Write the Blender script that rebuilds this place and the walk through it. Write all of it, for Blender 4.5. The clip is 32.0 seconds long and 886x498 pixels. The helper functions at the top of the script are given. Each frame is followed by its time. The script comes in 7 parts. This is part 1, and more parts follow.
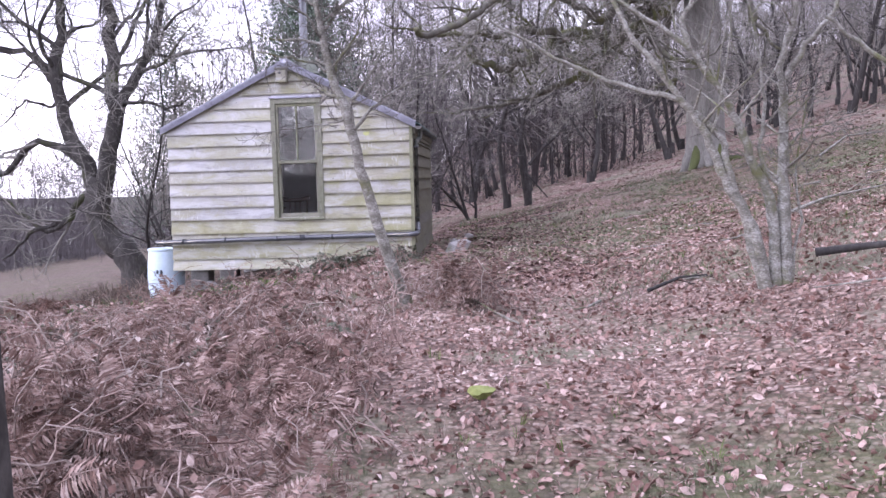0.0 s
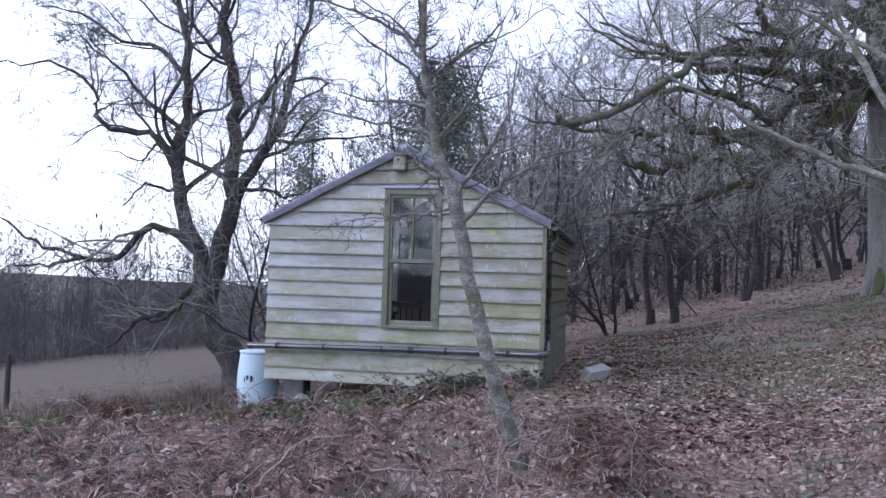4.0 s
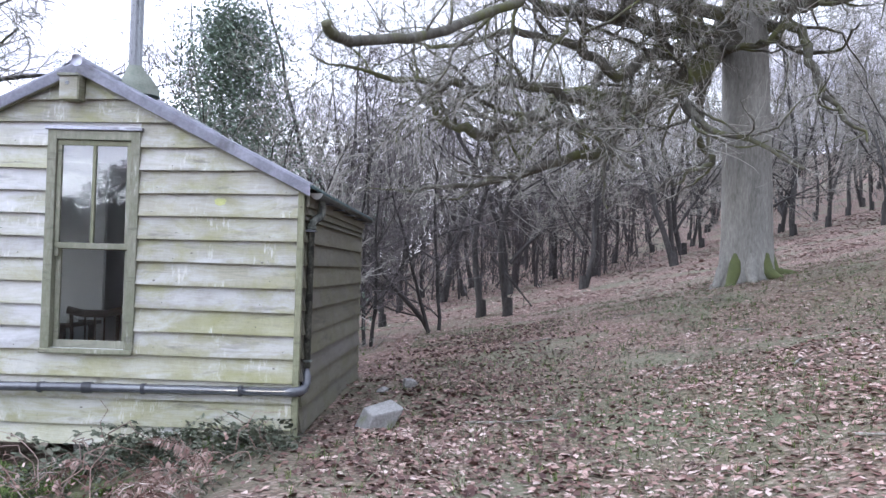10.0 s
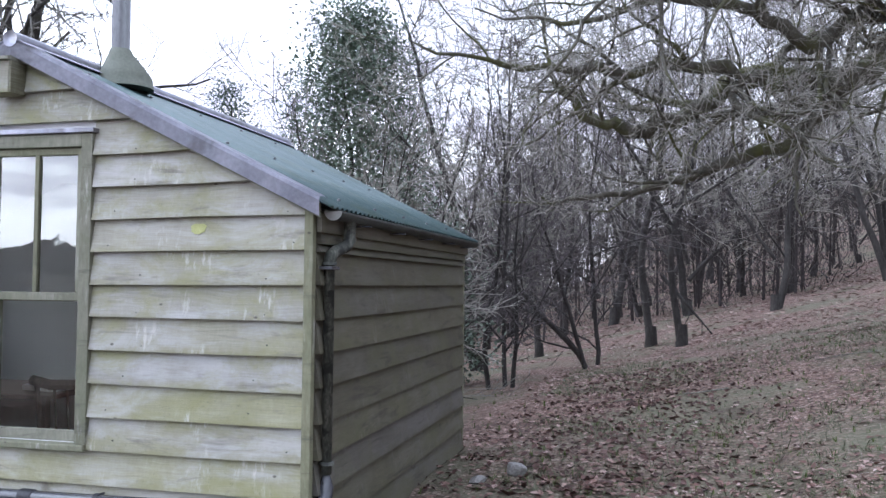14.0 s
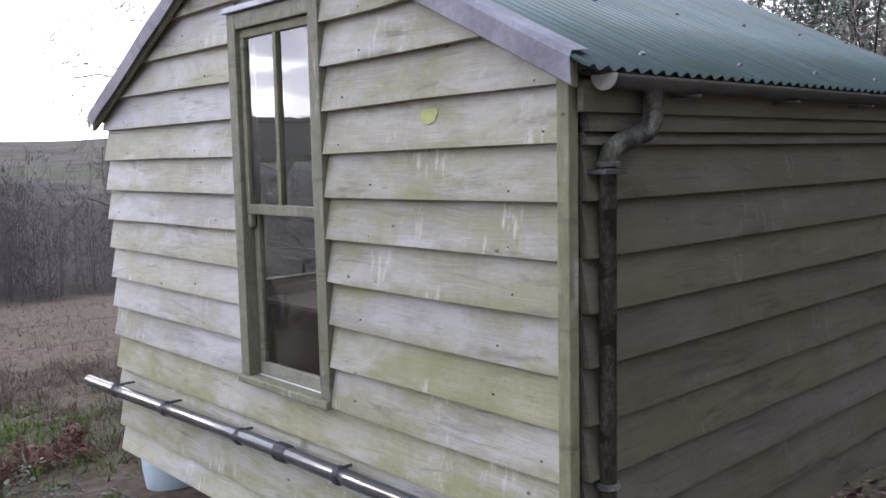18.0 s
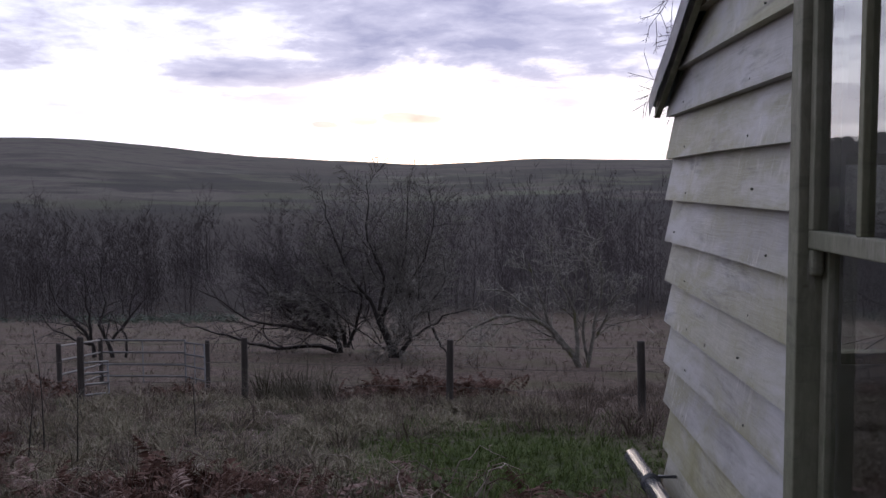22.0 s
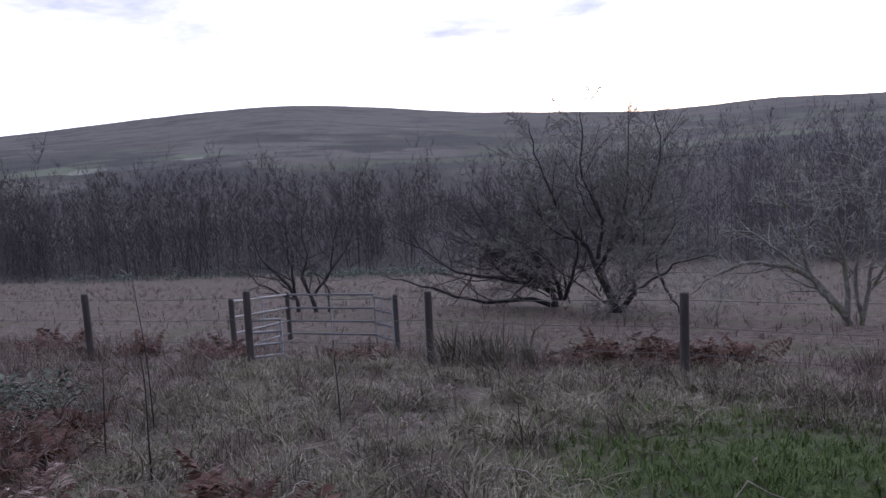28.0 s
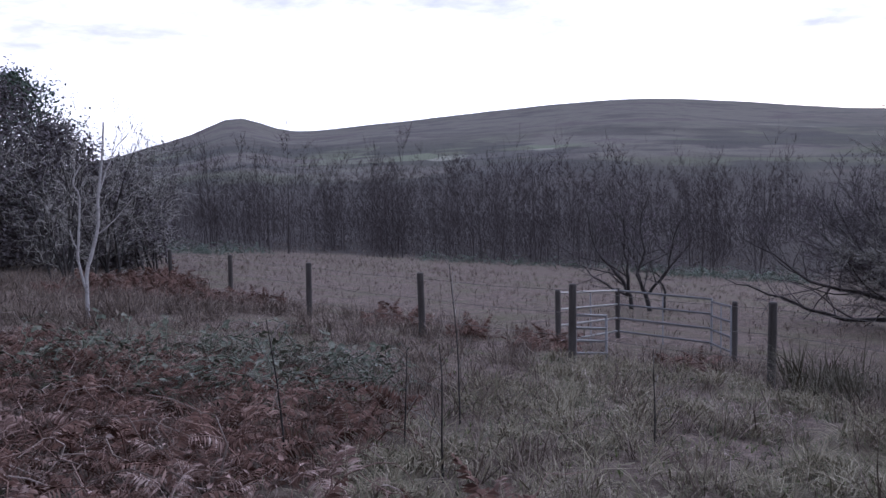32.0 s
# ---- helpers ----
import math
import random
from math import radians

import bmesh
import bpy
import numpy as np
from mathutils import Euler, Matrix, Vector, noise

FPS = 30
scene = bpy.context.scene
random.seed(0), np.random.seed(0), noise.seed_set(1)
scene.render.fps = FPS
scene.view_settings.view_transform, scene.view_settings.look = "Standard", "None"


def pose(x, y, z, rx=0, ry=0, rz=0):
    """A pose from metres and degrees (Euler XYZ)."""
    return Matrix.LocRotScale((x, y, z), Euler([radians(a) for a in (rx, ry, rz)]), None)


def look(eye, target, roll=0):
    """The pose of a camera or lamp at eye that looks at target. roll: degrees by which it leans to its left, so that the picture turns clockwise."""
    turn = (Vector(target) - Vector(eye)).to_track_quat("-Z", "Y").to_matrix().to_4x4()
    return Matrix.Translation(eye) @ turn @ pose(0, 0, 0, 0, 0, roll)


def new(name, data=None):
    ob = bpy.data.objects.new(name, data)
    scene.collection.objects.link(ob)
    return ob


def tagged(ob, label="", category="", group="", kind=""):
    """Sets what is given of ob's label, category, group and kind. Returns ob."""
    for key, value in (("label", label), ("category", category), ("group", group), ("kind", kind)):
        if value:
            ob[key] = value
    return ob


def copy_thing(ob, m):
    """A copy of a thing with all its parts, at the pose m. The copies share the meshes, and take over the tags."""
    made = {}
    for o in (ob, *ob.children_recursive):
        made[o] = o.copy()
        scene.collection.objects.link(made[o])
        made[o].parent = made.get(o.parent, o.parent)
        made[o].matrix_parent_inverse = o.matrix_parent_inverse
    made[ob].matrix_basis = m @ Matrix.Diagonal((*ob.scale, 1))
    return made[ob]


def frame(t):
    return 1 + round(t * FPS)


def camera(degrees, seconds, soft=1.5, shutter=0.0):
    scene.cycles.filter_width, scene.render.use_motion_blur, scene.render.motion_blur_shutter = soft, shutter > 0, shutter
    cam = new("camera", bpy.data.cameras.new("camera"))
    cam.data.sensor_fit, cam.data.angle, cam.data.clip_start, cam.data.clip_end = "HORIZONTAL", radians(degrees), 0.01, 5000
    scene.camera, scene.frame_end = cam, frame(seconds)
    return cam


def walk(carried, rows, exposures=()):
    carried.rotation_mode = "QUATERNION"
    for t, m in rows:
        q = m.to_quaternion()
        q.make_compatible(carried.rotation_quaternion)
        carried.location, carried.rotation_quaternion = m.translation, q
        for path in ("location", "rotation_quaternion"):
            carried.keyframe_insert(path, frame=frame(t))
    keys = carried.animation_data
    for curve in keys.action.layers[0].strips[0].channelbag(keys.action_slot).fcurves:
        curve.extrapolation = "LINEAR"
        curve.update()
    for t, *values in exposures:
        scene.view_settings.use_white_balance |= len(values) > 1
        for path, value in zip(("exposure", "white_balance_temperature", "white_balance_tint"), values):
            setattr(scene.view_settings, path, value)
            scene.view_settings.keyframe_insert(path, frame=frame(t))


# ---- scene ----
cam = camera(53.6, 32.0)
PATH = [
    (0, (-0.125, 0.365, 1.481), (-0.236, 2.356, 1.325), -1.5),
    (0.5, (-0.114, 0.615, 1.524), (-0.376, 2.582, 1.271), -0.5),
    (1, (-0.215, 0.847, 1.498), (-0.436, 2.834, 1.496), 0.8),
    (1.5, (-0.31, 1.09, 1.438), (-0.484, 3.081, 1.511), 0.2),
    (2, (-0.216, 1.18, 1.518), (-0.602, 3.138, 1.648), -0.3),
    (2.5, (-0.215, 1.593, 1.527), (-0.625, 3.549, 1.589), 1.6),
    (4.5, (-0.297, 2.721, 1.559), (-0.713, 4.675, 1.644), 1.8),
    (5, (-0.367, 3.037, 1.57), (-0.662, 5.013, 1.666), 0.2),
    (5.5, (-0.36, 3.364, 1.556), (-0.497, 5.356, 1.668), 0.1),
    (6, (-0.321, 3.729, 1.582), (-0.453, 5.724, 1.604), 0.8),
    (6.5, (-0.317, 4.048, 1.563), (-0.35, 6.044, 1.678), 0.2),
    (7, (-0.294, 4.36, 1.573), (-0.248, 6.357, 1.669), -1.5),
    (7.5, (-0.193, 4.763, 1.584), (-0.224, 6.762, 1.655), -2.1),
    (8, (-0.176, 5.136, 1.632), (-0.258, 7.132, 1.721), -2.2),
    (8.5, (-0.187, 5.485, 1.65), (-0.176, 7.484, 1.724), -2.5),
    (9, (-0.126, 5.866, 1.633), (-0.174, 7.864, 1.701), -2.1),
    (9.5, (-0.008, 6.167, 1.699), (-0.131, 8.163, 1.709), -0.6),
    (10, (0.083, 6.513, 1.704), (0.022, 8.511, 1.754), 1.7),
    (10.5, (0.178, 6.861, 1.752), (0.123, 8.86, 1.793), -1.1),
    (11, (0.279, 7.132, 1.805), (-0.064, 9.101, 1.878), 1.1),
    (11.5, (0.299, 7.487, 1.839), (-0.008, 9.46, 1.953), 1.7),
    (12, (0.351, 7.833, 1.877), (0.139, 9.82, 1.961), 1.4),
    (12.5, (0.447, 8.189, 1.903), (0.047, 10.143, 2.055), 1.7),
    (13, (0.5, 8.513, 1.931), (0.057, 10.461, 2.028), 2),
    (13.5, (0.515, 8.852, 1.93), (0.059, 10.798, 2.013), 1),
    (15.5, (0.54, 10.191, 1.943), (-0.015, 12.113, 1.95), 0.2),
    (16, (0.544, 10.483, 1.971), (-0.283, 12.303, 1.96), -0.6),
    (16.5, (0.511, 10.779, 1.968), (-0.635, 12.418, 1.954), -1.6),
    (17, (0.457, 11.053, 1.979), (-0.767, 12.627, 1.827), -1.3),
    (17.5, (0.529, 11.26, 2.037), (-0.827, 12.725, 1.911), -2.1),
    (18, (0.533, 11.425, 2.064), (-0.928, 12.775, 1.855), -1.2),
    (18.5, (0.393, 11.676, 2.018), (-1.102, 13.002, 1.927), 1.35),
    (19, (0.25, 11.827, 2.063), (-1.321, 13.059, 1.96), -0.1),
    (19.5, (0.092, 12.1, 2.043), (-1.681, 13.022, 1.974), 0.91),
    (20, (-0.091, 12.272, 2.036), (-1.93, 13.05, 1.937), 0.52),
    (20.5, (-0.328, 12.404, 2.024), (-2.191, 13.131, 1.954), -0.08),
    (21, (-0.572, 12.545, 2.022), (-2.509, 13.032, 1.917), -1.17),
    (21.5, (-0.772, 12.726, 2.027), (-2.768, 12.789, 1.892), -0.6),
    (22, (-1.005, 12.823, 1.979), (-2.998, 12.739, 1.831), -0.44),
    (22.5, (-1.21, 12.899, 1.987), (-3.195, 12.686, 1.873), 0.63),
    (23, (-1.382, 12.957, 1.93), (-3.314, 12.447, 1.846), -1.5),
    (23.5, (-1.624, 13.029, 1.845), (-3.506, 12.359, 1.759), -0.9),
    (24, (-1.86, 12.992, 1.813), (-3.689, 12.183, 1.766), -1.5),
    (24.5, (-2.136, 12.994, 1.751), (-3.969, 12.194, 1.709), -2.8),
    (25, (-2.356, 12.993, 1.703), (-4.253, 12.366, 1.609), -2.4),
    (25.5, (-2.605, 12.911, 1.675), (-4.518, 12.342, 1.543), -1.5),
    (27.5, (-3.883, 12.708, 1.479), (-5.836, 12.346, 1.243), -2.8),
    (28, (-4.188, 12.675, 1.423), (-6.085, 12.087, 1.184), -3.3),
    (28.5, (-4.436, 12.648, 1.38), (-6.256, 11.848, 1.165), -2.1),
    (29, (-4.648, 12.625, 1.343), (-6.414, 11.699, 1.19), -2.5),
    (29.5, (-4.807, 12.647, 1.362), (-6.428, 11.481, 1.262), -2.1),
    (30, (-4.821, 12.605, 1.358), (-6.322, 11.288, 1.243), -1.6),
    (30.5, (-4.823, 12.615, 1.358), (-6.246, 11.218, 1.209), -1.7),
    (31, (-4.837, 12.589, 1.358), (-6.222, 11.155, 1.194), -2.2),
    (31.5, (-4.851, 12.552, 1.358), (-6.297, 11.184, 1.161), -2),
    (32, (-4.9, 12.494, 1.348), (-6.435, 11.231, 1.126), -1.6),
]
EXPOSURE = [(0, 0.9, 5750, 18), (1, 0.72, 5700, 15), (2, 0.25, 5500, 12), (4.5, 0.1, 5200, 7), (6, 0.47, 5500, 6), (7, 0.72, 5550, 5), (9, 0.95, 5600, 4), (11, 0.93, 5550, 2), (12, 0.7, 5450, 1), (13, 0.5, 5500, 2),
            (15.5, 0.72, 5750, 4), (17, 0.55, 5950, 6), (18, 0.36, 5950, 7), (19, 0.1, 5900, 7), (20, -0.42, 5850, 8), (21, -0.8, 5850, 10), (22, -1.2, 5750, 11), (23, -1.8, 5750, 12), (25, -2.05, 5700, 12),
            (26.5, -0.85, 5600, 12), (28, -0.5, 5400, 13), (29, -0.6, 5350, 14), (30, -1.3, 5450, 13), (31, -1.0, 5250, 14), (32, -0.4, 5300, 13)]
walk(cam, [(t, look(eye, target, roll)) for t, eye, target, roll in PATH], EXPOSURE)

# ---- world, sun ----
SUN_AZ, SUN_EL = radians(185), radians(5)
SUN_DIR = Vector((math.cos(SUN_AZ) * math.cos(SUN_EL), math.sin(SUN_AZ) * math.cos(SUN_EL), math.sin(SUN_EL)))


class Net:
    """Small helper to wire shader nodes."""

    def __init__(self, tree):
        self.t = tree
        tree.nodes.clear()

    def n(self, kind, inputs=None, **props):
        nd = self.t.nodes.new(kind)
        for k, v in props.items():
            setattr(nd, k, v)
        for k, v in (inputs or {}).items():
            self.put(nd.inputs[k], v)
        return nd

    def put(self, sock, v):
        if isinstance(v, bpy.types.NodeSocket):
            self.t.links.new(v, sock)
        else:
            sock.default_value = v

    def math(self, op, a, b=0.0, c=0.0, clamp=False):
        nd = self.n("ShaderNodeMath", {0: a, 1: b, 2: c}, operation=op, use_clamp=clamp)
        return nd.outputs[0]

    def mix(self, f, a, b, mode="MIX"):
        nd = self.n("ShaderNodeMix", data_type="RGBA", blend_type=mode)
        self.put(nd.inputs[0], f)
        self.put(nd.inputs[6], a)
        self.put(nd.inputs[7], b)
        return nd.outputs[2]

    def ramp(self, f, stops, interp="LINEAR"):
        nd = self.n("ShaderNodeValToRGB", {0: f})
        cr = nd.color_ramp
        cr.interpolation = interp
        while len(cr.elements) < len(stops):
            cr.elements.new(0.5)
        for e, (p, c) in zip(cr.elements, stops):
            e.position = p
            e.color = (c, c, c, 1) if isinstance(c, (int, float)) else (*c, 1)
        return nd.outputs[0]

    def noise(self, vec, scale, detail=4.0, rough=0.55, distort=0.0):
        nd = self.n("ShaderNodeTexNoise", {"Scale": scale, "Detail": detail, "Roughness": rough, "Distortion": distort})
        if vec is not None:
            self.put(nd.inputs["Vector"], vec)
        return nd.outputs[0]

    def scaled(self, vec, s):
        return self.n("ShaderNodeMapping", {"Vector": vec, "Scale": s}).outputs[0]


world = bpy.data.worlds.new("world")
scene.world = world
world.use_nodes = True
W = Net(world.node_tree)
dirv = W.n("ShaderNodeTexCoord").outputs["Generated"]
sep = W.n("ShaderNodeSeparateXYZ", {0: dirv})
up = W.math("MAXIMUM", sep.outputs[2], 0.0)
den = W.math("ADD", up, 0.11)
uv = W.n("ShaderNodeCombineXYZ", {0: W.math("DIVIDE", sep.outputs[0], den), 1: W.math("DIVIDE", sep.outputs[1], den), 2: 0.0}).outputs[0]
sky = W.n("ShaderNodeTexSky", sky_type="NISHITA", sun_disc=False, sun_elevation=radians(5), sun_rotation=radians(-90), altitude=150, dust_density=2.0)
streak = W.scaled(uv, (0.95, 0.95, 1.0))
big = W.noise(streak, 1.25, 7.0, 0.55, 0.5)
fine = W.noise(streak, 4.6, 7.0, 0.62, 0.25)
cl = W.math("ADD", W.math("MULTIPLY", big, 0.68), W.math("MULTIPLY", fine, 0.32))


def cloud_at(azimuth, elevation, reach, gain):
    """A bank of cloud (or a gap, with a negative gain) in one direction of the sky."""
    global cl
    u = math.sin(radians(elevation)) + 0.11
    c = math.cos(radians(elevation))
    mid_ = (c * math.cos(radians(azimuth)) / u, c * math.sin(radians(azimuth)) / u, 0.0)
    far_ = W.n("ShaderNodeVectorMath", {0: uv, 1: mid_}, operation="DISTANCE").outputs["Value"]
    cl = W.math("ADD", cl, W.math("MULTIPLY", W.ramp(W.math("DIVIDE", far_, reach), [(0.0, 1.0), (0.45, 0.75), (1.0, 0.0)]), gain))


cloud_at(182.5, 10.0, 0.75, 0.15)
cloud_at(224.0, 12.0, 1.0, 0.03)
cloud_at(201.5, 9.0, 0.6, -0.06)
cloud_at(206.0, 6.2, 0.6, -0.08)
cloud_at(196.0, 6.8, 0.5, 0.05)
cover = W.ramp(cl, [(0.415, 0.0), (0.47, 0.6), (0.55, 1.0)])
# clear gaps: pale sky, brighter towards the horizon
horizon = W.ramp(up, [(0.0, 1.0), (0.10, 0.85), (0.22, 0.30), (0.6, 0.0)])
gap = W.mix(horizon, (24.0, 24.0, 26.5, 1), (25.0, 23.2, 23.6, 1))
gap = W.mix(0.25, gap, sky.outputs[0], "ADD")
cloud = W.mix(W.ramp(up, [(0.0, 0.0), (0.30, 1.0)]), (12.2, 10.9, 12.2, 1), (11.7, 10.9, 12.7, 1))
# deep grey where the cloud is thickest
cloud = W.mix(W.ramp(cl, [(0.55, 0.0), (0.68, 0.8)]), cloud, (6.4, 6.1, 8.3, 1))
# low clouds stop above a bright band over the hills
band = W.ramp(up, [(0.03, 0.0), (0.075, 0.65), (0.12, 1.0)])
base = W.mix(W.math("MULTIPLY", cover, band), gap, cloud)
# three small clouds low over the hill
for azimuth, elevation, reach in ((190.0, 3.9, 0.085), (187.4, 4.1, 0.10), (185.0, 4.3, 0.13), (183.4, 4.2, 0.10)):
    u_ = math.sin(radians(elevation)) + 0.11
    mid_ = (math.cos(radians(azimuth)) / u_, math.sin(radians(azimuth)) / u_, 0.0)
    off_ = W.n("ShaderNodeVectorMath", {0: W.n("ShaderNodeVectorMath", {0: uv, 1: mid_}, operation="SUBTRACT").outputs[0], 1: (1.0, 1.6, 1.0)}, operation="MULTIPLY").outputs[0]
    far_ = W.math("ADD", W.n("ShaderNodeVectorMath", {0: off_}, operation="LENGTH").outputs["Value"], W.math("MULTIPLY", W.math("SUBTRACT", fine, 0.5), 0.25))
    base = W.mix(W.ramp(W.math("DIVIDE", far_, reach * 2.2), [(0.55, 0.75), (1.0, 0.0)]), base, (7.5, 6.2, 7.4, 1))
sund = W.n("ShaderNodeVectorMath", {0: dirv, 1: tuple(SUN_DIR)}, operation="DOT_PRODUCT").outputs["Value"]
glow = W.ramp(sund, [(0.93, 0.0), (0.99, 0.3), (1.0, 1.0)])
low = W.ramp(up, [(0.0, 1.0), (0.06, 0.6), (0.13, 0.0)])
base = W.mix(W.math("MULTIPLY", glow, low), base, (20.0, 11.5, 3.0, 1), "ADD")
# brightest in the west, dim in the east
side_ = W.ramp(W.math("MULTIPLY_ADD", sund, 0.5, 0.5), [(0.0, 0.50), (0.35, 0.62), (0.60, 0.98), (0.88, 1.36), (1.0, 1.46)])
base = W.mix(1.0, base, side_, "MULTIPLY")
bg = W.n("ShaderNodeBackground", {"Color": base, "Strength": 0.1})
W.n("ShaderNodeOutputWorld", {"Surface": bg.outputs[0]})

sun_data = bpy.data.lights.new("sun", "SUN")
sun_data.energy, sun_data.angle, sun_data.color = 0.5, radians(14), (1.0, 0.86, 0.70)
sun = new("sun", sun_data)
sun.matrix_world = look((0, 0, 30), tuple(Vector((0, 0, 30)) - SUN_DIR))

# ---- materials ----
def surface(name, stops, scale=4.0, rough=0.85, bump=0.3, stretch=(1, 1, 1), metal=0.0, fine=9.0, spread=0.5, depth=0.01, vary=0.0, stain=None, spec=0.35):
    """Mottled surface: colours by noise at two scales, stains, bump. vary: brightness change from object to object."""
    m = bpy.data.materials.new(name)
    m.use_nodes = True
    N = Net(m.node_tree)
    co = N.n("ShaderNodeTexCoord").outputs["Object"]
    rnd = N.n("ShaderNodeObjectInfo").outputs["Random"]
    co = N.n("ShaderNodeVectorMath", {0: co, 1: N.n("ShaderNodeCombineXYZ", {0: N.math("MULTIPLY", rnd, 37.0), 1: N.math("MULTIPLY", rnd, 91.0), 2: N.math("MULTIPLY", rnd, 13.0)}).outputs[0]}).outputs[0]
    st = N.scaled(co, stretch)
    a = N.noise(st, scale, 4.0, 0.6)
    b = N.noise(st, scale * fine, 3.0, 0.65)
    f = N.math("ADD", N.math("MULTIPLY", a, 1 - spread), N.math("MULTIPLY", b, spread))
    col = N.ramp(f, stops)
    if stain:
        colour, s, lo, hi = stain
        col = N.mix(N.ramp(N.noise(co, s, 5.0, 0.6, 0.4), [(lo, 0.0), (hi, 1.0)]), col, (*colour, 1))
    if vary:
        isl = N.n("ShaderNodeNewGeometry").outputs["Random Per Island"]
        k = N.math("ADD", 1 - vary, N.math("MULTIPLY", N.math("FRACT", N.math("ADD", rnd, isl)), 2 * vary))
        col = N.mix(1.0, col, N.n("ShaderNodeCombineXYZ", {0: k, 1: k, 2: k}).outputs[0], "MULTIPLY")
    bp = N.n("ShaderNodeBump", {"Strength": bump, "Distance": depth, "Height": f})
    bs = N.n("ShaderNodeBsdfPrincipled", {"Base Color": col, "Roughness": N.math("ADD", rough - 0.08, N.math("MULTIPLY", b, 0.16)), "Metallic": metal, "Normal": bp.outputs[0], "Specular IOR Level": spec})
    N.n("ShaderNodeOutputMaterial", {"Surface": bs.outputs[0]})
    return m


def board_material(name, stops, green, along=(1.0, 1.0, 14.0), moss=0.6, bleached=0.4, pale=0.0):
    """Weathered sawn board: fine grain lines, a tint of its own, algae, dark smears, pale scuffs, knots."""
    m = bpy.data.materials.new(name)
    m.use_nodes = True
    N = Net(m.node_tree)
    here = N.n("ShaderNodeTexCoord").outputs["Object"]
    rnd = N.n("ShaderNodeObjectInfo").outputs["Random"]
    shift = N.n("ShaderNodeCombineXYZ", {0: N.math("MULTIPLY", rnd, 53.0), 1: N.math("MULTIPLY", rnd, 29.0), 2: N.math("MULTIPLY", rnd, 71.0)}).outputs[0]
    co = N.n("ShaderNodeVectorMath", {0: here, 1: shift}).outputs[0]
    warp = N.noise(N.scaled(co, (0.9, 0.9, 2.0)), 1.6, 3.0, 0.5)
    bent = N.n("ShaderNodeVectorMath", {0: co, 1: N.n("ShaderNodeCombineXYZ", {0: 0.0, 1: 0.0, 2: N.math("MULTIPLY", warp, 0.10)}).outputs[0]}).outputs[0]
    grain = N.noise(N.scaled(bent, (along[0] * 1.1, along[1] * 1.1, along[2] * 3.2)), 3.6, 5.0, 0.7, 0.25)
    saw = N.noise(N.scaled(co, (along[0] * 26, along[1] * 26, 3.0)), 3.0, 2.0, 0.6)
    col = N.ramp(N.math("ADD", N.math("MULTIPLY", grain, 0.78), N.math("MULTIPLY", saw, 0.22)), stops)
    # each board has a tone and a tint of its own: silver, cream or yellow-green
    k = N.math("ADD", 0.84, N.math("MULTIPLY", rnd, 0.30))
    tint = N.ramp(N.math("FRACT", N.math("MULTIPLY", rnd, 7.31)), [(0.0, (1.02, 1.01, 1.04)), (0.30, (1.02, 1.0, 0.98)), (0.55, (1.02, 1.0, 0.88)), (0.8, (0.95, 0.94, 0.74)), (1.0, (1.0, 0.99, 0.95))])
    col = N.mix(1.0, col, tint, "MULTIPLY")
    col = N.mix(1.0, col, N.n("ShaderNodeCombineXYZ", {0: k, 1: k, 2: k}).outputs[0], "MULTIPLY")
    # cloudy tone down the face
    cloudy = N.math("ADD", 0.74, N.math("MULTIPLY", N.noise(N.scaled(co, (3.2, 3.2, 1.1)), 1.5, 5.0, 0.65, 0.3), 0.52))
    col = N.mix(1.0, col, N.n("ShaderNodeCombineXYZ", {0: cloudy, 1: cloudy, 2: cloudy}).outputs[0], "MULTIPLY")
    # silvered stretches
    worn = N.math("MULTIPLY", N.ramp(N.noise(N.scaled(co, (0.7, 0.7, 3.0)), 1.7, 5.0, 0.62, 0.4), [(0.46, 0.0), (0.60, 1.0)]), pale)
    col = N.mix(worn, col, (0.52, 0.515, 0.525, 1))
    # algae in broken patches, and a thin uneven seam of it along the lower edge
    patch = N.math("MULTIPLY", N.ramp(N.noise(N.scaled(co, (1.0, 1.0, 1.9)), 1.9, 6.0, 0.68, 0.7), [(0.46, 0.0), (0.66, 0.8)]), moss)
    col = N.mix(patch, col, (*green, 1))
    height = N.n("ShaderNodeSeparateXYZ", {0: N.n("ShaderNodeTexCoord").outputs["Generated"]}).outputs[2]
    seam = N.math("MULTIPLY", N.ramp(N.math("ADD", height, N.math("MULTIPLY", N.math("SUBTRACT", N.noise(co, 4.5, 5.0, 0.7), 0.5), 0.9)), [(0.0, 0.42), (0.18, 0.0)]), moss)
    col = N.mix(seam, col, (green[0] * 0.8, green[1] * 0.78, green[2] * 0.7, 1))
    speck = N.math("MULTIPLY", N.ramp(N.noise(co, 42.0, 3.0, 0.7), [(0.60, 0.0), (0.70, 0.8)]), N.math("ADD", N.math("MULTIPLY", patch, 0.6), 0.12))
    col = N.mix(speck, col, (0.10, 0.095, 0.075, 1))
    # pale scuffs and runs down the face
    runs = N.ramp(N.noise(N.scaled(co, (17.0, 17.0, 3.2)), 1.6, 4.0, 0.7), [(0.52, 0.0), (0.66, 1.0)])
    spots = N.ramp(N.noise(co, 2.6, 3.0, 0.5), [(0.55, 0.0), (0.64, bleached)])
    col = N.mix(N.math("MULTIPLY", runs, spots), col, (0.68, 0.66, 0.63, 1))
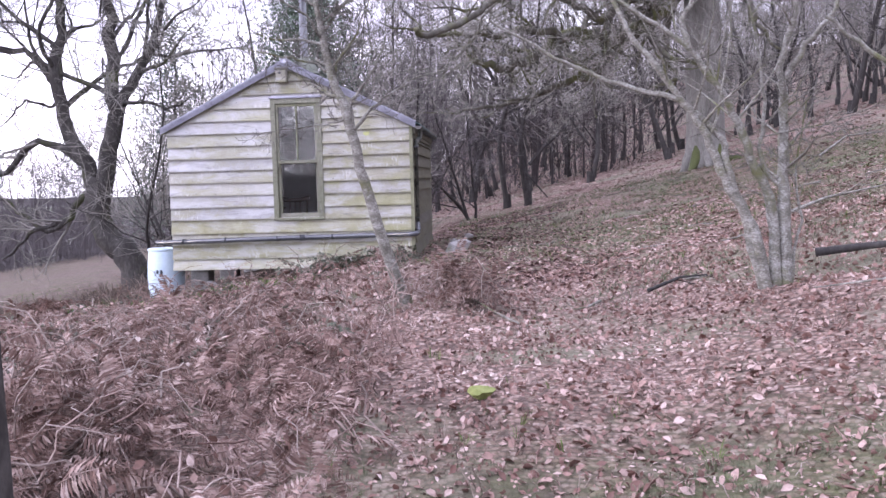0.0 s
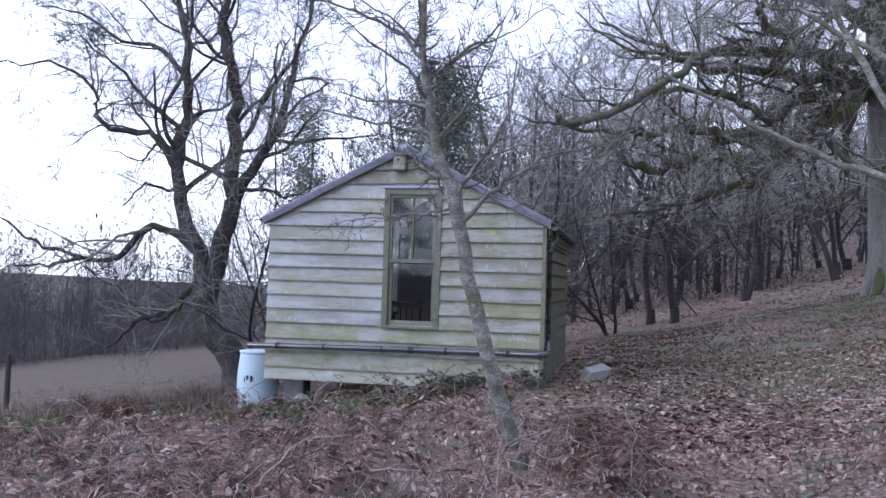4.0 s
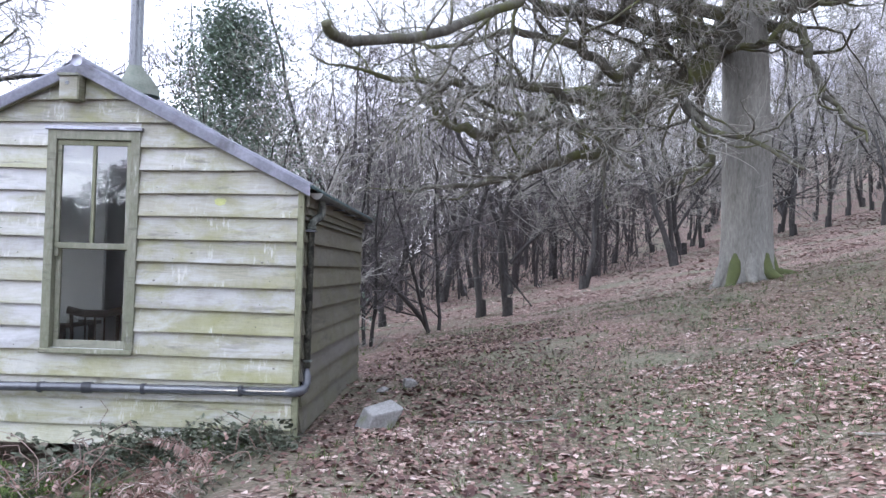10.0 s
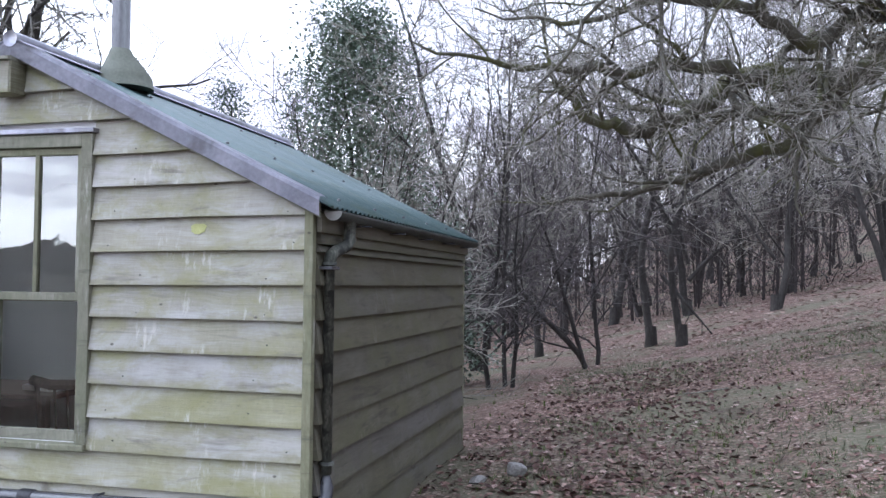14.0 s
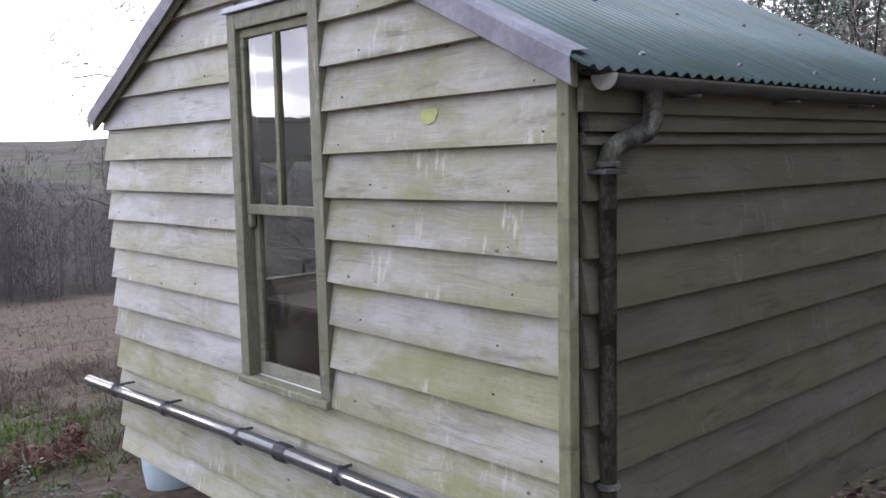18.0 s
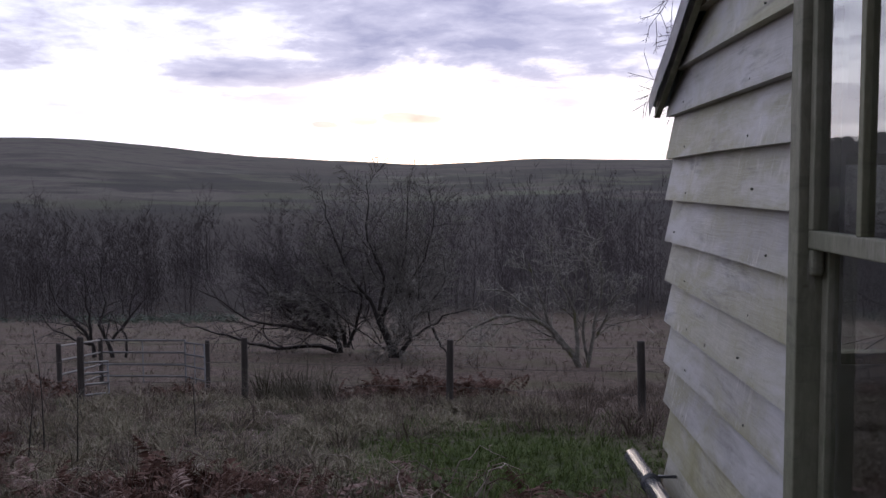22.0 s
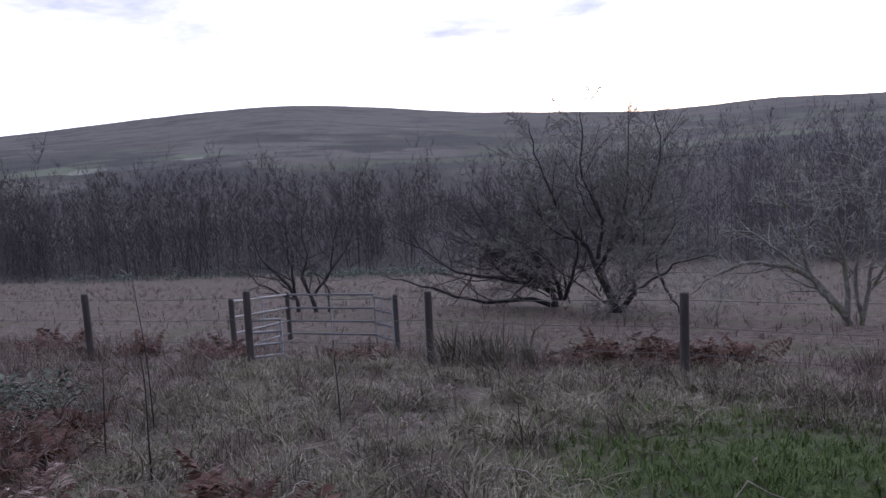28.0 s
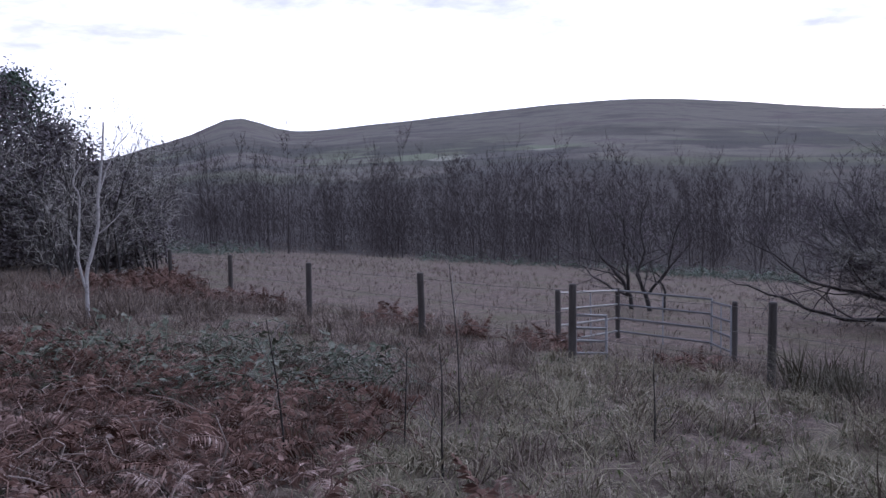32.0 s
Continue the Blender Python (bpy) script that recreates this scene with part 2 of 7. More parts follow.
    # dark water smears along the grain
    dark = N.noise(N.scaled(co, (0.9, 0.9, 5.5)), 1.9, 6.0, 0.68, 0.6)
    col = N.mix(N.ramp(dark, [(0.57, 0.0), (0.68, 0.66)]), col, (stops[0][1][0] * 0.62, stops[0][1][1] * 0.60, stops[0][1][2] * 0.60, 1))
    knots = N.n("ShaderNodeTexVoronoi", {"Vector": N.scaled(co, (1.0, 1.0, 1.6)), "Scale": 3.4}).outputs["Distance"]
    col = N.mix(N.ramp(knots, [(0.025, 0.85), (0.055, 0.0)]), col, (0.05, 0.04, 0.03, 1))
    bp = N.n("ShaderNodeBump", {"Strength": 0.35, "Distance": 0.005, "Height": N.math("ADD", grain, N.math("MULTIPLY", saw, 0.5))})
    bs = N.n("ShaderNodeBsdfPrincipled", {"Base Color": col, "Roughness": 0.68, "Normal": bp.outputs[0], "Specular IOR Level": 0.4})
    N.n("ShaderNodeOutputMaterial", {"Surface": bs.outputs[0]})
    return m


BOARD = board_material("weathered_board", [(0.25, (0.24, 0.232, 0.195)), (0.5, (0.33, 0.322, 0.275)), (0.75, (0.415, 0.408, 0.36))], (0.26, 0.255, 0.12), moss=1.0, bleached=0.55, pale=0.5)
BOARD_PALE = board_material("silvered_board", [(0.25, (0.31, 0.305, 0.29)), (0.5, (0.42, 0.415, 0.40)), (0.75, (0.52, 0.515, 0.50))], (0.30, 0.29, 0.16), moss=0.7, bleached=0.6, pale=0.9)
# boards of the other walls and fascia: weathered, with their shade darkened into the colours
BOARD_SIDE_SHADED = board_material("weathered_board_side_shaded", [(0.25, (0.078, 0.072, 0.059)), (0.5, (0.112, 0.105, 0.087)), (0.75, (0.148, 0.14, 0.118))], (0.115, 0.115, 0.058), moss=0.7, bleached=0.10, pale=0.06)
BOARD_MOSSY = board_material("mossy_board", [(0.32, (0.12, 0.12, 0.09)), (0.5, (0.20, 0.195, 0.145)), (0.68, (0.30, 0.29, 0.24))], (0.12, 0.13, 0.055))
FRAME = board_material("window_frame_wood", [(0.30, (0.15, 0.15, 0.115)), (0.5, (0.21, 0.21, 0.165)), (0.72, (0.28, 0.28, 0.23))], (0.13, 0.145, 0.08), along=(10, 10, 1))
LINING = surface("pale_lining", [(0.3, (0.66, 0.66, 0.66)), (0.7, (0.76, 0.76, 0.77))], 2.0, 0.8, 0.1)
INFLOOR = surface("floor_wood", [(0.3, (0.10, 0.07, 0.045)), (0.7, (0.17, 0.12, 0.08))], 3.0, 0.7, 0.2, (1, 8, 1))
DARKWOOD = surface("dark_wood", [(0.3, (0.05, 0.035, 0.025)), (0.7, (0.11, 0.075, 0.05))], 6.0, 0.55, 0.2, (8, 8, 1))
FLASH = surface("lead_flashing", [(0.3, (0.27, 0.27, 0.32)), (0.5, (0.40, 0.40, 0.47)), (0.7, (0.55, 0.55, 0.63))], 5.0, 0.5, 0.35, (1, 1, 1), 0.35, 7.0, 0.4, 0.008, stain=((0.14, 0.13, 0.12), 3.0, 0.55, 0.75))
ROOF = surface("green_roof_sheet", [(0.3, (0.036, 0.078, 0.076)), (0.5, (0.066, 0.115, 0.118)), (0.72, (0.125, 0.175, 0.185))], 2.5, 0.42, 0.15, (0.5, 5.0, 0.5), 0.0, 10.0, 0.45, 0.004, stain=((0.05, 0.085, 0.05), 2.2, 0.52, 0.78), spec=0.6)
STEEL = surface("flue_steel", [(0.3, (0.17, 0.17, 0.175)), (0.7, (0.28, 0.28, 0.29))], 6.0, 0.30, 0.1, (1, 1, 0.3), 0.85)
RUBBER = surface("flue_boot", [(0.3, (0.11, 0.125, 0.10)), (0.7, (0.21, 0.22, 0.18))], 6.0, 0.7, 0.3)
PIPE = surface("black_pipe", [(0.3, (0.045, 0.047, 0.056)), (0.7, (0.085, 0.088, 0.102))], 8.0, 0.20, 0.08, spec=0.9, stain=((0.10, 0.11, 0.09), 5.0, 0.64, 0.72))
PIPE_OLD = surface("lichened_pipe", [(0.35, (0.035, 0.038, 0.034)), (0.5, (0.085, 0.09, 0.075)), (0.65, (0.20, 0.20, 0.17))], 11.0, 0.75, 0.5, (1, 1, 0.4), stain=((0.03, 0.032, 0.03), 9.0, 0.52, 0.6))
# gutter grey, its stops lowered for the shadow below the roof edge
GUTTER_SHADED = surface("grey_gutter_shaded", [(0.3, (0.07, 0.07, 0.062)), (0.7, (0.15, 0.15, 0.135))], 6.0, 0.7, 0.2)
BARREL = surface("blue_plastic", [(0.3, (0.46, 0.57, 0.66)), (0.7, (0.60, 0.70, 0.77))], 2.0, 0.45, 0.1, stain=((0.22, 0.27, 0.22), 2.5, 0.55, 0.85))
STONE = surface("grey_stone", [(0.3, (0.16, 0.15, 0.14)), (0.5, (0.27, 0.26, 0.25)), (0.7, (0.40, 0.39, 0.37))], 6.0, 0.9, 0.7, depth=0.03, stain=((0.17, 0.19, 0.08), 4.0, 0.6, 0.8))
ROOT_MOSS = surface("mossy_roots", [(0.3, (0.065, 0.063, 0.045)), (0.45, (0.078, 0.090, 0.034)), (0.75, (0.125, 0.135, 0.052))], 6.0, 0.95, 0.8)
MOSSROCK = surface("moss_yellow", [(0.3, (0.09, 0.12, 0.03)), (0.7, (0.28, 0.29, 0.10))], 14.0, 0.95, 0.8)
POST = surface("dark_post", [(0.3, (0.028, 0.024, 0.022)), (0.7, (0.085, 0.075, 0.068))], 6.0, 0.9, 0.5, (4, 4, 0.6))
GALV = surface("galvanised_steel", [(0.3, (0.13, 0.13, 0.135)), (0.7, (0.23, 0.23, 0.235))], 9.0, 0.5, 0.2, metal=0.55)
WIRE = surface("fence_wire", [(0.3, (0.12, 0.11, 0.10)), (0.7, (0.22, 0.20, 0.18))], 9.0, 0.6, 0.1, metal=0.4)
PAPER = surface("white_card", [(0.3, (0.68, 0.68, 0.68)), (0.7, (0.78, 0.78, 0.78))], 3.0, 0.7, 0.05)
CLOTH = surface("brown_cushion", [(0.3, (0.07, 0.05, 0.045)), (0.7, (0.14, 0.11, 0.10))], 5.0, 0.9, 0.3)

BARK_OAK = surface("oak_bark", [(0.30, (0.105, 0.100, 0.088)), (0.5, (0.20, 0.192, 0.172)), (0.7, (0.31, 0.30, 0.272))], 4.0, 0.95, 0.9, (1, 1, 0.25), 0, 7.0, 0.5, 0.03)
BARK_MOSS = surface("mossy_bark", [(0.30, (0.040, 0.037, 0.030)), (0.5, (0.092, 0.085, 0.068)), (0.7, (0.20, 0.188, 0.160))], 5.0, 0.95, 0.9, (1, 1, 1), 0, 6.0, 0.5, 0.02, stain=((0.098, 0.102, 0.040), 1.6, 0.48, 0.66))
BARK_DARK = surface("dark_bark", [(0.30, (0.025, 0.022, 0.021)), (0.5, (0.052, 0.047, 0.043)), (0.7, (0.12, 0.112, 0.103))], 4.0, 0.95, 0.8, (1, 1, 0.5), 0, 6.0, 0.5, 0.02, stain=((0.075, 0.085, 0.03), 1.5, 0.56, 0.72))
BARK_WOOD = surface("wood_bark", [(0.30, (0.020, 0.018, 0.017)), (0.5, (0.042, 0.038, 0.036)), (0.7, (0.085, 0.078, 0.073))], 5.0, 0.95, 0.8, (1, 1, 0.4), 0, 6.0, 0.5, 0.02, vary=0.2)
BARK_GREY = surface("grey_bark", [(0.32, (0.075, 0.070, 0.056)), (0.5, (0.185, 0.175, 0.150)), (0.66, (0.38, 0.365, 0.335))], 9.0, 0.9, 0.9, (1, 1, 0.8), 0, 5.0, 0.5, 0.012, stain=((0.13, 0.135, 0.05), 3.0, 0.56, 0.68))
BARK_LICHEN = surface("lichened_bark", [(0.34, (0.085, 0.080, 0.064)), (0.5, (0.19, 0.182, 0.155)), (0.62, (0.36, 0.355, 0.325))], 11.0, 0.9, 0.9, (1, 1, 1.6), 0, 5.0, 0.5, 0.01, stain=((0.115, 0.118, 0.050), 3.4, 0.52, 0.66))
BARK_BIRCH = surface("birch_bark", [(0.30, (0.10, 0.09, 0.085)), (0.45, (0.33, 0.31, 0.30)), (0.7, (0.52, 0.50, 0.48))], 4.0, 0.8, 0.4, (1, 1, 3.0), 0, 5.0, 0.5, 0.01)
TWIG = surface("twigs", [(0.3, (0.15, 0.140, 0.124)), (0.7, (0.31, 0.292, 0.262))], 5.0, 0.9, 0.2, vary=0.25)
TWIG_NEAR = surface("dark_twigs", [(0.3, (0.070, 0.063, 0.055)), (0.7, (0.21, 0.198, 0.178))], 9.0, 0.9, 0.3, vary=0.2)
TWIG_PALE = surface("pale_twigs", [(0.3, (0.22, 0.207, 0.182)), (0.7, (0.44, 0.42, 0.382))], 5.0, 0.9, 0.2, vary=0.25)
TWIG_FAR = surface("far_twigs", [(0.3, (0.044, 0.036, 0.036)), (0.7, (0.078, 0.066, 0.066))], 0.15, 0.95, 0.1, vary=0.14)
HOLLY = surface("holly_leaf", [(0.3, (0.085, 0.12, 0.085)), (0.7, (0.18, 0.225, 0.165))], 3.0, 0.34, 0.2, vary=0.3, spec=0.6)
TWIG_SIDE = surface("grey_wood_twigs", [(0.3, (0.085, 0.074, 0.076)), (0.7, (0.15, 0.133, 0.136))], 0.15, 0.95, 0.1, vary=0.14)
EVERGREEN = surface("evergreen_leaf", [(0.3, (0.048, 0.072, 0.050)), (0.7, (0.12, 0.155, 0.112))], 3.0, 0.5, 0.2, vary=0.35)


def scrap(name, stops, rough=0.9, thin=0.0):
    """Leaf or blade: each piece its own colour, with a little mottling."""
    m = bpy.data.materials.new(name)
    m.use_nodes = True
    N = Net(m.node_tree)
    isl = N.n("ShaderNodeNewGeometry").outputs["Random Per Island"]
    pos = N.n("ShaderNodeNewGeometry").outputs["Position"]
    patch = N.noise(pos, 0.9, 3.0)
    f = N.math("ADD", N.math("MULTIPLY", isl, 0.75), N.math("MULTIPLY", N.math("SUBTRACT", patch, 0.5), 0.9), 0.0, True)
    f = N.math("ADD", f, 0.1)
    col = N.ramp(f, stops)
    grain = N.noise(pos, 60.0, 2.0)
    col = N.mix(N.ramp(grain, [(0.4, 0.0), (0.7, 0.35)]), col, (0.05, 0.04, 0.035, 1))
    bs = N.n("ShaderNodeBsdfPrincipled", {"Base Color": col, "Roughness": rough, "Specular IOR Level": 0.2})
    N.n("ShaderNodeOutputMaterial", {"Surface": bs.outputs[0]})
    return m


LEAF = scrap("dead_leaf", [(0.0, (0.090, 0.048, 0.039)), (0.3, (0.215, 0.123, 0.101)), (0.55, (0.35, 0.232, 0.196)), (0.8, (0.50, 0.378, 0.335)), (1.0, (0.68, 0.565, 0.515))], 0.7)
BRACKEN = scrap("dead_bracken", [(0.0, (0.085, 0.050, 0.041)), (0.4, (0.195, 0.125, 0.104)), (0.7, (0.33, 0.238, 0.205)), (1.0, (0.53, 0.435, 0.39))])
WET_LEAF = scrap("wet_dark_leaf", [(0.0, (0.040, 0.020, 0.018)), (0.45, (0.095, 0.050, 0.042)), (0.8, (0.17, 0.10, 0.085)), (1.0, (0.36, 0.27, 0.24))], 0.55)
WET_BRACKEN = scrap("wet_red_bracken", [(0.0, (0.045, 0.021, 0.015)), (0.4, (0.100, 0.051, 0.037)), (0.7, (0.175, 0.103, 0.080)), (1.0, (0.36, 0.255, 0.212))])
BRAMBLE = scrap("bramble_leaf", [(0.0, (0.050, 0.056, 0.038)), (0.4, (0.105, 0.122, 0.082)), (0.7, (0.17, 0.182, 0.135)), (1.0, (0.24, 0.19, 0.15))], 0.5)
STALK = scrap("dry_stalk", [(0.0, (0.12, 0.09, 0.075)), (0.5, (0.26, 0.205, 0.178)), (1.0, (0.50, 0.43, 0.385))])
STRAW = scrap("straw_grass", [(0.0, (0.070, 0.055, 0.043)), (0.4, (0.133, 0.103, 0.083)), (0.7, (0.230, 0.184, 0.150)), (1.0, (0.45, 0.38, 0.325))])
MATTED_GRASS = scrap("matted_grass", [(0.0, (0.115, 0.105, 0.066)), (0.4, (0.20, 0.182, 0.122)), (0.7, (0.33, 0.295, 0.21)), (1.0, (0.50, 0.455, 0.35))])
SLOPE_GREEN = scrap("dull_slope_grass", [(0.0, (0.085, 0.092, 0.052)), (0.5, (0.15, 0.158, 0.098)), (1.0, (0.26, 0.26, 0.18))])
GREEN = scrap("green_grass", [(0.0, (0.06, 0.095, 0.022)), (0.5, (0.10, 0.145, 0.038)), (1.0, (0.20, 0.23, 0.085))])
RUSH = scrap("rush_blades", [(0.0, (0.07, 0.066, 0.045)), (0.5, (0.12, 0.11, 0.078)), (1.0, (0.19, 0.17, 0.125))])

# ---- building tools ----
def finish(name, bm, material, parent=None, label="", smooth=False):
    me = bpy.data.meshes.new(name)
    bm.normal_update()
    bm.to_mesh(me)
    bm.free()
    if smooth:
        me.shade_smooth()
    return hang(name, me, material, parent, label)


def hang(name, me, material, parent=None, label=""):
    if not me.materials:
        me.materials.append(material)
    ob = new(name, me)
    if parent is not None:
        ob.parent = parent
    if label:
        tagged(ob, label)
    return ob


def part(name, bm, material, parent, label="", smooth=False):
    return finish(name, bm, material, parent, label, smooth)


def thing(name, label, category, at=(0, 0, 0), group="", kind=""):
    ob = new(name)
    ob.location = at
    ob.empty_display_size = 0.1
    return tagged(ob, label, category, group, kind)


def box(lo, hi, bevel=0.0):
    bm = bmesh.new()
    bmesh.ops.create_cube(bm, size=1.0)
    for v in bm.verts:
        v.co = Vector([lo[i] + (v.co[i] + 0.5) * (hi[i] - lo[i]) for i in range(3)])
    if bevel:
        bmesh.ops.bevel(bm, geom=bm.edges[:], offset=bevel, segments=2, affect="EDGES", profile=0.5)
    return bm


class Tubes:
    """Collects tapered tubes along polylines into one mesh."""

    def __init__(self):
        self.v, self.f3, self.f4, self.k = [], [], [], 0

    def add(self, pts, radii, sides=6, cap=False):
        pts = np.asarray(pts, float)
        radii = np.asarray(radii, float)
        n = len(pts)
        if sides == 1:
            # a single sliver for the finest twigs
            d = pts[-1] - pts[0]
            a = np.cross(d, (0.31, 0.73, 0.6 if len(self.v) % 2 else -0.6))
            a *= radii[0] / (np.linalg.norm(a) + 1e-9)
            self.v.append(np.array((pts[0] - a, pts[0] + a, pts[-1])))
            self.f3.append(np.array(((self.k, self.k + 1, self.k + 2),)))
            self.k += 3
            return
        tan = np.empty_like(pts)
        tan[1:-1] = pts[2:] - pts[:-2]
        tan[0], tan[-1] = pts[1] - pts[0], pts[-1] - pts[-2]
        tan /= np.linalg.norm(tan, axis=1)[:, None] + 1e-9
        ref = np.array((0.0, 0.0, 1.0)) if abs(tan[:, 2]).mean() < 0.8 else np.array((1.0, 0.0, 0.0))
        a = np.cross(tan, ref)
        a /= np.linalg.norm(a, axis=1)[:, None] + 1e-9
        b = np.cross(tan, a)
        th = np.arange(sides) * (2 * math.pi / sides)
        ring = pts[:, None, :] + radii[:, None, None] * (np.cos(th)[None, :, None] * a[:, None, :] + np.sin(th)[None, :, None] * b[:, None, :])
        self.v.append(ring.reshape(-1, 3))
        i = np.arange(n - 1)[:, None] * sides
        j = np.arange(sides)[None, :]
        j2 = (j + 1) % sides
        q = np.stack([i + j, i + j2, i + sides + j2, i + sides + j], -1).reshape(-1, 4) + self.k
        self.f4.append(q)
        if cap:
            for start in (0, (n - 1) * sides):
                c = np.arange(1, sides - 1)
                self.f3.append(np.stack([np.full_like(c, start), start + c, start + c + 1], -1) + self.k)
        self.k += n * sides

    def data(self):
        v = np.concatenate(self.v)
        f4 = np.concatenate(self.f4) if self.f4 else np.zeros((0, 4), int)
        f3 = np.concatenate(self.f3) if self.f3 else np.zeros((0, 3), int)
        return v, f3, f4

    def mesh(self, name, smooth=True):
        return raw_mesh(name, *self.data(), smooth)


def raw_mesh(name, v, f3, f4, smooth=False):
    me = bpy.data.meshes.new(name)
    me.vertices.add(len(v))
    me.vertices.foreach_set("co", np.asarray(v, np.float32).ravel())
    n3, n4 = len(f3), len(f4)
    me.loops.add(n3 * 3 + n4 * 4)
    me.loops.foreach_set("vertex_index", np.concatenate([np.asarray(f3, np.int32).ravel(), np.asarray(f4, np.int32).ravel()]))
    me.polygons.add(n3 + n4)
    me.polygons.foreach_set("loop_start", np.concatenate([np.arange(n3) * 3, n3 * 3 + np.arange(n4) * 4]).astype(np.int32))
    me.update(calc_edges=True)
    me.validate()
    if smooth:
        me.shade_smooth()
    return me


def pipe_bm(pts, r, sides=12, radii=None):
    t = Tubes()
    t.add(pts, radii if radii is not None else [r] * len(pts), sides, True)
    v, f3, f4 = t.data()
    bm = bmesh.new()
    vs = [bm.verts.new(p) for p in v]
    for f in list(f4) + list(f3):
        bm.faces.new([vs[i] for i in f])
    return bm


def smoothstep(a, b, x):
    t = np.clip((x - a) / (b - a), 0, 1)
    return t * t * (3 - 2 * t)


def ground_z(x, y):
    """Height of the land, without its small bumps."""
    x, y = np.asarray(x, float), np.maximum(np.asarray(y, float), -12)
    g = np.where(y < 12, -0.003 * (y - 12) ** 2, np.where(y < 28, -0.0008 * (y - 12) ** 2, -0.205 + 0.012 * (np.minimum(y, 120) - 28) + 0.09 * np.clip(y - 65, 0, 140)))
    g = g * smoothstep(-14, -3, x)
    e = np.where(x > 0, 0.22 * np.minimum(x, 70) + 0.05 * np.clip(x - 70, 0, 200), 0.15 * np.maximum(x, -20) + 0.12 * np.clip(x + 20, -45, 0) + 0.06 * np.clip(x + 65, -200, 0))
    mound = 0.26 * np.exp(-((x + 2.0) / 0.55) ** 2 - ((y - 4.0) / 0.7) ** 2) + 0.14 * np.exp(-((x + 0.45) / 0.4) ** 2 - ((y - 7.75) / 0.6) ** 2) + 0.16 * np.exp(-((x + 2.7) / 1.0) ** 2 - ((y - 7.3) / 1.0) ** 2)
    mound = mound - 0.09 * np.exp(-((x + 0.5) / 0.9) ** 2 - ((y - 14.2) / 1.4) ** 2)
    dip = 0.30 * smoothstep(-0.9, 1.2, x) * (1 - smoothstep(16, 24, y))
    return 0.55 + g + e - dip + mound


def gz(x, y):
    return float(ground_z(x, y))


def curved(pts, per=4, jitter=0.0, seed=0):
    """A smooth line through the given points."""
    p = np.asarray(pts, float)
    p = np.concatenate([[2 * p[0] - p[1]], p, [2 * p[-1] - p[-2]]])
    out = []
    for i in range(1, len(p) - 2):
        for k in range(per):
            t = k / per
            out.append(0.5 * (2 * p[i] + (p[i + 1] - p[i - 1]) * t + (2 * p[i - 1] - 5 * p[i] + 4 * p[i + 1] - p[i + 2]) * t * t + (3 * p[i] - p[i - 1] - 3 * p[i + 1] + p[i + 2]) * t ** 3))
    out.append(p[-2])
    out = np.array(out)
    if jitter:
        out[1:-1] += np.random.default_rng(seed).normal(size=(len(out) - 2, 3)) * jitter
    return out


class Grower:
    """Grows a bare tree: limbs into one set of tubes, fine twigs into another."""

    def __init__(self, seed, kids, ratio, angle, wander, lift, sides, seg, tip=0.35, limb_levels=1, shrink=0.62, first=0.3, least=0.003):
        self.rng = np.random.default_rng(seed)
        self.kids, self.ratio, self.angle, self.wander, self.lift = kids, ratio, angle, wander, lift
        self.sides, self.seg, self.tip, self.limb_levels, self.shrink, self.first = sides, seg, tip, limb_levels, shrink, first
        self.least = least
        self.limbs, self.twigs = Tubes(), Tubes()
        self.keep = None

    def at(self, seq, i):
        return seq[min(i, len(seq) - 1)]

    def grow(self, p, d, length, r, lvl=0, tip=None):
        rng = self.rng
        n = max(2 if lvl >= min(3, len(self.kids)) else 3, int(length / self.at(self.seg, lvl)) + 1)
        d = np.array(d, float)
        d /= np.linalg.norm(d)
        step = length / (n - 1)
        pts = [np.array(p, float)]
        w, up_ = self.at(self.wander, lvl), self.at(self.lift, lvl)
        kink = rng.normal(size=(n, 3)) * w
        for i in range(n - 1):
            d = d + kink[i]
            d[2] += up_
            d /= np.linalg.norm(d)
            pts.append(pts[-1] + d * step)
        if self.keep is not None and not all(self.keep(q) for q in pts):
            return
        tip = self.tip if tip is None else tip
        self.branch(np.array(pts), np.linspace(r, r * tip, n), lvl)

    def branch(self, pts, radii, lvl):
        """A given limb, and all that grows out of it."""
        rng = self.rng
        (self.limbs if lvl <= self.limb_levels else self.twigs).add(pts, np.maximum(radii, self.least), self.at(self.sides, lvl))
        if lvl >= len(self.kids):
            return
        length = float(np.linalg.norm(np.diff(pts, axis=0), axis=1).sum())
        n = len(pts)
        k = self.kids[lvl]
        for c in range(k):
            f = self.first + (1 - self.first) * (c + rng.uniform(0, 1)) / k
            f = min(f, 0.99)
            x = f * (n - 1)
            i = min(int(x), n - 2)
            q = pts[i] + (pts[i + 1] - pts[i]) * (x - i)
            d = pts[i + 1] - pts[i]
            d = d / (np.linalg.norm(d) + 1e-9)
            side = np.cross(d, rng.normal(size=3))
            side /= np.linalg.norm(side) + 1e-9
            ang = radians(self.at(self.angle, lvl)) * rng.uniform(0.65, 1.3)
            rr = (radii[i] + (radii[i + 1] - radii[i]) * (x - i)) * self.shrink * rng.uniform(0.7, 1.1)
            self.grow(q, d * math.cos(ang) + side * math.sin(ang), length * self.at(self.ratio, lvl) * rng.uniform(0.6, 1.2) * (1.15 - 0.55 * f), rr, lvl + 1)


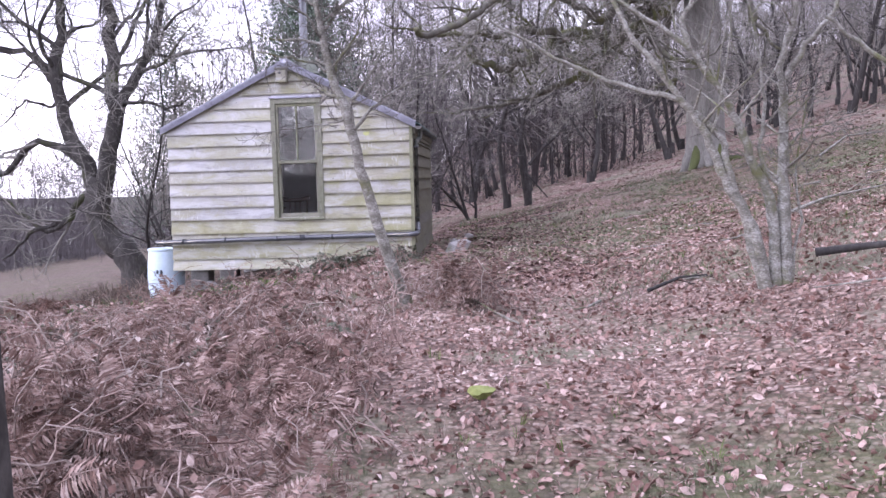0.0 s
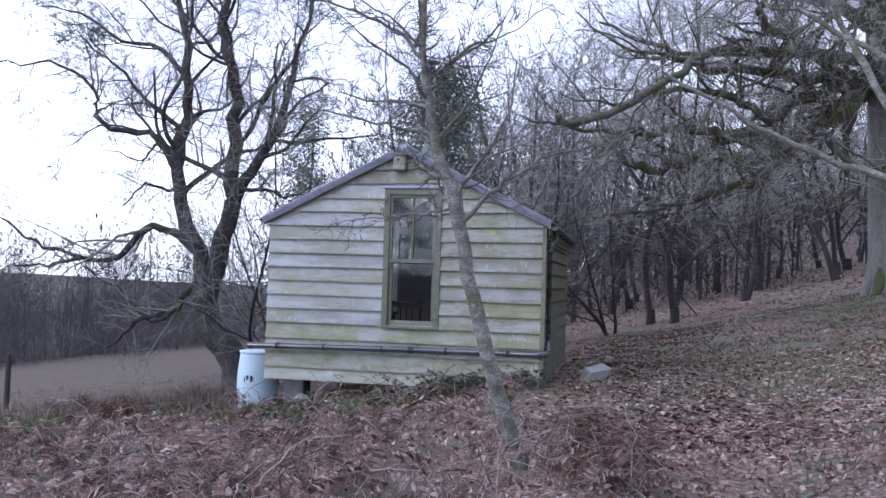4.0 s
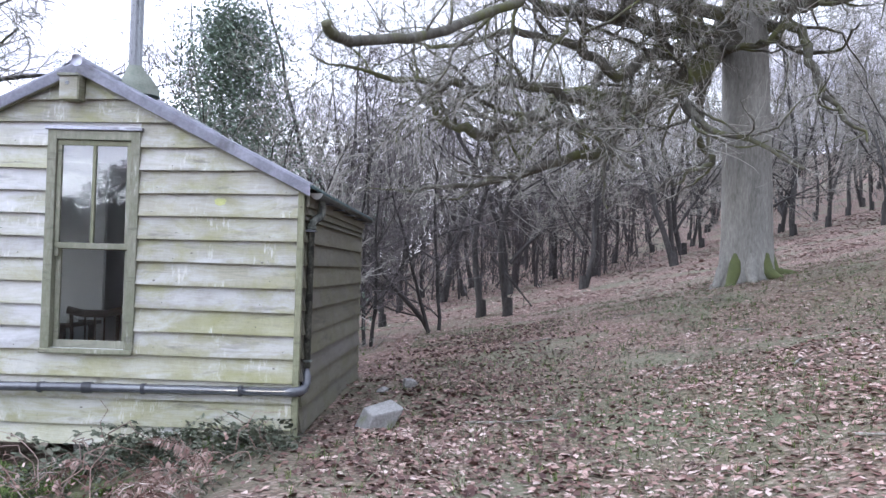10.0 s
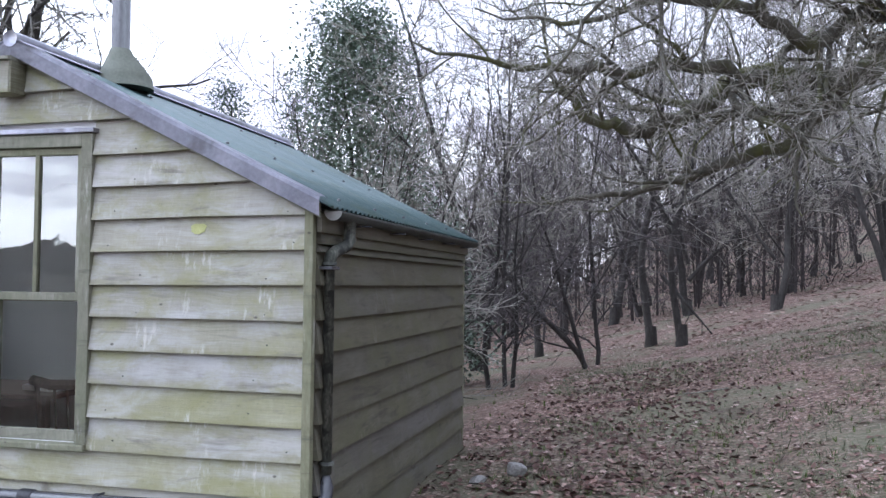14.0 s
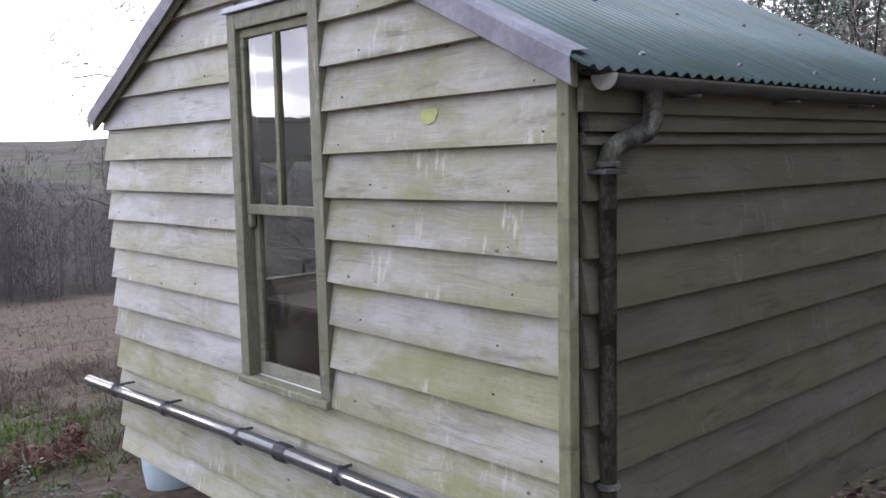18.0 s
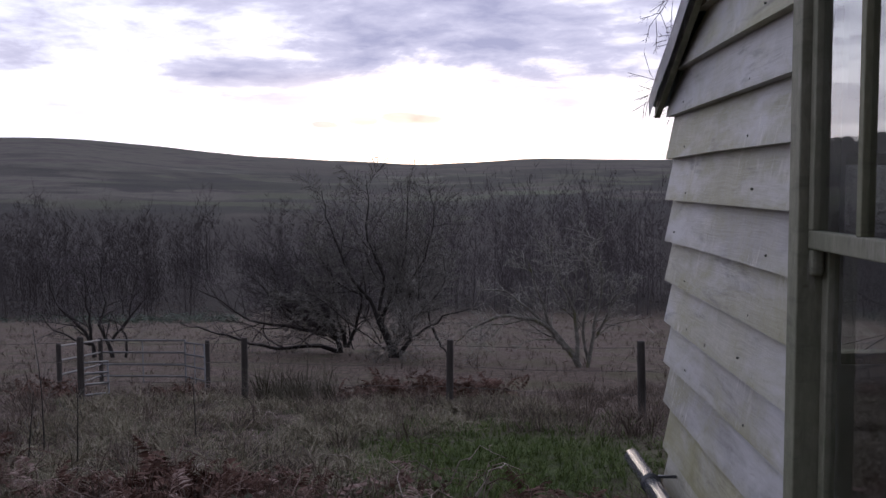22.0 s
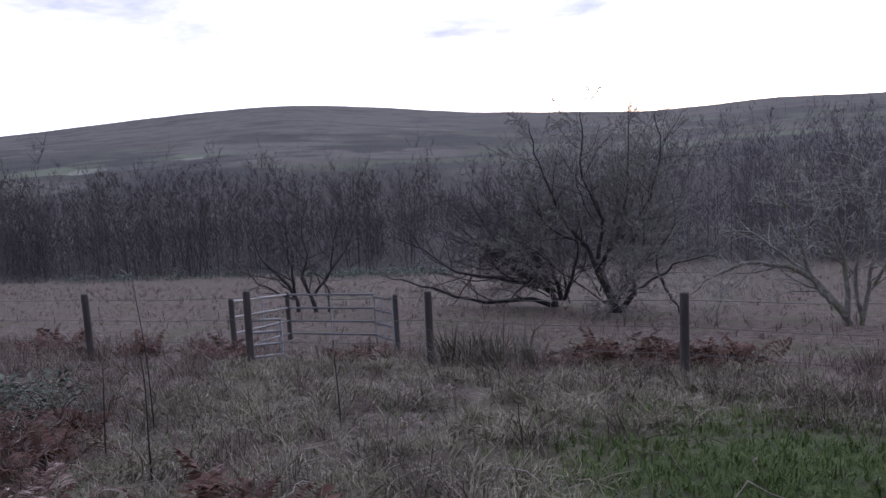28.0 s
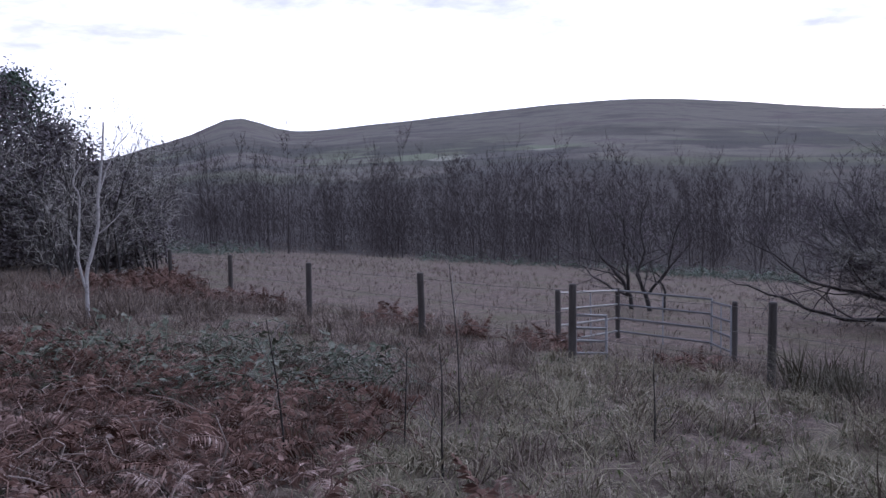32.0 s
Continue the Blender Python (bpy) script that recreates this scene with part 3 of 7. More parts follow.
def bare_tree(name, g, bark, twig, label, at=(0, 0, 0), category="tree", group=""):
    t = thing(name, label, category, at, group)
    hang("trunk", g.limbs.mesh("trunk"), bark, t)
    if g.twigs.v:
        hang("crown", g.twigs.mesh("crown", False), twig, t)
    return t


def scatter(name, templates, xs, ys, zs, scale, yaw, tilt, roll, material, label, category, kind="stuff", stretch=None):
    """Many copies of small templates (vertices, triangles) in one mesh."""
    vs, fs, k = [], [], 0
    which = np.arange(len(xs)) % len(templates)
    for t, (v, f) in enumerate(templates):
        sel = which == t
        n = int(sel.sum())
        if not n:
            continue
        a, b, c = yaw[sel], tilt[sel], roll[sel]
        ca, sa, cb, sb, cc, sc = np.cos(a), np.sin(a), np.cos(b), np.sin(b), np.cos(c), np.sin(c)
        o = np.zeros(n)
        rx = np.stack([np.stack([o + 1, o, o], -1), np.stack([o, cc, -sc], -1), np.stack([o, sc, cc], -1)], 1)
        ry = np.stack([np.stack([cb, o, sb], -1), np.stack([o, o + 1, o], -1), np.stack([-sb, o, cb], -1)], 1)
        rz = np.stack([np.stack([ca, -sa, o], -1), np.stack([sa, ca, o], -1), np.stack([o, o, o + 1], -1)], 1)
        rot = rz @ ry @ rx
        w = v[None] * scale[sel][:, None, None]
        w = np.einsum("nij,nvj->nvi", rot, w) + np.stack([xs[sel], ys[sel], zs[sel]], -1)[:, None, :]
        vs.append(w.reshape(-1, 3))
        fs.append((f[None] + (np.arange(n) * len(v))[:, None, None]).reshape(-1, 3) + k)
        k += n * len(v)
    me = raw_mesh(name, np.concatenate(vs), np.concatenate(fs), np.zeros((0, 4), int))
    return tagged(hang(name, me, material), label, category, kind=kind)


def leaf_template(seed):
    """One curled dead leaf, folded along its rib."""
    r = np.random.default_rng(seed)
    c, w = r.uniform(0.05, 0.30), r.uniform(0.24, 0.36)
    v = np.array([(-0.5, 0, 0), (-0.15, w, c), (0.2, w * 0.9, c * 1.1), (0.55, 0, r.uniform(-0.1, 0.3)), (0.2, -w, c), (-0.15, -w * 0.9, c * 0.8), (0.05, 0, 0.02)])
    f = np.array([(0, 6, 1), (1, 6, 2), (2, 6, 3), (3, 6, 4), (4, 6, 5), (5, 6, 0)])
    return v, f


def flat_leaf(seed):
    """A small leaf of two facets, for leaves seen from afar."""
    r = np.random.default_rng(seed)
    c = r.uniform(0.03, 0.15)
    return np.array([(-0.5, 0, 0), (0.0, 0.3, c), (0.5, 0, 0.02), (0.0, -0.3, c)]), np.array([(0, 2, 1), (0, 3, 2)])


def blade_tuft(seed, n, spread, width=0.012, bend=0.5):
    """A tuft of n bent grass blades, one unit tall."""
    r = np.random.default_rng(seed)
    vs, fs = [], []
    for i in range(n):
        a = r.uniform(0, 6.283)
        d = np.array((math.cos(a), math.sin(a), 0))
        s = np.array((-math.sin(a), math.cos(a), 0)) * width * r.uniform(0.6, 1.3)
        b = d * spread * r.uniform(0, 0.35)
        h = r.uniform(0.45, 1.0)
        o = spread * r.uniform(0.2, 1.0)
        m = b + d * o * 0.35 + np.array((0, 0, h * 0.62))
        t = b + d * o * (1 + bend * r.uniform(0, 1)) + np.array((0, 0, h * r.uniform(0.65, 1.0)))
        k = len(vs)
        vs += [b - s, b + s, m + s * 0.8, m - s * 0.8, t]
        fs += [(k, k + 1, k + 2), (k, k + 2, k + 3), (k + 3, k + 2, k + 4)]
    return np.array(vs), np.array(fs)


def frond(seed):
    """A dead bracken frond, one unit long: arched stalk with drooping leaflets on both sides."""
    r = np.random.default_rng(seed)
    vs, fs = [], []
    arch, droop = r.uniform(0.35, 0.7), r.uniform(0.5, 1.0)
    curve = lambda s: np.array((s * 0.9, 0.05 * math.sin(3 * s + seed), arch * s - droop * s * s * 0.75))
    for i in range(5):
        a, b = curve(i / 5), curve((i + 1) / 5)
        k = len(vs)
        w = np.array((0, 0.006, 0))
        u = np.array((0, 0, 0.008))
        vs += [a - w, a + w, b + w, b - w, a + u, b + u]
        fs += [(k, k + 4, k + 5), (k, k + 5, k + 3), (k + 1, k + 2, k + 5), (k + 1, k + 5, k + 4)]
    n = 15
    for i in range(n):
        s = 0.2 + 0.79 * i / n
        p, q = curve(s), curve(min(1, s + 0.02))
        ln = 0.34 * (1 - s) ** 0.6 * r.uniform(0.75, 1.1) + 0.02
        for side in (-1, 1):
            if r.random() < 0.08:
                continue
            tipv = p + np.array((ln * r.uniform(0.2, 0.5), side * ln, -ln * r.uniform(0.1, 0.75)))
            mid_ = p + (tipv - p) * 0.45 + np.array((0, 0, ln * 0.15))
            w = np.array((0.024, 0, 0.004))
            k = len(vs)
            vs += [p, mid_ + w, mid_ - w, tipv]
            fs += [(k, k + 1, k + 2), (k + 2, k + 1, k + 3)]
    return np.array(vs), np.array(fs)


def cane(seed, leaves=9, leaf=0.075):
    """An arching bramble cane with a few leaflets, one unit long."""
    r = np.random.default_rng(seed)
    t = Tubes()
    n = 7
    bend = r.uniform(0.5, 1.2)
    pts = [np.array((s * 0.75 + 0.03 * r.normal(), 0.05 * r.normal(), bend * s - bend * 1.1 * s * s)) for s in np.linspace(0, 1, n)]
    t.add(pts, np.linspace(0.008, 0.003, n), 3)
    v, _, f4 = t.data()
    f = [np.concatenate([f4[:, [0, 1, 2]], f4[:, [0, 2, 3]]])]
    vs, k = [v], len(v)
    for i in range(leaves):
        p = pts[r.integers(1, n)] + r.normal(size=3) * 0.02
        lv, lf = leaf_template(seed * 31 + i)
        a = r.uniform(0, 6.28)
        rot = np.array(((math.cos(a), -math.sin(a), 0), (math.sin(a), math.cos(a), 0), (0, 0, 1)))
        vs.append(lv * leaf * r.uniform(0.6, 1.3) @ rot.T + p + np.array((0, 0, -0.02)))
        f.append(lf + k)
        k += len(lv)
    return np.concatenate(vs), np.concatenate(f)

# ---- land ----
RIDGES = ((152, 5.0, 1.68), (158, 5.0, 0.91), (164, 5.0, 1.01), (170, 5.0, 0.96), (176, 5.0, 1.18), (182, 5.0, 0.87), (188, 5.0, 1.0), (194, 5.0, 1.27), (200, 5.0, 1.57), (206, 5.0, 2.14), (212, 5.0, 1.9), (218, 5.0, 1.53), (224, 5.0, 1.26), (230, 5.0, 0.86), (236, 5.0, 1.0), (242, 5.0, -0.58), (248, 5.0, -0.02), (232.3, 2.3, 1.06), (258, 8, 0.6))


def land_height(x, y):
    """The near slope, and beyond the valley a line of hills: azimuth, width and height in degrees."""
    z = ground_z(x, y)
    dx, dy = x + 3.0, y - 12.5
    r = np.hypot(dx, dy)
    az = np.degrees(np.arctan2(dy, dx)) % 360
    el = sum(hgt * np.exp(-((az - a) / w) ** 2) for a, w, hgt in RIDGES)
    crest = 1.7 + 2000 * np.tan(np.radians(el))
    rise = np.clip((r - 380) / 1620, 0, 1) ** 1.35
    far = -24 + (crest + 24) * rise - np.clip(r - 2000, 0, 3000) * 0.08
    west = smoothstep(105, 140, az) * (1 - smoothstep(258, 285, az))
    return z + (far - z) * smoothstep(95, 380, r) * west


rings = np.concatenate([np.arange(0.0, 26, 0.2), 26 * 1.055 ** np.arange(0, 98)])
NA = 340
ang = np.arange(NA) * 2 * math.pi / NA
RX = -3 + rings[:, None] * np.cos(ang)[None, :]
RY = 9 + rings[:, None] * np.sin(ang)[None, :]
RZ = land_height(RX, RY)
bumps = np.array([noise.noise((x * 1.3, y * 1.3, 3.0)) * 0.05 + noise.noise((x * 4.1, y * 4.1, 7.0)) * 0.022 for x, y in zip(RX[:130].ravel(), RY[:130].ravel())]).reshape(130, NA)
RZ[:130] += bumps * (1 - smoothstep(18, 26, rings[:130]))[:, None]


def ground_at(xs, ys):
    """Height of the land with its small bumps, for many points."""
    z = land_height(xs, ys)
    fade = 1 - smoothstep(18, 26, np.hypot(xs + 3, ys - 9))
    b = np.array([noise.noise((x * 1.3, y * 1.3, 3.0)) * 0.05 + noise.noise((x * 4.1, y * 4.1, 7.0)) * 0.022 if f > 0 else 0.0 for x, y, f in zip(xs, ys, fade)])
    return z + b * fade


rough_hill = np.array([noise.noise((x / 260, y / 260, 1.0)) * 4 + noise.noise((x / 90, y / 90, 4.0)) * 1.5 for x, y in zip(RX[160:].ravel(), RY[160:].ravel())]).reshape(-1, NA)
RZ[160:] += rough_hill * smoothstep(300, 900, rings[160:])[:, None]
nr = len(rings)
ii = np.arange(nr - 1)[:, None] * NA
jj = np.arange(NA)[None, :]
quads = np.stack([ii + jj, ii + NA + jj, ii + NA + (jj + 1) % NA, ii + (jj + 1) % NA], -1).reshape(-1, 4)
land = raw_mesh("ground", np.stack([RX, RY, RZ], -1).reshape(-1, 3), np.zeros((0, 3), int), quads, True)
# what covers the land: leaf litter, short green grass, straw-coloured rough grass
gx, gy = RX.ravel(), RY.ravel()
wob = np.array([noise.noise((x * 0.35, y * 0.35, 0.0)) for x, y in zip(gx, gy)])
litter = smoothstep(-3.2, -0.6, gx + wob * 1.6) * (1 - smoothstep(200, 300, np.hypot(gx, gy)))
litter = np.maximum(litter, smoothstep(18.5, 21, gy + wob) * smoothstep(-11, -6, gx))
lawn = np.exp(-((gx + 10.2) / 2.6) ** 2 - ((gy - 13.2) / 1.5) ** 2) * 1.3
lawn = np.maximum(lawn, np.exp(-((gx - 0.9) / 1.6) ** 2 - ((gy - 3.2) / 1.3) ** 2) * 0.75)
lawn = np.maximum(lawn, np.exp(-((gx + 3.4) / 1.6) ** 2 - ((gy - 12.6) / 0.8) ** 2) * 0.9)
lawn = np.maximum(lawn, np.exp(-((gx - 2.5) / 3.0) ** 2 - ((gy - 13.5) / 3.0) ** 2) * 0.45)
lawn = np.maximum(lawn, np.exp(-((gx - 7) / 3.0) ** 2 - ((gy - 17) / 7.0) ** 2) * 0.55)
straw = (1 - smoothstep(-13, -8, gx + wob * 2)) * (1 - smoothstep(-120, -90, -np.hypot(gx, gy)) * 0)
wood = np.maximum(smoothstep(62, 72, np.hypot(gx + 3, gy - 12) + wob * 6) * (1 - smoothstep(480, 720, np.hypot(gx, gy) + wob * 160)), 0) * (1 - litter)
att = land.attributes.new("cover", "FLOAT_COLOR", "POINT")
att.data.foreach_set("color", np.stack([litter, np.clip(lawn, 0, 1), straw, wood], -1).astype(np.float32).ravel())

gm = bpy.data.materials.new("ground_cover")
gm.use_nodes = True
G = Net(gm.node_tree)
pos = G.n("ShaderNodeNewGeometry").outputs["Position"]
at_ = G.n("ShaderNodeAttribute", attribute_name="cover")
cs = G.n("ShaderNodeSeparateColor", {0: at_.outputs["Color"]})
n1, n2, n3 = G.noise(pos, 0.6, 5.0, 0.6), G.noise(pos, 5.0, 5.0, 0.65), G.noise(pos, 28.0, 3.0, 0.7)
vor = G.n("ShaderNodeTexVoronoi", {"Vector": pos, "Scale": 26.0, "Randomness": 1.0})
earth = G.ramp(n2, [(0.3, (0.050, 0.038, 0.030)), (0.5, (0.105, 0.080, 0.064)), (0.72, (0.17, 0.135, 0.108))])
leafcol = G.ramp(G.n("ShaderNodeSeparateColor", {0: vor.outputs["Color"]}).outputs[0], [(0.0, (0.135, 0.086, 0.071)), (0.4, (0.275, 0.188, 0.157)), (0.75, (0.36, 0.26, 0.221)), (1.0, (0.45, 0.35, 0.305))])
leafcol = G.mix(G.ramp(vor.outputs["Distance"], [(0.35, 0.0), (0.75, 0.8)]), leafcol, (0.085, 0.062, 0.052, 1))
leafcol = G.mix(G.ramp(G.noise(pos, 0.42, 6.0, 0.66, 0.4), [(0.46, 0.0), (0.60, 0.75)]), leafcol, (0.175, 0.178, 0.122, 1))
leafcol = G.mix(G.ramp(G.noise(pos, 1.3, 4.0, 0.6), [(0.56, 0.0), (0.68, 0.6)]), leafcol, (0.075, 0.052, 0.046, 1))
grass = G.ramp(G.math("ADD", G.math("MULTIPLY", n2, 0.6), G.math("MULTIPLY", n3, 0.4)), [(0.36, (0.040, 0.045, 0.020)), (0.5, (0.060, 0.085, 0.028)), (0.64, (0.12, 0.145, 0.055))])
n4 = G.noise(G.scaled(pos, (1.0, 0.35, 1.0)), 95.0, 3.0, 0.75)
strawc = G.ramp(G.math("ADD", G.math("MULTIPLY", n2, 0.35), G.math("ADD", G.math("MULTIPLY", n3, 0.25), G.math("MULTIPLY", n4, 0.4))), [(0.40, (0.045, 0.034, 0.029)), (0.5, (0.130, 0.098, 0.082)), (0.60, (0.270, 0.214, 0.181))])
strawc = G.mix(G.ramp(n1, [(0.46, 0.0), (0.66, 0.6)]), strawc, (0.105, 0.105, 0.055, 1))
col = G.mix(cs.outputs[0], earth, leafcol)
col = G.mix(cs.outputs[2], col, strawc)
col = G.mix(G.math("MULTIPLY", cs.outputs[1], G.ramp(n2, [(0.3, 0.45), (0.6, 1.0)])), col, grass)
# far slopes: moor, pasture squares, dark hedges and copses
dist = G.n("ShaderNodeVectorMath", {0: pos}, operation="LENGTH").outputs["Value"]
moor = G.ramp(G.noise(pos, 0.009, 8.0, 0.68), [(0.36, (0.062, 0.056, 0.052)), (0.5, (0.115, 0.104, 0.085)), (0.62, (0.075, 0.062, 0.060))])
cells = G.n("ShaderNodeTexVoronoi", {"Vector": G.scaled(pos, (0.0085, 0.0085, 0.0)), "Scale": 1.0})
fieldc = G.ramp(G.n("ShaderNodeSeparateColor", {0: cells.outputs["Color"]}).outputs[1], [(0.0, (0.045, 0.044, 0.036)), (0.45, (0.080, 0.086, 0.055)), (0.72, (0.115, 0.128, 0.080)), (0.9, (0.20, 0.20, 0.155))], "CONSTANT")
hgt = G.n("ShaderNodeSeparateXYZ", {0: pos}).outputs[2]
fieldmask = G.math("MULTIPLY", G.ramp(G.math("DIVIDE", hgt, 100.0), [(0.02, 1.0), (0.34, 0.0)]), G.ramp(G.noise(pos, 0.0035, 3.0), [(0.44, 0.0), (0.52, 0.9)]))
copse = G.ramp(G.noise(pos, 0.0075, 6.0, 0.62, 0.3), [(0.50, 0.0), (0.55, 1.0)])
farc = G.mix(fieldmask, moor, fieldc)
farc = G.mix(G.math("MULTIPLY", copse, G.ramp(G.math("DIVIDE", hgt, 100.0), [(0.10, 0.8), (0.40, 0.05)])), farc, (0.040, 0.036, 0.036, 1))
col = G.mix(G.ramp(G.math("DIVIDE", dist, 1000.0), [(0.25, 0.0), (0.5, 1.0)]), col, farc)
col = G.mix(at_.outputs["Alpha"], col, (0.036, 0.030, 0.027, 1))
bump = G.n("ShaderNodeBump", {"Strength": 0.8, "Distance": 0.03, "Height": G.math("ADD", G.math("ADD", n3, G.math("MULTIPLY", n4, 0.8)), G.math("MULTIPLY", vor.outputs["Distance"], -0.8))})
bs = G.n("ShaderNodeBsdfPrincipled", {"Base Color": col, "Roughness": 0.95, "Normal": bump.outputs[0], "Specular IOR Level": 0.15})
G.n("ShaderNodeOutputMaterial", {"Surface": bs.outputs[0]})
ground = hang("ground", land, gm)
tagged(ground, "leaf-strewn woodland slope running down to rough winter pasture and hills", "ground", kind="structure")

# ---- hut ----
HX0, HX1, HY0, HY1 = -5.07, -1.31, 13.72, 17.55
EAVE, RIDGE, RX_MID = 2.365, 3.30, -3.20
SLOPE_L = (RIDGE - EAVE) / (RX_MID - HX0)
SLOPE_R = (RIDGE - EAVE) / (HX1 - RX_MID)
WX0, WX1, WZ0, WZ1 = -3.445, -2.668, 0.945, 2.785
hut = thing("hut", "weatherboarded timber hut with green corrugated roof on a slope", "hut", (RX_MID, HY0, 0.3))
HUT_M = Matrix.Translation((RX_MID, HY0, 0.3)).inverted()


def hut_part(name, bm, material, parent=None, label="", smooth=False):
    bm.transform(HUT_M)
    return part(name, bm, material, parent or hut, label, smooth)


def span(z):
    """Reach of the gable wall at height z."""
    if z <= EAVE:
        return HX0, HX1
    return RX_MID - (RIDGE - z) / SLOPE_L, RX_MID + (RIDGE - z) / SLOPE_R


brd = random.Random(5)


def plank_prism(outline, place, low, high):
    """Feather-edged board: outline in the wall's plane (u, z), thick at its lower edge. place(u, z, out) gives the point."""
    bm = bmesh.new()
    back = [bm.verts.new(place(u, z, 0.0)) for u, z in outline]
    zs = [z for _, z in outline]
    z0, z1 = min(zs), max(zs)
    front = [bm.verts.new(place(u, z, low + (high - low) * (z - z0) / max(1e-6, z1 - z0))) for u, z in outline]
    bm.faces.new(front)
    bm.faces.new(back[::-1])
    n = len(outline)
    for i in range(n):
        bm.faces.new((front[i], back[i], back[(i + 1) % n], front[(i + 1) % n]))
    bmesh.ops.recalc_face_normals(bm, faces=bm.faces[:])
    return bm


def gable_planks(parent, place, material, with_window):
    rows = [0.19, 0.355, 0.575, 0.745]
    z = WZ0 - 0.002
    while z < RIDGE - 0.05:
        rows.append(z)
        z += 0.1875 if z < 2.8 else 0.19
    for k, zb in enumerate(rows):
        zt = (rows[k + 1] if k + 1 < len(rows) else RIDGE - 0.02) + 0.022
        zt = min(zt + (0.02 if with_window and zb > 0.9 else 0.0), RIDGE - 0.02)
        cuts = [(None, None)]
        if with_window and zb > WZ0 - 0.05 and zb < WZ1 - 0.05:
            cuts = [(None, WX0 + 0.01), (WX1 - 0.01, None)]
        for a, b in cuts:
            dz = [brd.uniform(-0.004, 0.004) for _ in range(3)]
            if with_window and zb > 0.9:
                up_l = 0.02 if (a is None or zb > WZ1 - 0.05) else 0.02 * min(1.0, max(0.0, (zb - 0.95) / 0.95))
                dz[0] += up_l
                dz[1] += 0.5 * up_l if b is None else up_l
                dz[2] += up_l if b is not None else 0.0
            if with_window and b is None:
                dz[2] += max(0.0, min(zb, 2.4) - 1.3) * 0.045
                dz[1] += max(0.0, min(zb, 2.4) - 1.3) * 0.02
            (l0, r0), (l1, r1) = span(zb), span(zt)
            l0, l1 = (l0, l1) if a is None else (a, a)
            r0, r1 = (r0 - 0.03, r1 - 0.03) if b is None else (b, b)
            pts = [(l0, zb + dz[0]), ((l0 + r0) / 2, zb + dz[1]), (r0, zb + dz[2])]
            if zb < EAVE < zt:
                if b is None:
                    pts.append((HX1 - 0.03, EAVE))
                pts += [(r1, zt), (l1, zt)]
                if a is None:
                    pts.append((HX0, EAVE))
            else:
                pts += [(r1, zt), (l1, zt)]
            low = 0.048 if with_window else 0.037 + brd.uniform(-0.005, 0.007)
            hut_part("plank", plank_prism(pts, place, low, 0.005), BOARD_PALE if with_window and (b is not None or k == 0) else material, parent)


# walls: lining panels inside, planks outside
T = 0.09
wall_front = hut_part("wall_front", box((HX0 + 0.03, HY0 + 0.002, 0.32), (WX0 + 0.03, HY0 + T, EAVE - 0.02)), LINING, None, "pale boarded lining behind the front cladding")
for lo, hi in (((WX1 - 0.03, HY0 + 0.002, 0.32), (HX1 - 0.03, HY0 + T, EAVE - 0.02)), ((WX0 + 0.03, HY0 + 0.002, 0.32), (WX1 - 0.03, HY0 + T, WZ0 + 0.03))):
    hut_part("lining_panel", box(lo, hi), LINING, wall_front)
bm = plank_prism([(HX0 + 0.03, EAVE - 0.02), (WX0 + 0.03, EAVE - 0.02), (WX0 + 0.03, WZ1 - 0.03), (WX1 - 0.03, WZ1 - 0.03), (WX1 - 0.03, EAVE - 0.02), (HX1 - 0.03, EAVE - 0.02), (RX_MID, RIDGE - 0.06)],
                 lambda u, z, o: (u, HY0 + 0.002 + (T - 0.002) * (o / 0.02), z), 0.02, 0.02)
hut_part("lining_gable", bm, LINING, wall_front)
gable_planks(wall_front, lambda u, z, o: (u, HY0 - o, z), BOARD, True)


def blotch(name, x, z, w, h, seed, material, label):
    """A thin uneven patch lying on a front board."""
    r = np.random.default_rng(seed)
    row = 0.943 + 0.1875 * math.floor((z - 0.943) / 0.1875)
    out = lambda q: 0.048 - 0.043 * (q - row - 0.02) / 0.2095 + 0.0022
    bm = bmesh.new()
    n = 22
    ring = []
    for k in range(n):
        a = 2 * math.pi * k / n
        s = r.uniform(0.8, 1.05)
        px_, pz = x + w * s * math.cos(a), min(max(z + h * s * math.sin(a), row + 0.012), row + 0.18)
        ring.append((px_, pz))
    for d in (0.0, 0.0015):
        vs = [bm.verts.new((a, HY0 - out(b) - d, b)) for a, b in ring]
        bm.faces.new(vs if d else vs[::-1])
    hut_part(name, bm, material, wall_front, label)


LICHEN = surface("yellow_lichen", [(0.3, (0.36, 0.37, 0.15)), (0.7, (0.50, 0.51, 0.24))], 30.0, 0.95, 0.5)
blotch("lichen_spot", -1.99, 2.225, 0.05, 0.042, 1, LICHEN, "yellow-green lichen spot on a board")
for k in range(10):
    for a in (-4.75, -3.75, -2.4, -1.5):
        zb = 0.943 + 0.1875 * k
        if zb > 2.3 and (a < span(zb + 0.1)[0] + 0.1 or a > span(zb + 0.1)[1] - 0.1):
            continue
        x_, z_ = a + brd.uniform(-0.2, 0.1), zb + brd.uniform(0.045, 0.075)
        hut_part("nail", pipe_bm([(x_, HY0 - 0.030, z_), (x_, HY0 - 0.0425, z_), (x_, HY0 - 0.0435, z_)], 0.004, 8, [0.003, 0.0042, 0.003]), PIPE_OLD, wall_front)
wall_back = hut_part("wall_back", box((HX0 + 0.03, HY1 - T, 0.32), (HX1 - 0.03, HY1 - 0.002, EAVE - 0.02)), LINING)
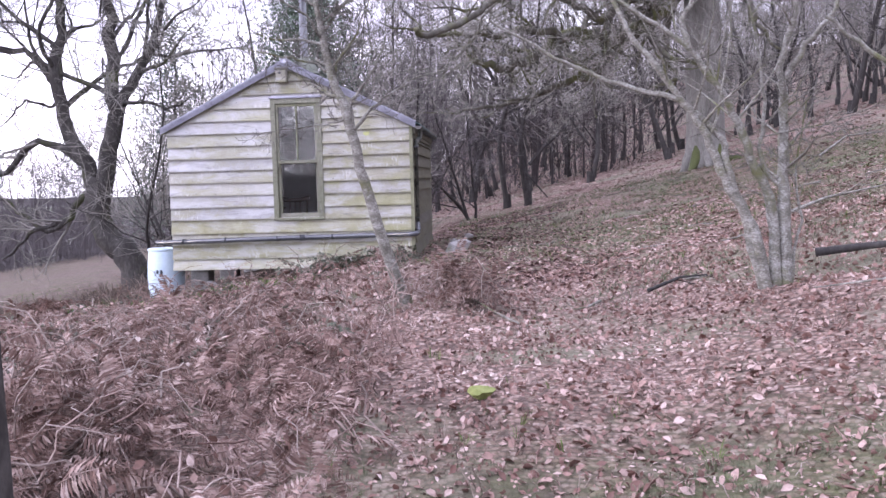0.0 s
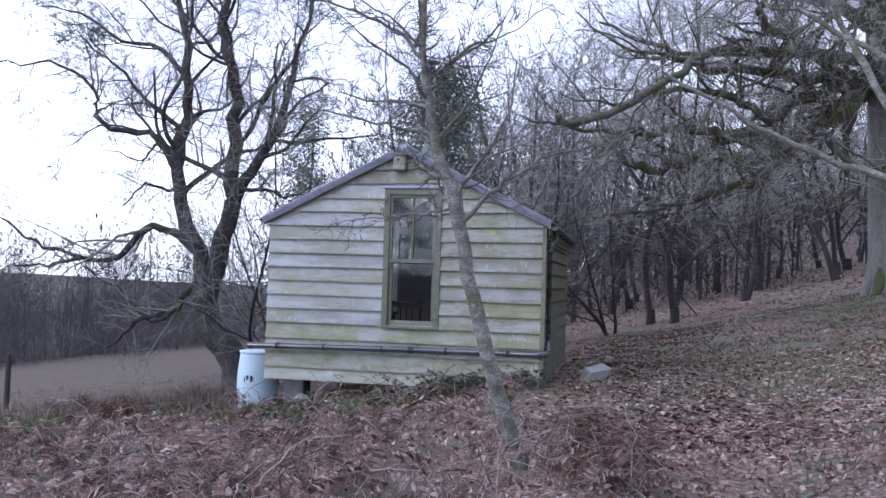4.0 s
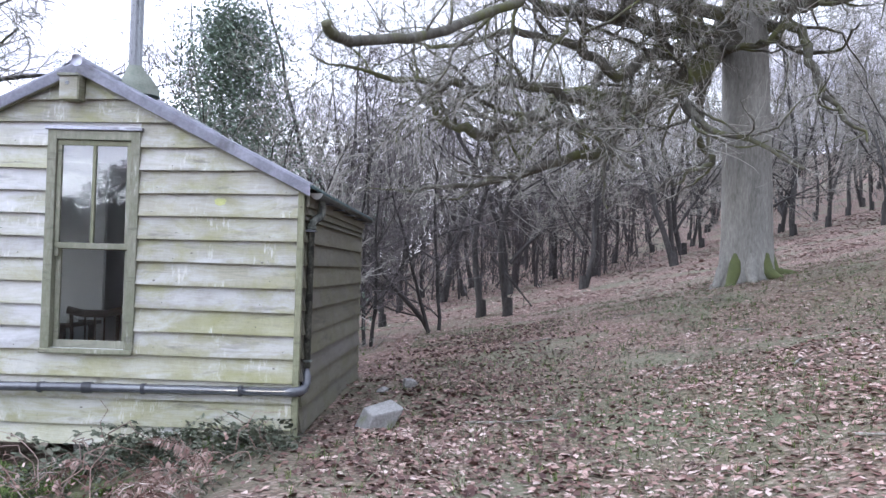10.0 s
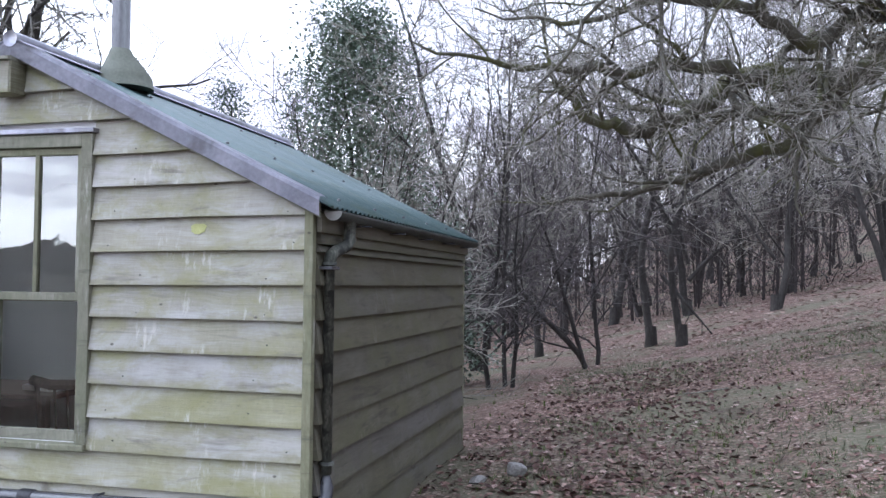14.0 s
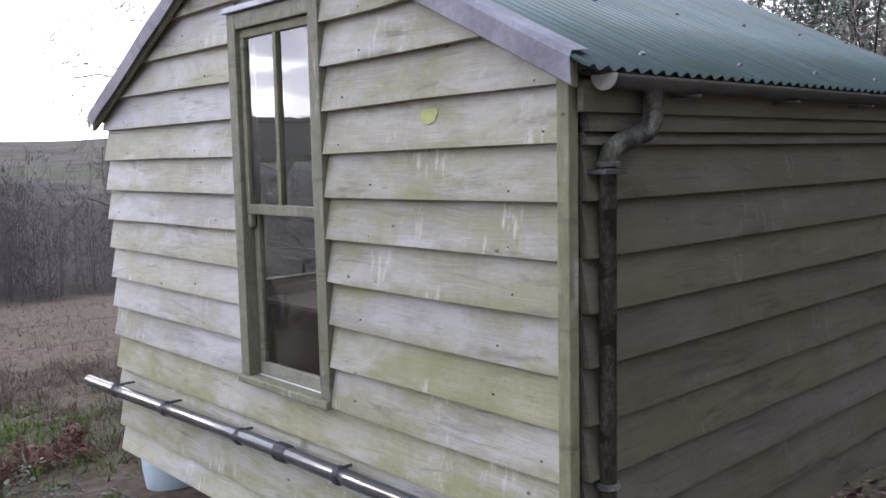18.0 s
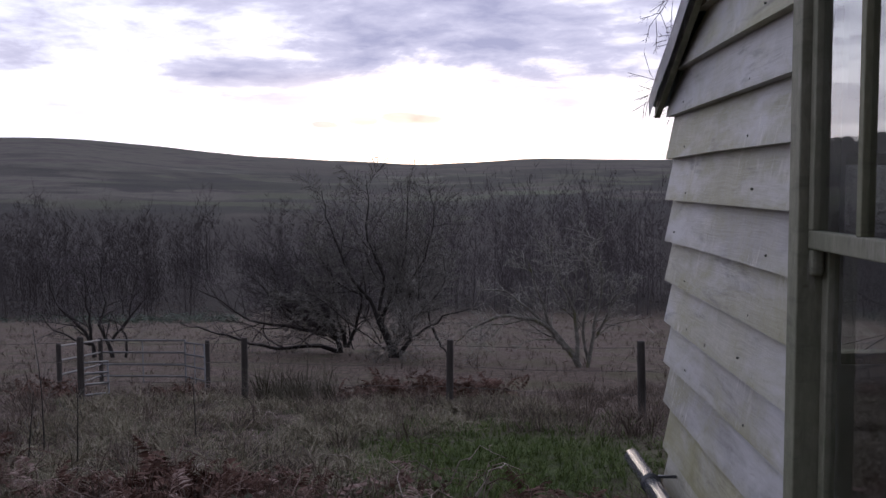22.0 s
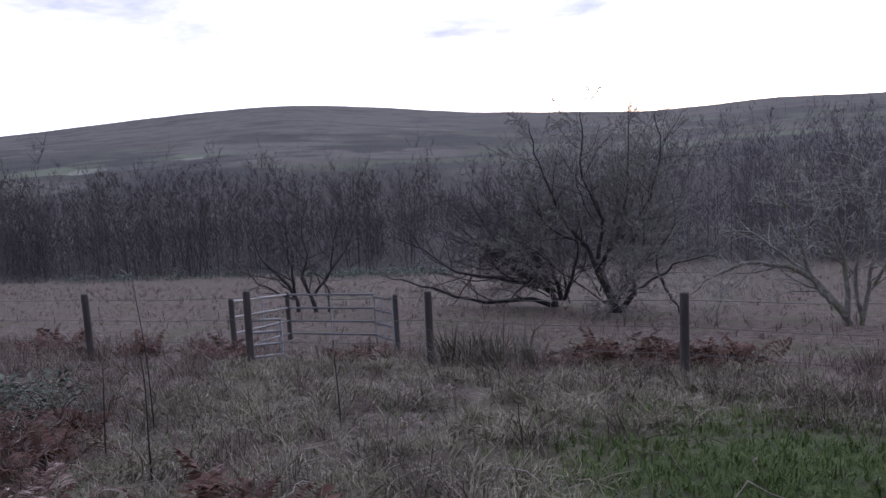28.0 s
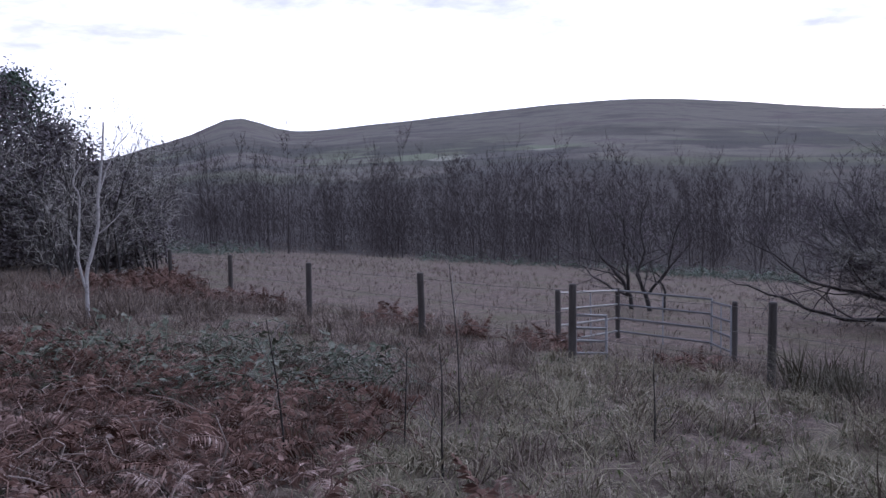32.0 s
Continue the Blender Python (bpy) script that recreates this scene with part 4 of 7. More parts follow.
bm = plank_prism([(HX0 + 0.03, EAVE - 0.02), (HX1 - 0.03, EAVE - 0.02), (RX_MID, RIDGE - 0.06)], lambda u, z, o: (u, HY1 - T + o, z), 0.08, 0.08)
hut_part("lining_gable", bm, LINING, wall_back)
gable_planks(wall_back, lambda u, z, o: (u, HY1 + o, z), BOARD_SIDE_SHADED, False)


def side_planks(parent, x, sign, material):
    rows = [0.13, 0.335, 0.545, 0.755, 0.945, 1.142, 1.34, 1.527, 1.72, 1.907, 2.09, 2.14]
    for k, zb in enumerate(rows):
        zt = (rows[k + 1] if k + 1 < len(rows) else EAVE - 0.06) + 0.02
        d = [brd.uniform(-0.004, 0.004) for _ in range(3)]
        pts = [(HY0 + 0.03, zb + d[0]), ((HY0 + HY1) / 2, zb + d[1]), (HY1 - 0.02, zb + d[2]), (HY1 - 0.02, zt), (HY0 + 0.03, zt)]
        hut_part("plank", plank_prism(pts, lambda u, z, o: (x + sign * o, u, z), 0.046 if zb < 2.1 else 0.05, 0.005), material, parent)


wall_east = hut_part("wall_east", box((HX1 - T, HY0 + T, 0.32), (HX1 - 0.002, HY1 - T, EAVE - 0.03)), LINING)
side_planks(wall_east, HX1, 1, BOARD_SIDE_SHADED)
# west wall with a window opening
WY0, WY1 = 14.15, 15.35
wall_west = hut_part("wall_west", box((HX0 + 0.002, HY0 + T, 0.32), (HX0 + T, WY0, EAVE - 0.03)), LINING)
for lo, hi in (((HX0 + 0.002, WY1, 0.32), (HX0 + T, HY1 - T, EAVE - 0.03)), ((HX0 + 0.002, WY0, 0.32), (HX0 + T, WY1, 1.15)), ((HX0 + 0.002, WY0, 2.1), (HX0 + T, WY1, EAVE - 0.03))):
    hut_part("lining_panel", box(lo, hi), LINING, wall_west)
for k in range(10):
    zb = 0.36 + k * 0.193
    zt = zb + 0.213
    runs = [(HY0 + 0.03, HY1 - 0.02)] if (zt < 1.17 or zb > 2.08) else [(HY0 + 0.03, WY0), (WY1, HY1 - 0.02)]
    for a, b in runs:
        hut_part("plank", plank_prism([(a, zb), (b, zb), (b, zt), (a, zt)], lambda u, z, o: (HX0 - o, u, z), 0.03, 0.008), BOARD_SIDE_SHADED, wall_west)
hut_part("floor", box((HX0 + 0.02, HY0 + 0.01, 0.30), (HX1 - 0.02, HY1 - 0.01, 0.36)), INFLOOR, None, "dark bare floorboards")
# bearers and brick piers under the floor
for y in (14.3, 15.8, 17.3):
    hut_part("bearer", box((HX0 + 0.05, y - 0.06, 0.16), (HX1 - 0.1, y + 0.06, 0.298)), DARKWOOD)
    for x in (HX0 + 0.25, RX_MID):
        hut_part("pier", box((x - 0.15, y - 0.15, gz(x, y) - 0.2), (x + 0.15, y + 0.15, 0.158), 0.02), STONE)
# corner posts
for x, y in ((HX1 - 0.028, HY0 - 0.05), (HX1 - 0.028, HY1 - 0.01), (HX0 - 0.03, HY1 - 0.01)):
    hut_part("corner_post", box((x, y, 0.18), (x + 0.052, y + 0.05, EAVE - 0.02), 0.004), FRAME)

# corrugated roof: two sheets of waves
PITCH, AMP, OVER = 0.0765, 0.0095, 0.13
for sgn, slope, edge in ((-1, SLOPE_L, HX0), (1, SLOPE_R, HX1)):
    y0, y1 = HY0 - 0.10, HY1 + 0.10
    n = int((y1 - y0) / PITCH) * 8
    ys = np.linspace(y0, y1, n + 1)
    wave = AMP * np.sin((ys - y0) / PITCH * 2 * math.pi)
    reach = abs(edge - RX_MID) + OVER
    us = np.array([0.0, 0.33, 0.66, 1.0]) * reach
    nx, nz = sgn * slope / math.hypot(slope, 1), 1 / math.hypot(slope, 1)
    rows_ = []
    for u in us:
        lift = 0.035 + wave
        rows_.append(np.stack([RX_MID + sgn * u + nx * lift, ys, RIDGE - slope * u + nz * lift], -1))
    top = np.stack(rows_)
    bot = top - np.array((nx, 0, nz)) * 0.004
    v = np.concatenate([top.reshape(-1, 3), bot.reshape(-1, 3)]) - np.array((RX_MID, HY0, 0.3))
    m_ = n + 1
    off = 4 * m_
    f = []
    a_ = np.arange(n)
    for r_ in range(3):
        f.append(np.stack([r_ * m_ + a_, r_ * m_ + a_ + 1, (r_ + 1) * m_ + a_ + 1, (r_ + 1) * m_ + a_], -1))
        f.append(np.stack([off + r_ * m_ + a_, off + (r_ + 1) * m_ + a_, off + (r_ + 1) * m_ + a_ + 1, off + r_ * m_ + a_ + 1], -1))
    f.append(np.stack([3 * m_ + a_, 3 * m_ + a_ + 1, off + 3 * m_ + a_ + 1, off + 3 * m_ + a_], -1))
    sheet = hang("roof_sheet", raw_mesh("roof_sheet", v, np.zeros((0, 3), int), np.concatenate(f), True), ROOF, hut, "green corrugated metal roof sheet")
    # screws with caps
    for row_u in (0.28, 1.15, 1.95):
        for c in range(6 if sgn > 0 else 0):
            y = y0 + PITCH * (4.25 + c * 9 + (2 if row_u > 1 else 0))
            u = row_u if row_u < 1.5 else reach - 0.14
            q = Vector((RX_MID + sgn * u + nx * 0.047, y, RIDGE - slope * u + nz * 0.047))
            bm = bmesh.new()
            bmesh.ops.create_cone(bm, segments=8, radius1=0.013, radius2=0.008, depth=0.014, cap_ends=True, matrix=Matrix.Translation(q) @ Matrix.Rotation(sgn * math.atan(slope), 4, "Y"))
            bm.transform(HUT_M)
            part("screw_cap", bm, PIPE, sheet)
    # boards under the sheet, and the metal verge trim
    for y in (HY0 - 0.085, HY1 + 0.06):
        bm = bmesh.new()
        prof = [(0.0, -0.01), (0.0, 0.028)]
        vs = []
        for u in (0.0, reach - 0.06):
            for yy in (y, y + 0.025):
                for dz_ in (-0.055, 0.022):
                    vs.append(bm.verts.new((RX_MID + sgn * u, yy, RIDGE - slope * u + dz_)))
        for q in ((0, 1, 5, 4), (2, 6, 7, 3), (0, 4, 6, 2), (1, 3, 7, 5), (0, 2, 3, 1), (4, 5, 7, 6)):
            bm.faces.new([vs[i] for i in q])
        bmesh.ops.recalc_face_normals(bm, faces=bm.faces[:])
        hut_part("barge_board", bm, FRAME)
    bm = bmesh.new()
    y = HY0 - 0.112
    steps = 9
    grid = []
    for s_ in range(steps + 1):
        u = (reach - 0.05) * s_ / steps
        w_ = 0.003 * math.sin(s_ * 2.1)
        zc = RIDGE - slope * u
        grid.append([bm.verts.new((RX_MID + sgn * u, y + dy + w_, zc + dz_)) for dy, dz_ in ((0.004, -0.045), (0.0, 0.040), (0.010, 0.062), (0.095, 0.070), (0.13, 0.062))])
    for a2, b2 in zip(grid, grid[1:]):
        for i in range(4):
            bm.faces.new((a2[i], b2[i], b2[i + 1], a2[i + 1]) if sgn > 0 else (a2[i], a2[i + 1], b2[i + 1], b2[i]))
    bmesh.ops.solidify(bm, geom=bm.faces[:], thickness=0.003)
    hut_part("verge_trim", bm, FLASH, None, "dull grey metal verge trim with nail heads")
bm = pipe_bm([(RX_MID, HY0 - 0.115, RIDGE + 0.052), (RX_MID, HY1 + 0.1, RIDGE + 0.052)], 0.05, 10)
hut_part("ridge_cap", bm, FLASH, None, "", True)
for dx in (-0.14, 0.14):
    sl = SLOPE_R if dx > 0 else SLOPE_L
    bm = box((min(0, dx), HY0 - 0.11, -0.002), (max(0, dx), HY1 + 0.1, 0.002))
    bm.transform(Matrix.Translation((RX_MID, 0, RIDGE + 0.068)) @ Matrix.Rotation(math.atan(sl) * (1 if dx > 0 else -1), 4, "Y"))
    hut_part("ridge_wing", bm, FLASH)
# ceiling boards below the sheets
for sgn, slope, edge in ((-1, SLOPE_L, HX0), (1, SLOPE_R, HX1)):
    bm = bmesh.new()
    vs = []
    for u in (0.0, abs(edge - RX_MID) - 0.02):
        for yy in (HY0 + 0.01, HY1 - 0.01):
            for dz_ in (-0.03, 0.012):
                vs.append(bm.verts.new((RX_MID + sgn * u, yy, RIDGE - slope * u + dz_)))
    for q in ((0, 1, 5, 4), (2, 6, 7, 3), (0, 4, 6, 2), (1, 3, 7, 5), (0, 2, 3, 1), (4, 5, 7, 6)):
        bm.faces.new([vs[i] for i in q])
    bmesh.ops.recalc_face_normals(bm, faces=bm.faces[:])
    hut_part("roof_lining", bm, LINING)
# fascia and gutter along the east eave
hut_part("fascia", box((HX1 + 0.035, HY0 - 0.02, EAVE - 0.165), (HX1 + 0.06, HY1 + 0.02, EAVE - 0.065)), BOARD_SIDE_SHADED)
gcx, gcz, gr = HX1 + 0.110, EAVE - 0.048, 0.047
bm = bmesh.new()
rings_ = []
for y in (HY0 + 0.03, HY1 + 0.08):
    rings_.append([bm.verts.new((gcx + gr * math.cos(a), y, gcz + gr * math.sin(a))) for a in np.linspace(math.pi, 2 * math.pi, 13)])
for i in range(12):
    bm.faces.new((rings_[0][i], rings_[0][i + 1], rings_[1][i + 1], rings_[1][i]))
bm.faces.new(rings_[0][::-1])
bm.faces.new(rings_[1])
bmesh.ops.solidify(bm, geom=bm.faces[:], thickness=0.003)
END = surface("gutter_end", [(0.3, (0.30, 0.30, 0.28)), (0.7, (0.46, 0.46, 0.44))], 9.0, 0.6, 0.2)
cap = bmesh.new()
for y in (HY0 + 0.022, HY0 + 0.027):
    arc = [cap.verts.new((gcx + 0.052 * math.cos(a), y, gcz + 0.052 * math.sin(a))) for a in np.linspace(math.pi, 2 * math.pi, 13)]
    cap.faces.new(arc if y < HY0 + 0.025 else arc[::-1])
gutter = hut_part("gutter", bm, GUTTER_SHADED, None, "old half-round plastic gutter, lichened", True)
hut_part("stop_end", cap, END, gutter, "pale grey gutter stop end")
for y in np.linspace(HY0 + 0.5, HY1 - 0.3, 5):
    hut_part("bracket", box((HX1 + 0.055, y - 0.012, gcz - 0.062), (gcx + 0.06, y + 0.012, gcz - 0.052)), PIPE, gutter)
# outlet, swan neck and downpipe at the front corner, running into the pipe along the skirt
dpx, dpy = HX1 + 0.06, HY0 + 0.11
downpipe = hut_part("downpipe", pipe_bm([(dpx, dpy, 2.02), (dpx, dpy, 0.86)], 0.030, 14), PIPE_OLD, None, "black plastic downpipe flecked with lichen", True)
hut_part("swan_neck", pipe_bm([(gcx, dpy + 0.19, gcz - 0.04), (gcx, dpy + 0.185, 2.17), (gcx - 0.008, dpy + 0.16, 2.135), (dpx + 0.02, dpy + 0.05, 2.10), (dpx + 0.005, dpy + 0.01, 2.075), (dpx, dpy, 2.03), (dpx, dpy, 1.99)], 0.036, 14), PIPE_OLD, downpipe, "", True)
for z in (2.03, 2.005, 0.92):
    hut_part("collar", pipe_bm([(dpx, dpy, z - 0.009), (dpx, dpy, z + 0.009)], 0.042, 14), PIPE_OLD, downpipe, "", True)
hut_part("clip", box((HX1 + 0.01, dpy - 0.07, 1.995), (dpx + 0.045, dpy + 0.045, 2.012), 0.003), PIPE, downpipe)
sky_ = HY0 - 0.094
hut_part("elbow", pipe_bm([(dpx, dpy, 0.92), (dpx, dpy, 0.79), (dpx, dpy - 0.02, 0.73), (dpx - 0.005, dpy - 0.09, 0.695), (dpx - 0.02, sky_ + 0.03, 0.687), (dpx - 0.06, sky_, 0.684), (dpx - 0.14, sky_, 0.682)], 0.042, 14), PIPE, downpipe, "", True)
skirt_pipe = hut_part("skirt_pipe", pipe_bm([(dpx - 0.10, sky_, 0.683), (-3.2, sky_, 0.664), (HX0 - 0.20, sky_ - 0.06, 0.635)], 0.038, 16), PIPE, None, "glossy black waste pipe clipped along the skirt boards", True)
for x in (-1.75, -2.55, -3.4, -4.2, -4.85):
    z_, y_ = 0.664 + 0.010 * (x + 3.2) - (0.004 if x < -3.2 else 0.0), sky_ - max(0.0, -3.2 - x) * 0.029
    hut_part("pipe_clip", pipe_bm([(x - 0.012, y_, z_), (x + 0.012, y_, z_)], 0.045, 14), PIPE, skirt_pipe, "", True)
    hut_part("clip_foot", box((x - 0.006, y_ + 0.03, z_ + 0.026), (x + 0.006, HY0 - 0.03, z_ + 0.038)), PIPE, skirt_pipe)
hut_part("pipe_collar", pipe_bm([(-3.05, sky_, 0.665), (-2.97, sky_, 0.666)], 0.046, 14), PIPE, skirt_pipe, "", True)

# flue with boot and cowl
fx, fy = -3.06, 14.5
fz = RIDGE - SLOPE_R * (fx - RX_MID)
flue = hut_part("flue", pipe_bm([(fx, fy, fz - 0.1), (fx, fy, 4.60)], 0.062, 20), STEEL, None, "stainless steel stove flue", True)
hut_part("boot", pipe_bm([(fx + 0.03, fy, fz + 0.0), (fx + 0.028, fy, fz + 0.07), (fx + 0.02, fy, fz + 0.13), (fx, fy, fz + 0.24), (fx, fy, fz + 0.28)], 0.1, 24, [0.20, 0.19, 0.15, 0.085, 0.07]), RUBBER, flue, "grey-green rubber flue boot", True)
hut_part("cowl", pipe_bm([(fx, fy, 4.67), (fx, fy, 4.69), (fx, fy, 4.74)], 0.1, 20, [0.13, 0.13, 0.02]), STEEL, flue, "", True)
for a in (0, 2.1, 4.2):
    hut_part("cowl_stay", box((fx + 0.055 * math.cos(a) - 0.006, fy + 0.055 * math.sin(a) - 0.006, 4.59), (fx + 0.055 * math.cos(a) + 0.006, fy + 0.055 * math.sin(a) + 0.006, 4.68)), STEEL, flue)

# sash window
GLASS = bpy.data.materials.new("window_glass")
GLASS.use_nodes = True
N_ = Net(GLASS.node_tree)
wavy = N_.n("ShaderNodeBump", {"Strength": 0.04, "Distance": 0.01, "Height": N_.noise(N_.n("ShaderNodeTexCoord").outputs["Object"], 5.0, 2.0)})
bs = N_.n("ShaderNodeBsdfPrincipled", {"Base Color": (0.93, 0.96, 0.95, 1), "Roughness": 0.0, "Transmission Weight": 1.0, "IOR": 2.0, "Normal": wavy.outputs[0]})
N_.n("ShaderNodeOutputMaterial", {"Surface": bs.outputs[0]})
window = hut_part("sash_window", box((WX0, HY0 - 0.052, WZ0 + 0.03), (WX0 + 0.075, HY0 + 0.06, WZ1 - 0.002), 0.004), FRAME, None, "tall wooden sash window in a greenish frame")
hut_part("jamb", box((WX1 - 0.075, HY0 - 0.052, WZ0 + 0.03), (WX1, HY0 + 0.06, WZ1 - 0.002), 0.004), FRAME, window)
hut_part("head", box((WX0 + 0.075, HY0 - 0.05, WZ1 - 0.08), (WX1 - 0.075, HY0 + 0.06, WZ1 - 0.004), 0.004), FRAME, window)
hut_part("head_flashing", box((WX0 - 0.018, HY0 - 0.072, WZ1), (WX1 + 0.018, HY0 - 0.004, WZ1 + 0.028), 0.004), FLASH, window)
hut_part("sill", box((WX0 + 0.0, HY0 - 0.075, WZ0 - 0.01), (WX1 - 0.0, HY0 + 0.06, WZ0 + 0.028), 0.006), FRAME, window)
wx0, wx1, mid = WX0 + 0.078, WX1 - 0.078, 1.80
upper = hut_part("upper_sash", box((wx0, HY0 - 0.028, mid), (wx1, HY0 + 0.008, mid + 0.05), 0.004), FRAME, window)
hut_part("top_rail", box((wx0, HY0 - 0.028, WZ1 - 0.125), (wx1, HY0 + 0.008, WZ1 - 0.083), 0.004), FRAME, upper)
for a, b in ((wx0, wx0 + 0.035), (wx1 - 0.035, wx1), ((wx0 + wx1) / 2 - 0.014, (wx0 + wx1) / 2 + 0.014)):
    hut_part("stile", box((a, HY0 - 0.028, mid + 0.05), (b, HY0 + 0.008, WZ1 - 0.125), 0.003), FRAME, upper)
hut_part("horn", box((wx0, HY0 - 0.026, mid - 0.07), (wx0 + 0.035, HY0 + 0.006, mid), 0.008), FRAME, upper)
lower = hut_part("lower_sash", box((wx0, HY0 + 0.012, WZ0 + 0.03), (wx1, HY0 + 0.046, WZ0 + 0.095), 0.004), FRAME, window)
hut_part("meeting_rail", box((wx0, HY0 + 0.012, mid - 0.005), (wx1, HY0 + 0.046, mid + 0.04), 0.004), FRAME, lower)
for a, b in ((wx0, wx0 + 0.042), (wx1 - 0.042, wx1)):
    hut_part("stile", box((a, HY0 + 0.012, WZ0 + 0.095), (b, HY0 + 0.046, mid - 0.005), 0.003), FRAME, lower)
for p_, lo, hi in ((upper, (wx0 + 0.03, HY0 - 0.012, mid + 0.045), ((wx0 + wx1) / 2, HY0 - 0.008, WZ1 - 0.12)), (upper, ((wx0 + wx1) / 2 + 0.001, HY0 - 0.012, mid + 0.045), (wx1 - 0.03, HY0 - 0.008, WZ1 - 0.12)), (lower, (wx0 + 0.038, HY0 + 0.028, WZ0 + 0.09), (wx1 - 0.038, HY0 + 0.032, mid))):
    g_ = hut_part("pane", box(lo, hi), GLASS, p_)
    g_.visible_shadow = False
# plain window in the west wall
for lo, hi in (((HX0 - 0.03, WY0, 1.15), (HX0 + 0.07, WY0 + 0.05, 2.1)), ((HX0 - 0.03, WY1 - 0.05, 1.15), (HX0 + 0.07, WY1, 2.1)), ((HX0 - 0.03, WY0 + 0.05, 1.15), (HX0 + 0.07, WY1 - 0.05, 1.2)), ((HX0 - 0.03, WY0 + 0.05, 2.05), (HX0 + 0.07, WY1 - 0.05, 2.1))):
    hut_part("side_window_frame", box(lo, hi), FRAME, wall_west)
g_ = hut_part("side_pane", box((HX0 + 0.02, WY0 + 0.05, 1.2), (HX0 + 0.024, WY1 - 0.05, 2.05)), GLASS, wall_west)
g_.visible_shadow = False
# nest box under the ridge
nest = thing("nest_box", "small weathered wooden nest box with a round hole under the gable", "nest box", (-3.24, HY0 - 0.03, 3.02))
part("box_body", box((-0.075, -0.13, 0), (0.075, 0, 0.19), 0.004), BOARD, nest)
part("box_roof", box((-0.088, -0.155, 0.19), (0.088, 0.004, 0.212), 0.004), FRAME, nest)
part("box_side", box((0.076, -0.128, 0.0), (0.09, 0.0, 0.189), 0.002), BOARD_MOSSY, nest)
# no opening cut: a black disc on the front paints the hole's shade
part("hole", pipe_bm([(-0.01, -0.1335, 0.135), (-0.01, -0.128, 0.135)], 0.017, 14), PIPE, nest, "black disc painting the shade of a round entrance hole")

# ---- trees ----
def leaning_tree():
    """Slender grey tree that leans over in front of the hut, its side boughs set with short spurs."""
    clear = lambda q: not (abs(q[0] - 0.32) < 0.55 and q[2] < 2.45)
    g = Grower(11, (18, 15, 8), (0.26, 0.30, 0.42), (58, 60, 55), (0.05, 0.22, 0.34), (0.0, 0.04, 0.04), (10, 6, 4, 3), (0.30, 0.09, 0.05, 0.03), 0.3, 1, 0.5, 0.06, 0.0019)
    g.keep = clear
    fork = np.array((-1.34, 7.86, 2.12))
    q = curved([(-0.80, 8.1, gz(-0.80, 8.1) - 0.15), (-0.93, 8.05, 0.52), (-1.09, 7.95, 1.04), (-1.20, 7.9, 1.47), (-1.29, 7.87, 1.86), tuple(fork)], 3, 0.006, 2)
    g.limbs.add(q, np.interp(np.linspace(0, 1, len(q)), [0, 0.14, 0.35, 0.8, 1.0], [0.085, 0.057, 0.049, 0.043, 0.050]), 16)

    def bough(r0, r1, lvl, *pts, seed=1):
        b = curved(pts, 3, 0.008 if lvl else 0.004, seed)
        g.branch(b, np.linspace(r0, r1, len(b)), lvl)

    bough(0.040, 0.0080, 0, tuple(fork), (-1.45, 7.85, 2.38), (-1.51, 7.83, 2.70), (-1.55, 7.82, 3.0), (-1.58, 7.8, 3.5), (-1.66, 7.78, 4.2), (-1.72, 7.75, 5.0))
    bough(0.019, 0.0040, 1, (-1.33, 7.86, 2.10), (-1.25, 7.85, 2.21), (-1.16, 7.85, 2.34), (-1.06, 7.85, 2.48), (-0.99, 7.85, 2.68), (-0.96, 7.85, 2.95), seed=2)
    bough(0.016, 0.0032, 1, (-1.29, 7.86, 1.92), (-1.10, 7.85, 2.12), (-0.98, 7.85, 2.21), (-0.82, 7.85, 2.31), (-0.61, 7.85, 2.38), (-0.41, 7.85, 2.42), (-0.20, 7.85, 2.50), seed=3)
    bough(0.009, 0.0024, 1, (-1.18, 7.85, 2.28), (-1.0, 7.86, 2.40), (-0.77, 7.87, 2.42), (-0.57, 7.88, 2.38), (-0.40, 7.9, 2.42), seed=4)
    bough(0.010, 0.0024, 1, (-1.33, 7.86, 2.02), (-1.47, 7.85, 1.99), (-1.63, 7.85, 1.98), (-1.78, 7.85, 1.96), (-1.96, 7.85, 1.94), (-2.15, 7.86, 1.90), seed=5)
    bough(0.014, 0.0024, 1, (-1.48, 7.85, 2.43), (-1.62, 7.85, 2.51), (-1.80, 7.85, 2.55), (-2.02, 7.85, 2.60), (-2.28, 7.85, 2.66), (-2.6, 7.85, 2.78), seed=6)
    bough(0.013, 0.0024, 1, (-1.45, 7.85, 2.46), (-1.31, 7.85, 2.62), (-1.22, 7.85, 2.74), (-1.12, 7.84, 3.0), (-1.0, 7.84, 3.3), seed=7)
    bough(0.015, 0.0032, 1, (-1.55, 7.83, 2.96), (-1.69, 7.84, 3.12), (-1.86, 7.85, 3.21), (-2.1, 7.85, 3.32), (-2.5, 7.85, 3.42), (-2.9, 7.85, 3.6), seed=8)
    bough(0.012, 0.0024, 1, (-1.53, 7.83, 2.82), (-1.3, 7.85, 3.02), (-1.05, 7.86, 3.1), (-0.75, 7.88, 3.3), seed=9)
    bough(0.012, 0.0024, 1, (-1.52, 7.83, 2.7), (-1.6, 7.6, 2.85), (-1.75, 7.3, 2.95), (-1.95, 7.0, 3.1), seed=10)
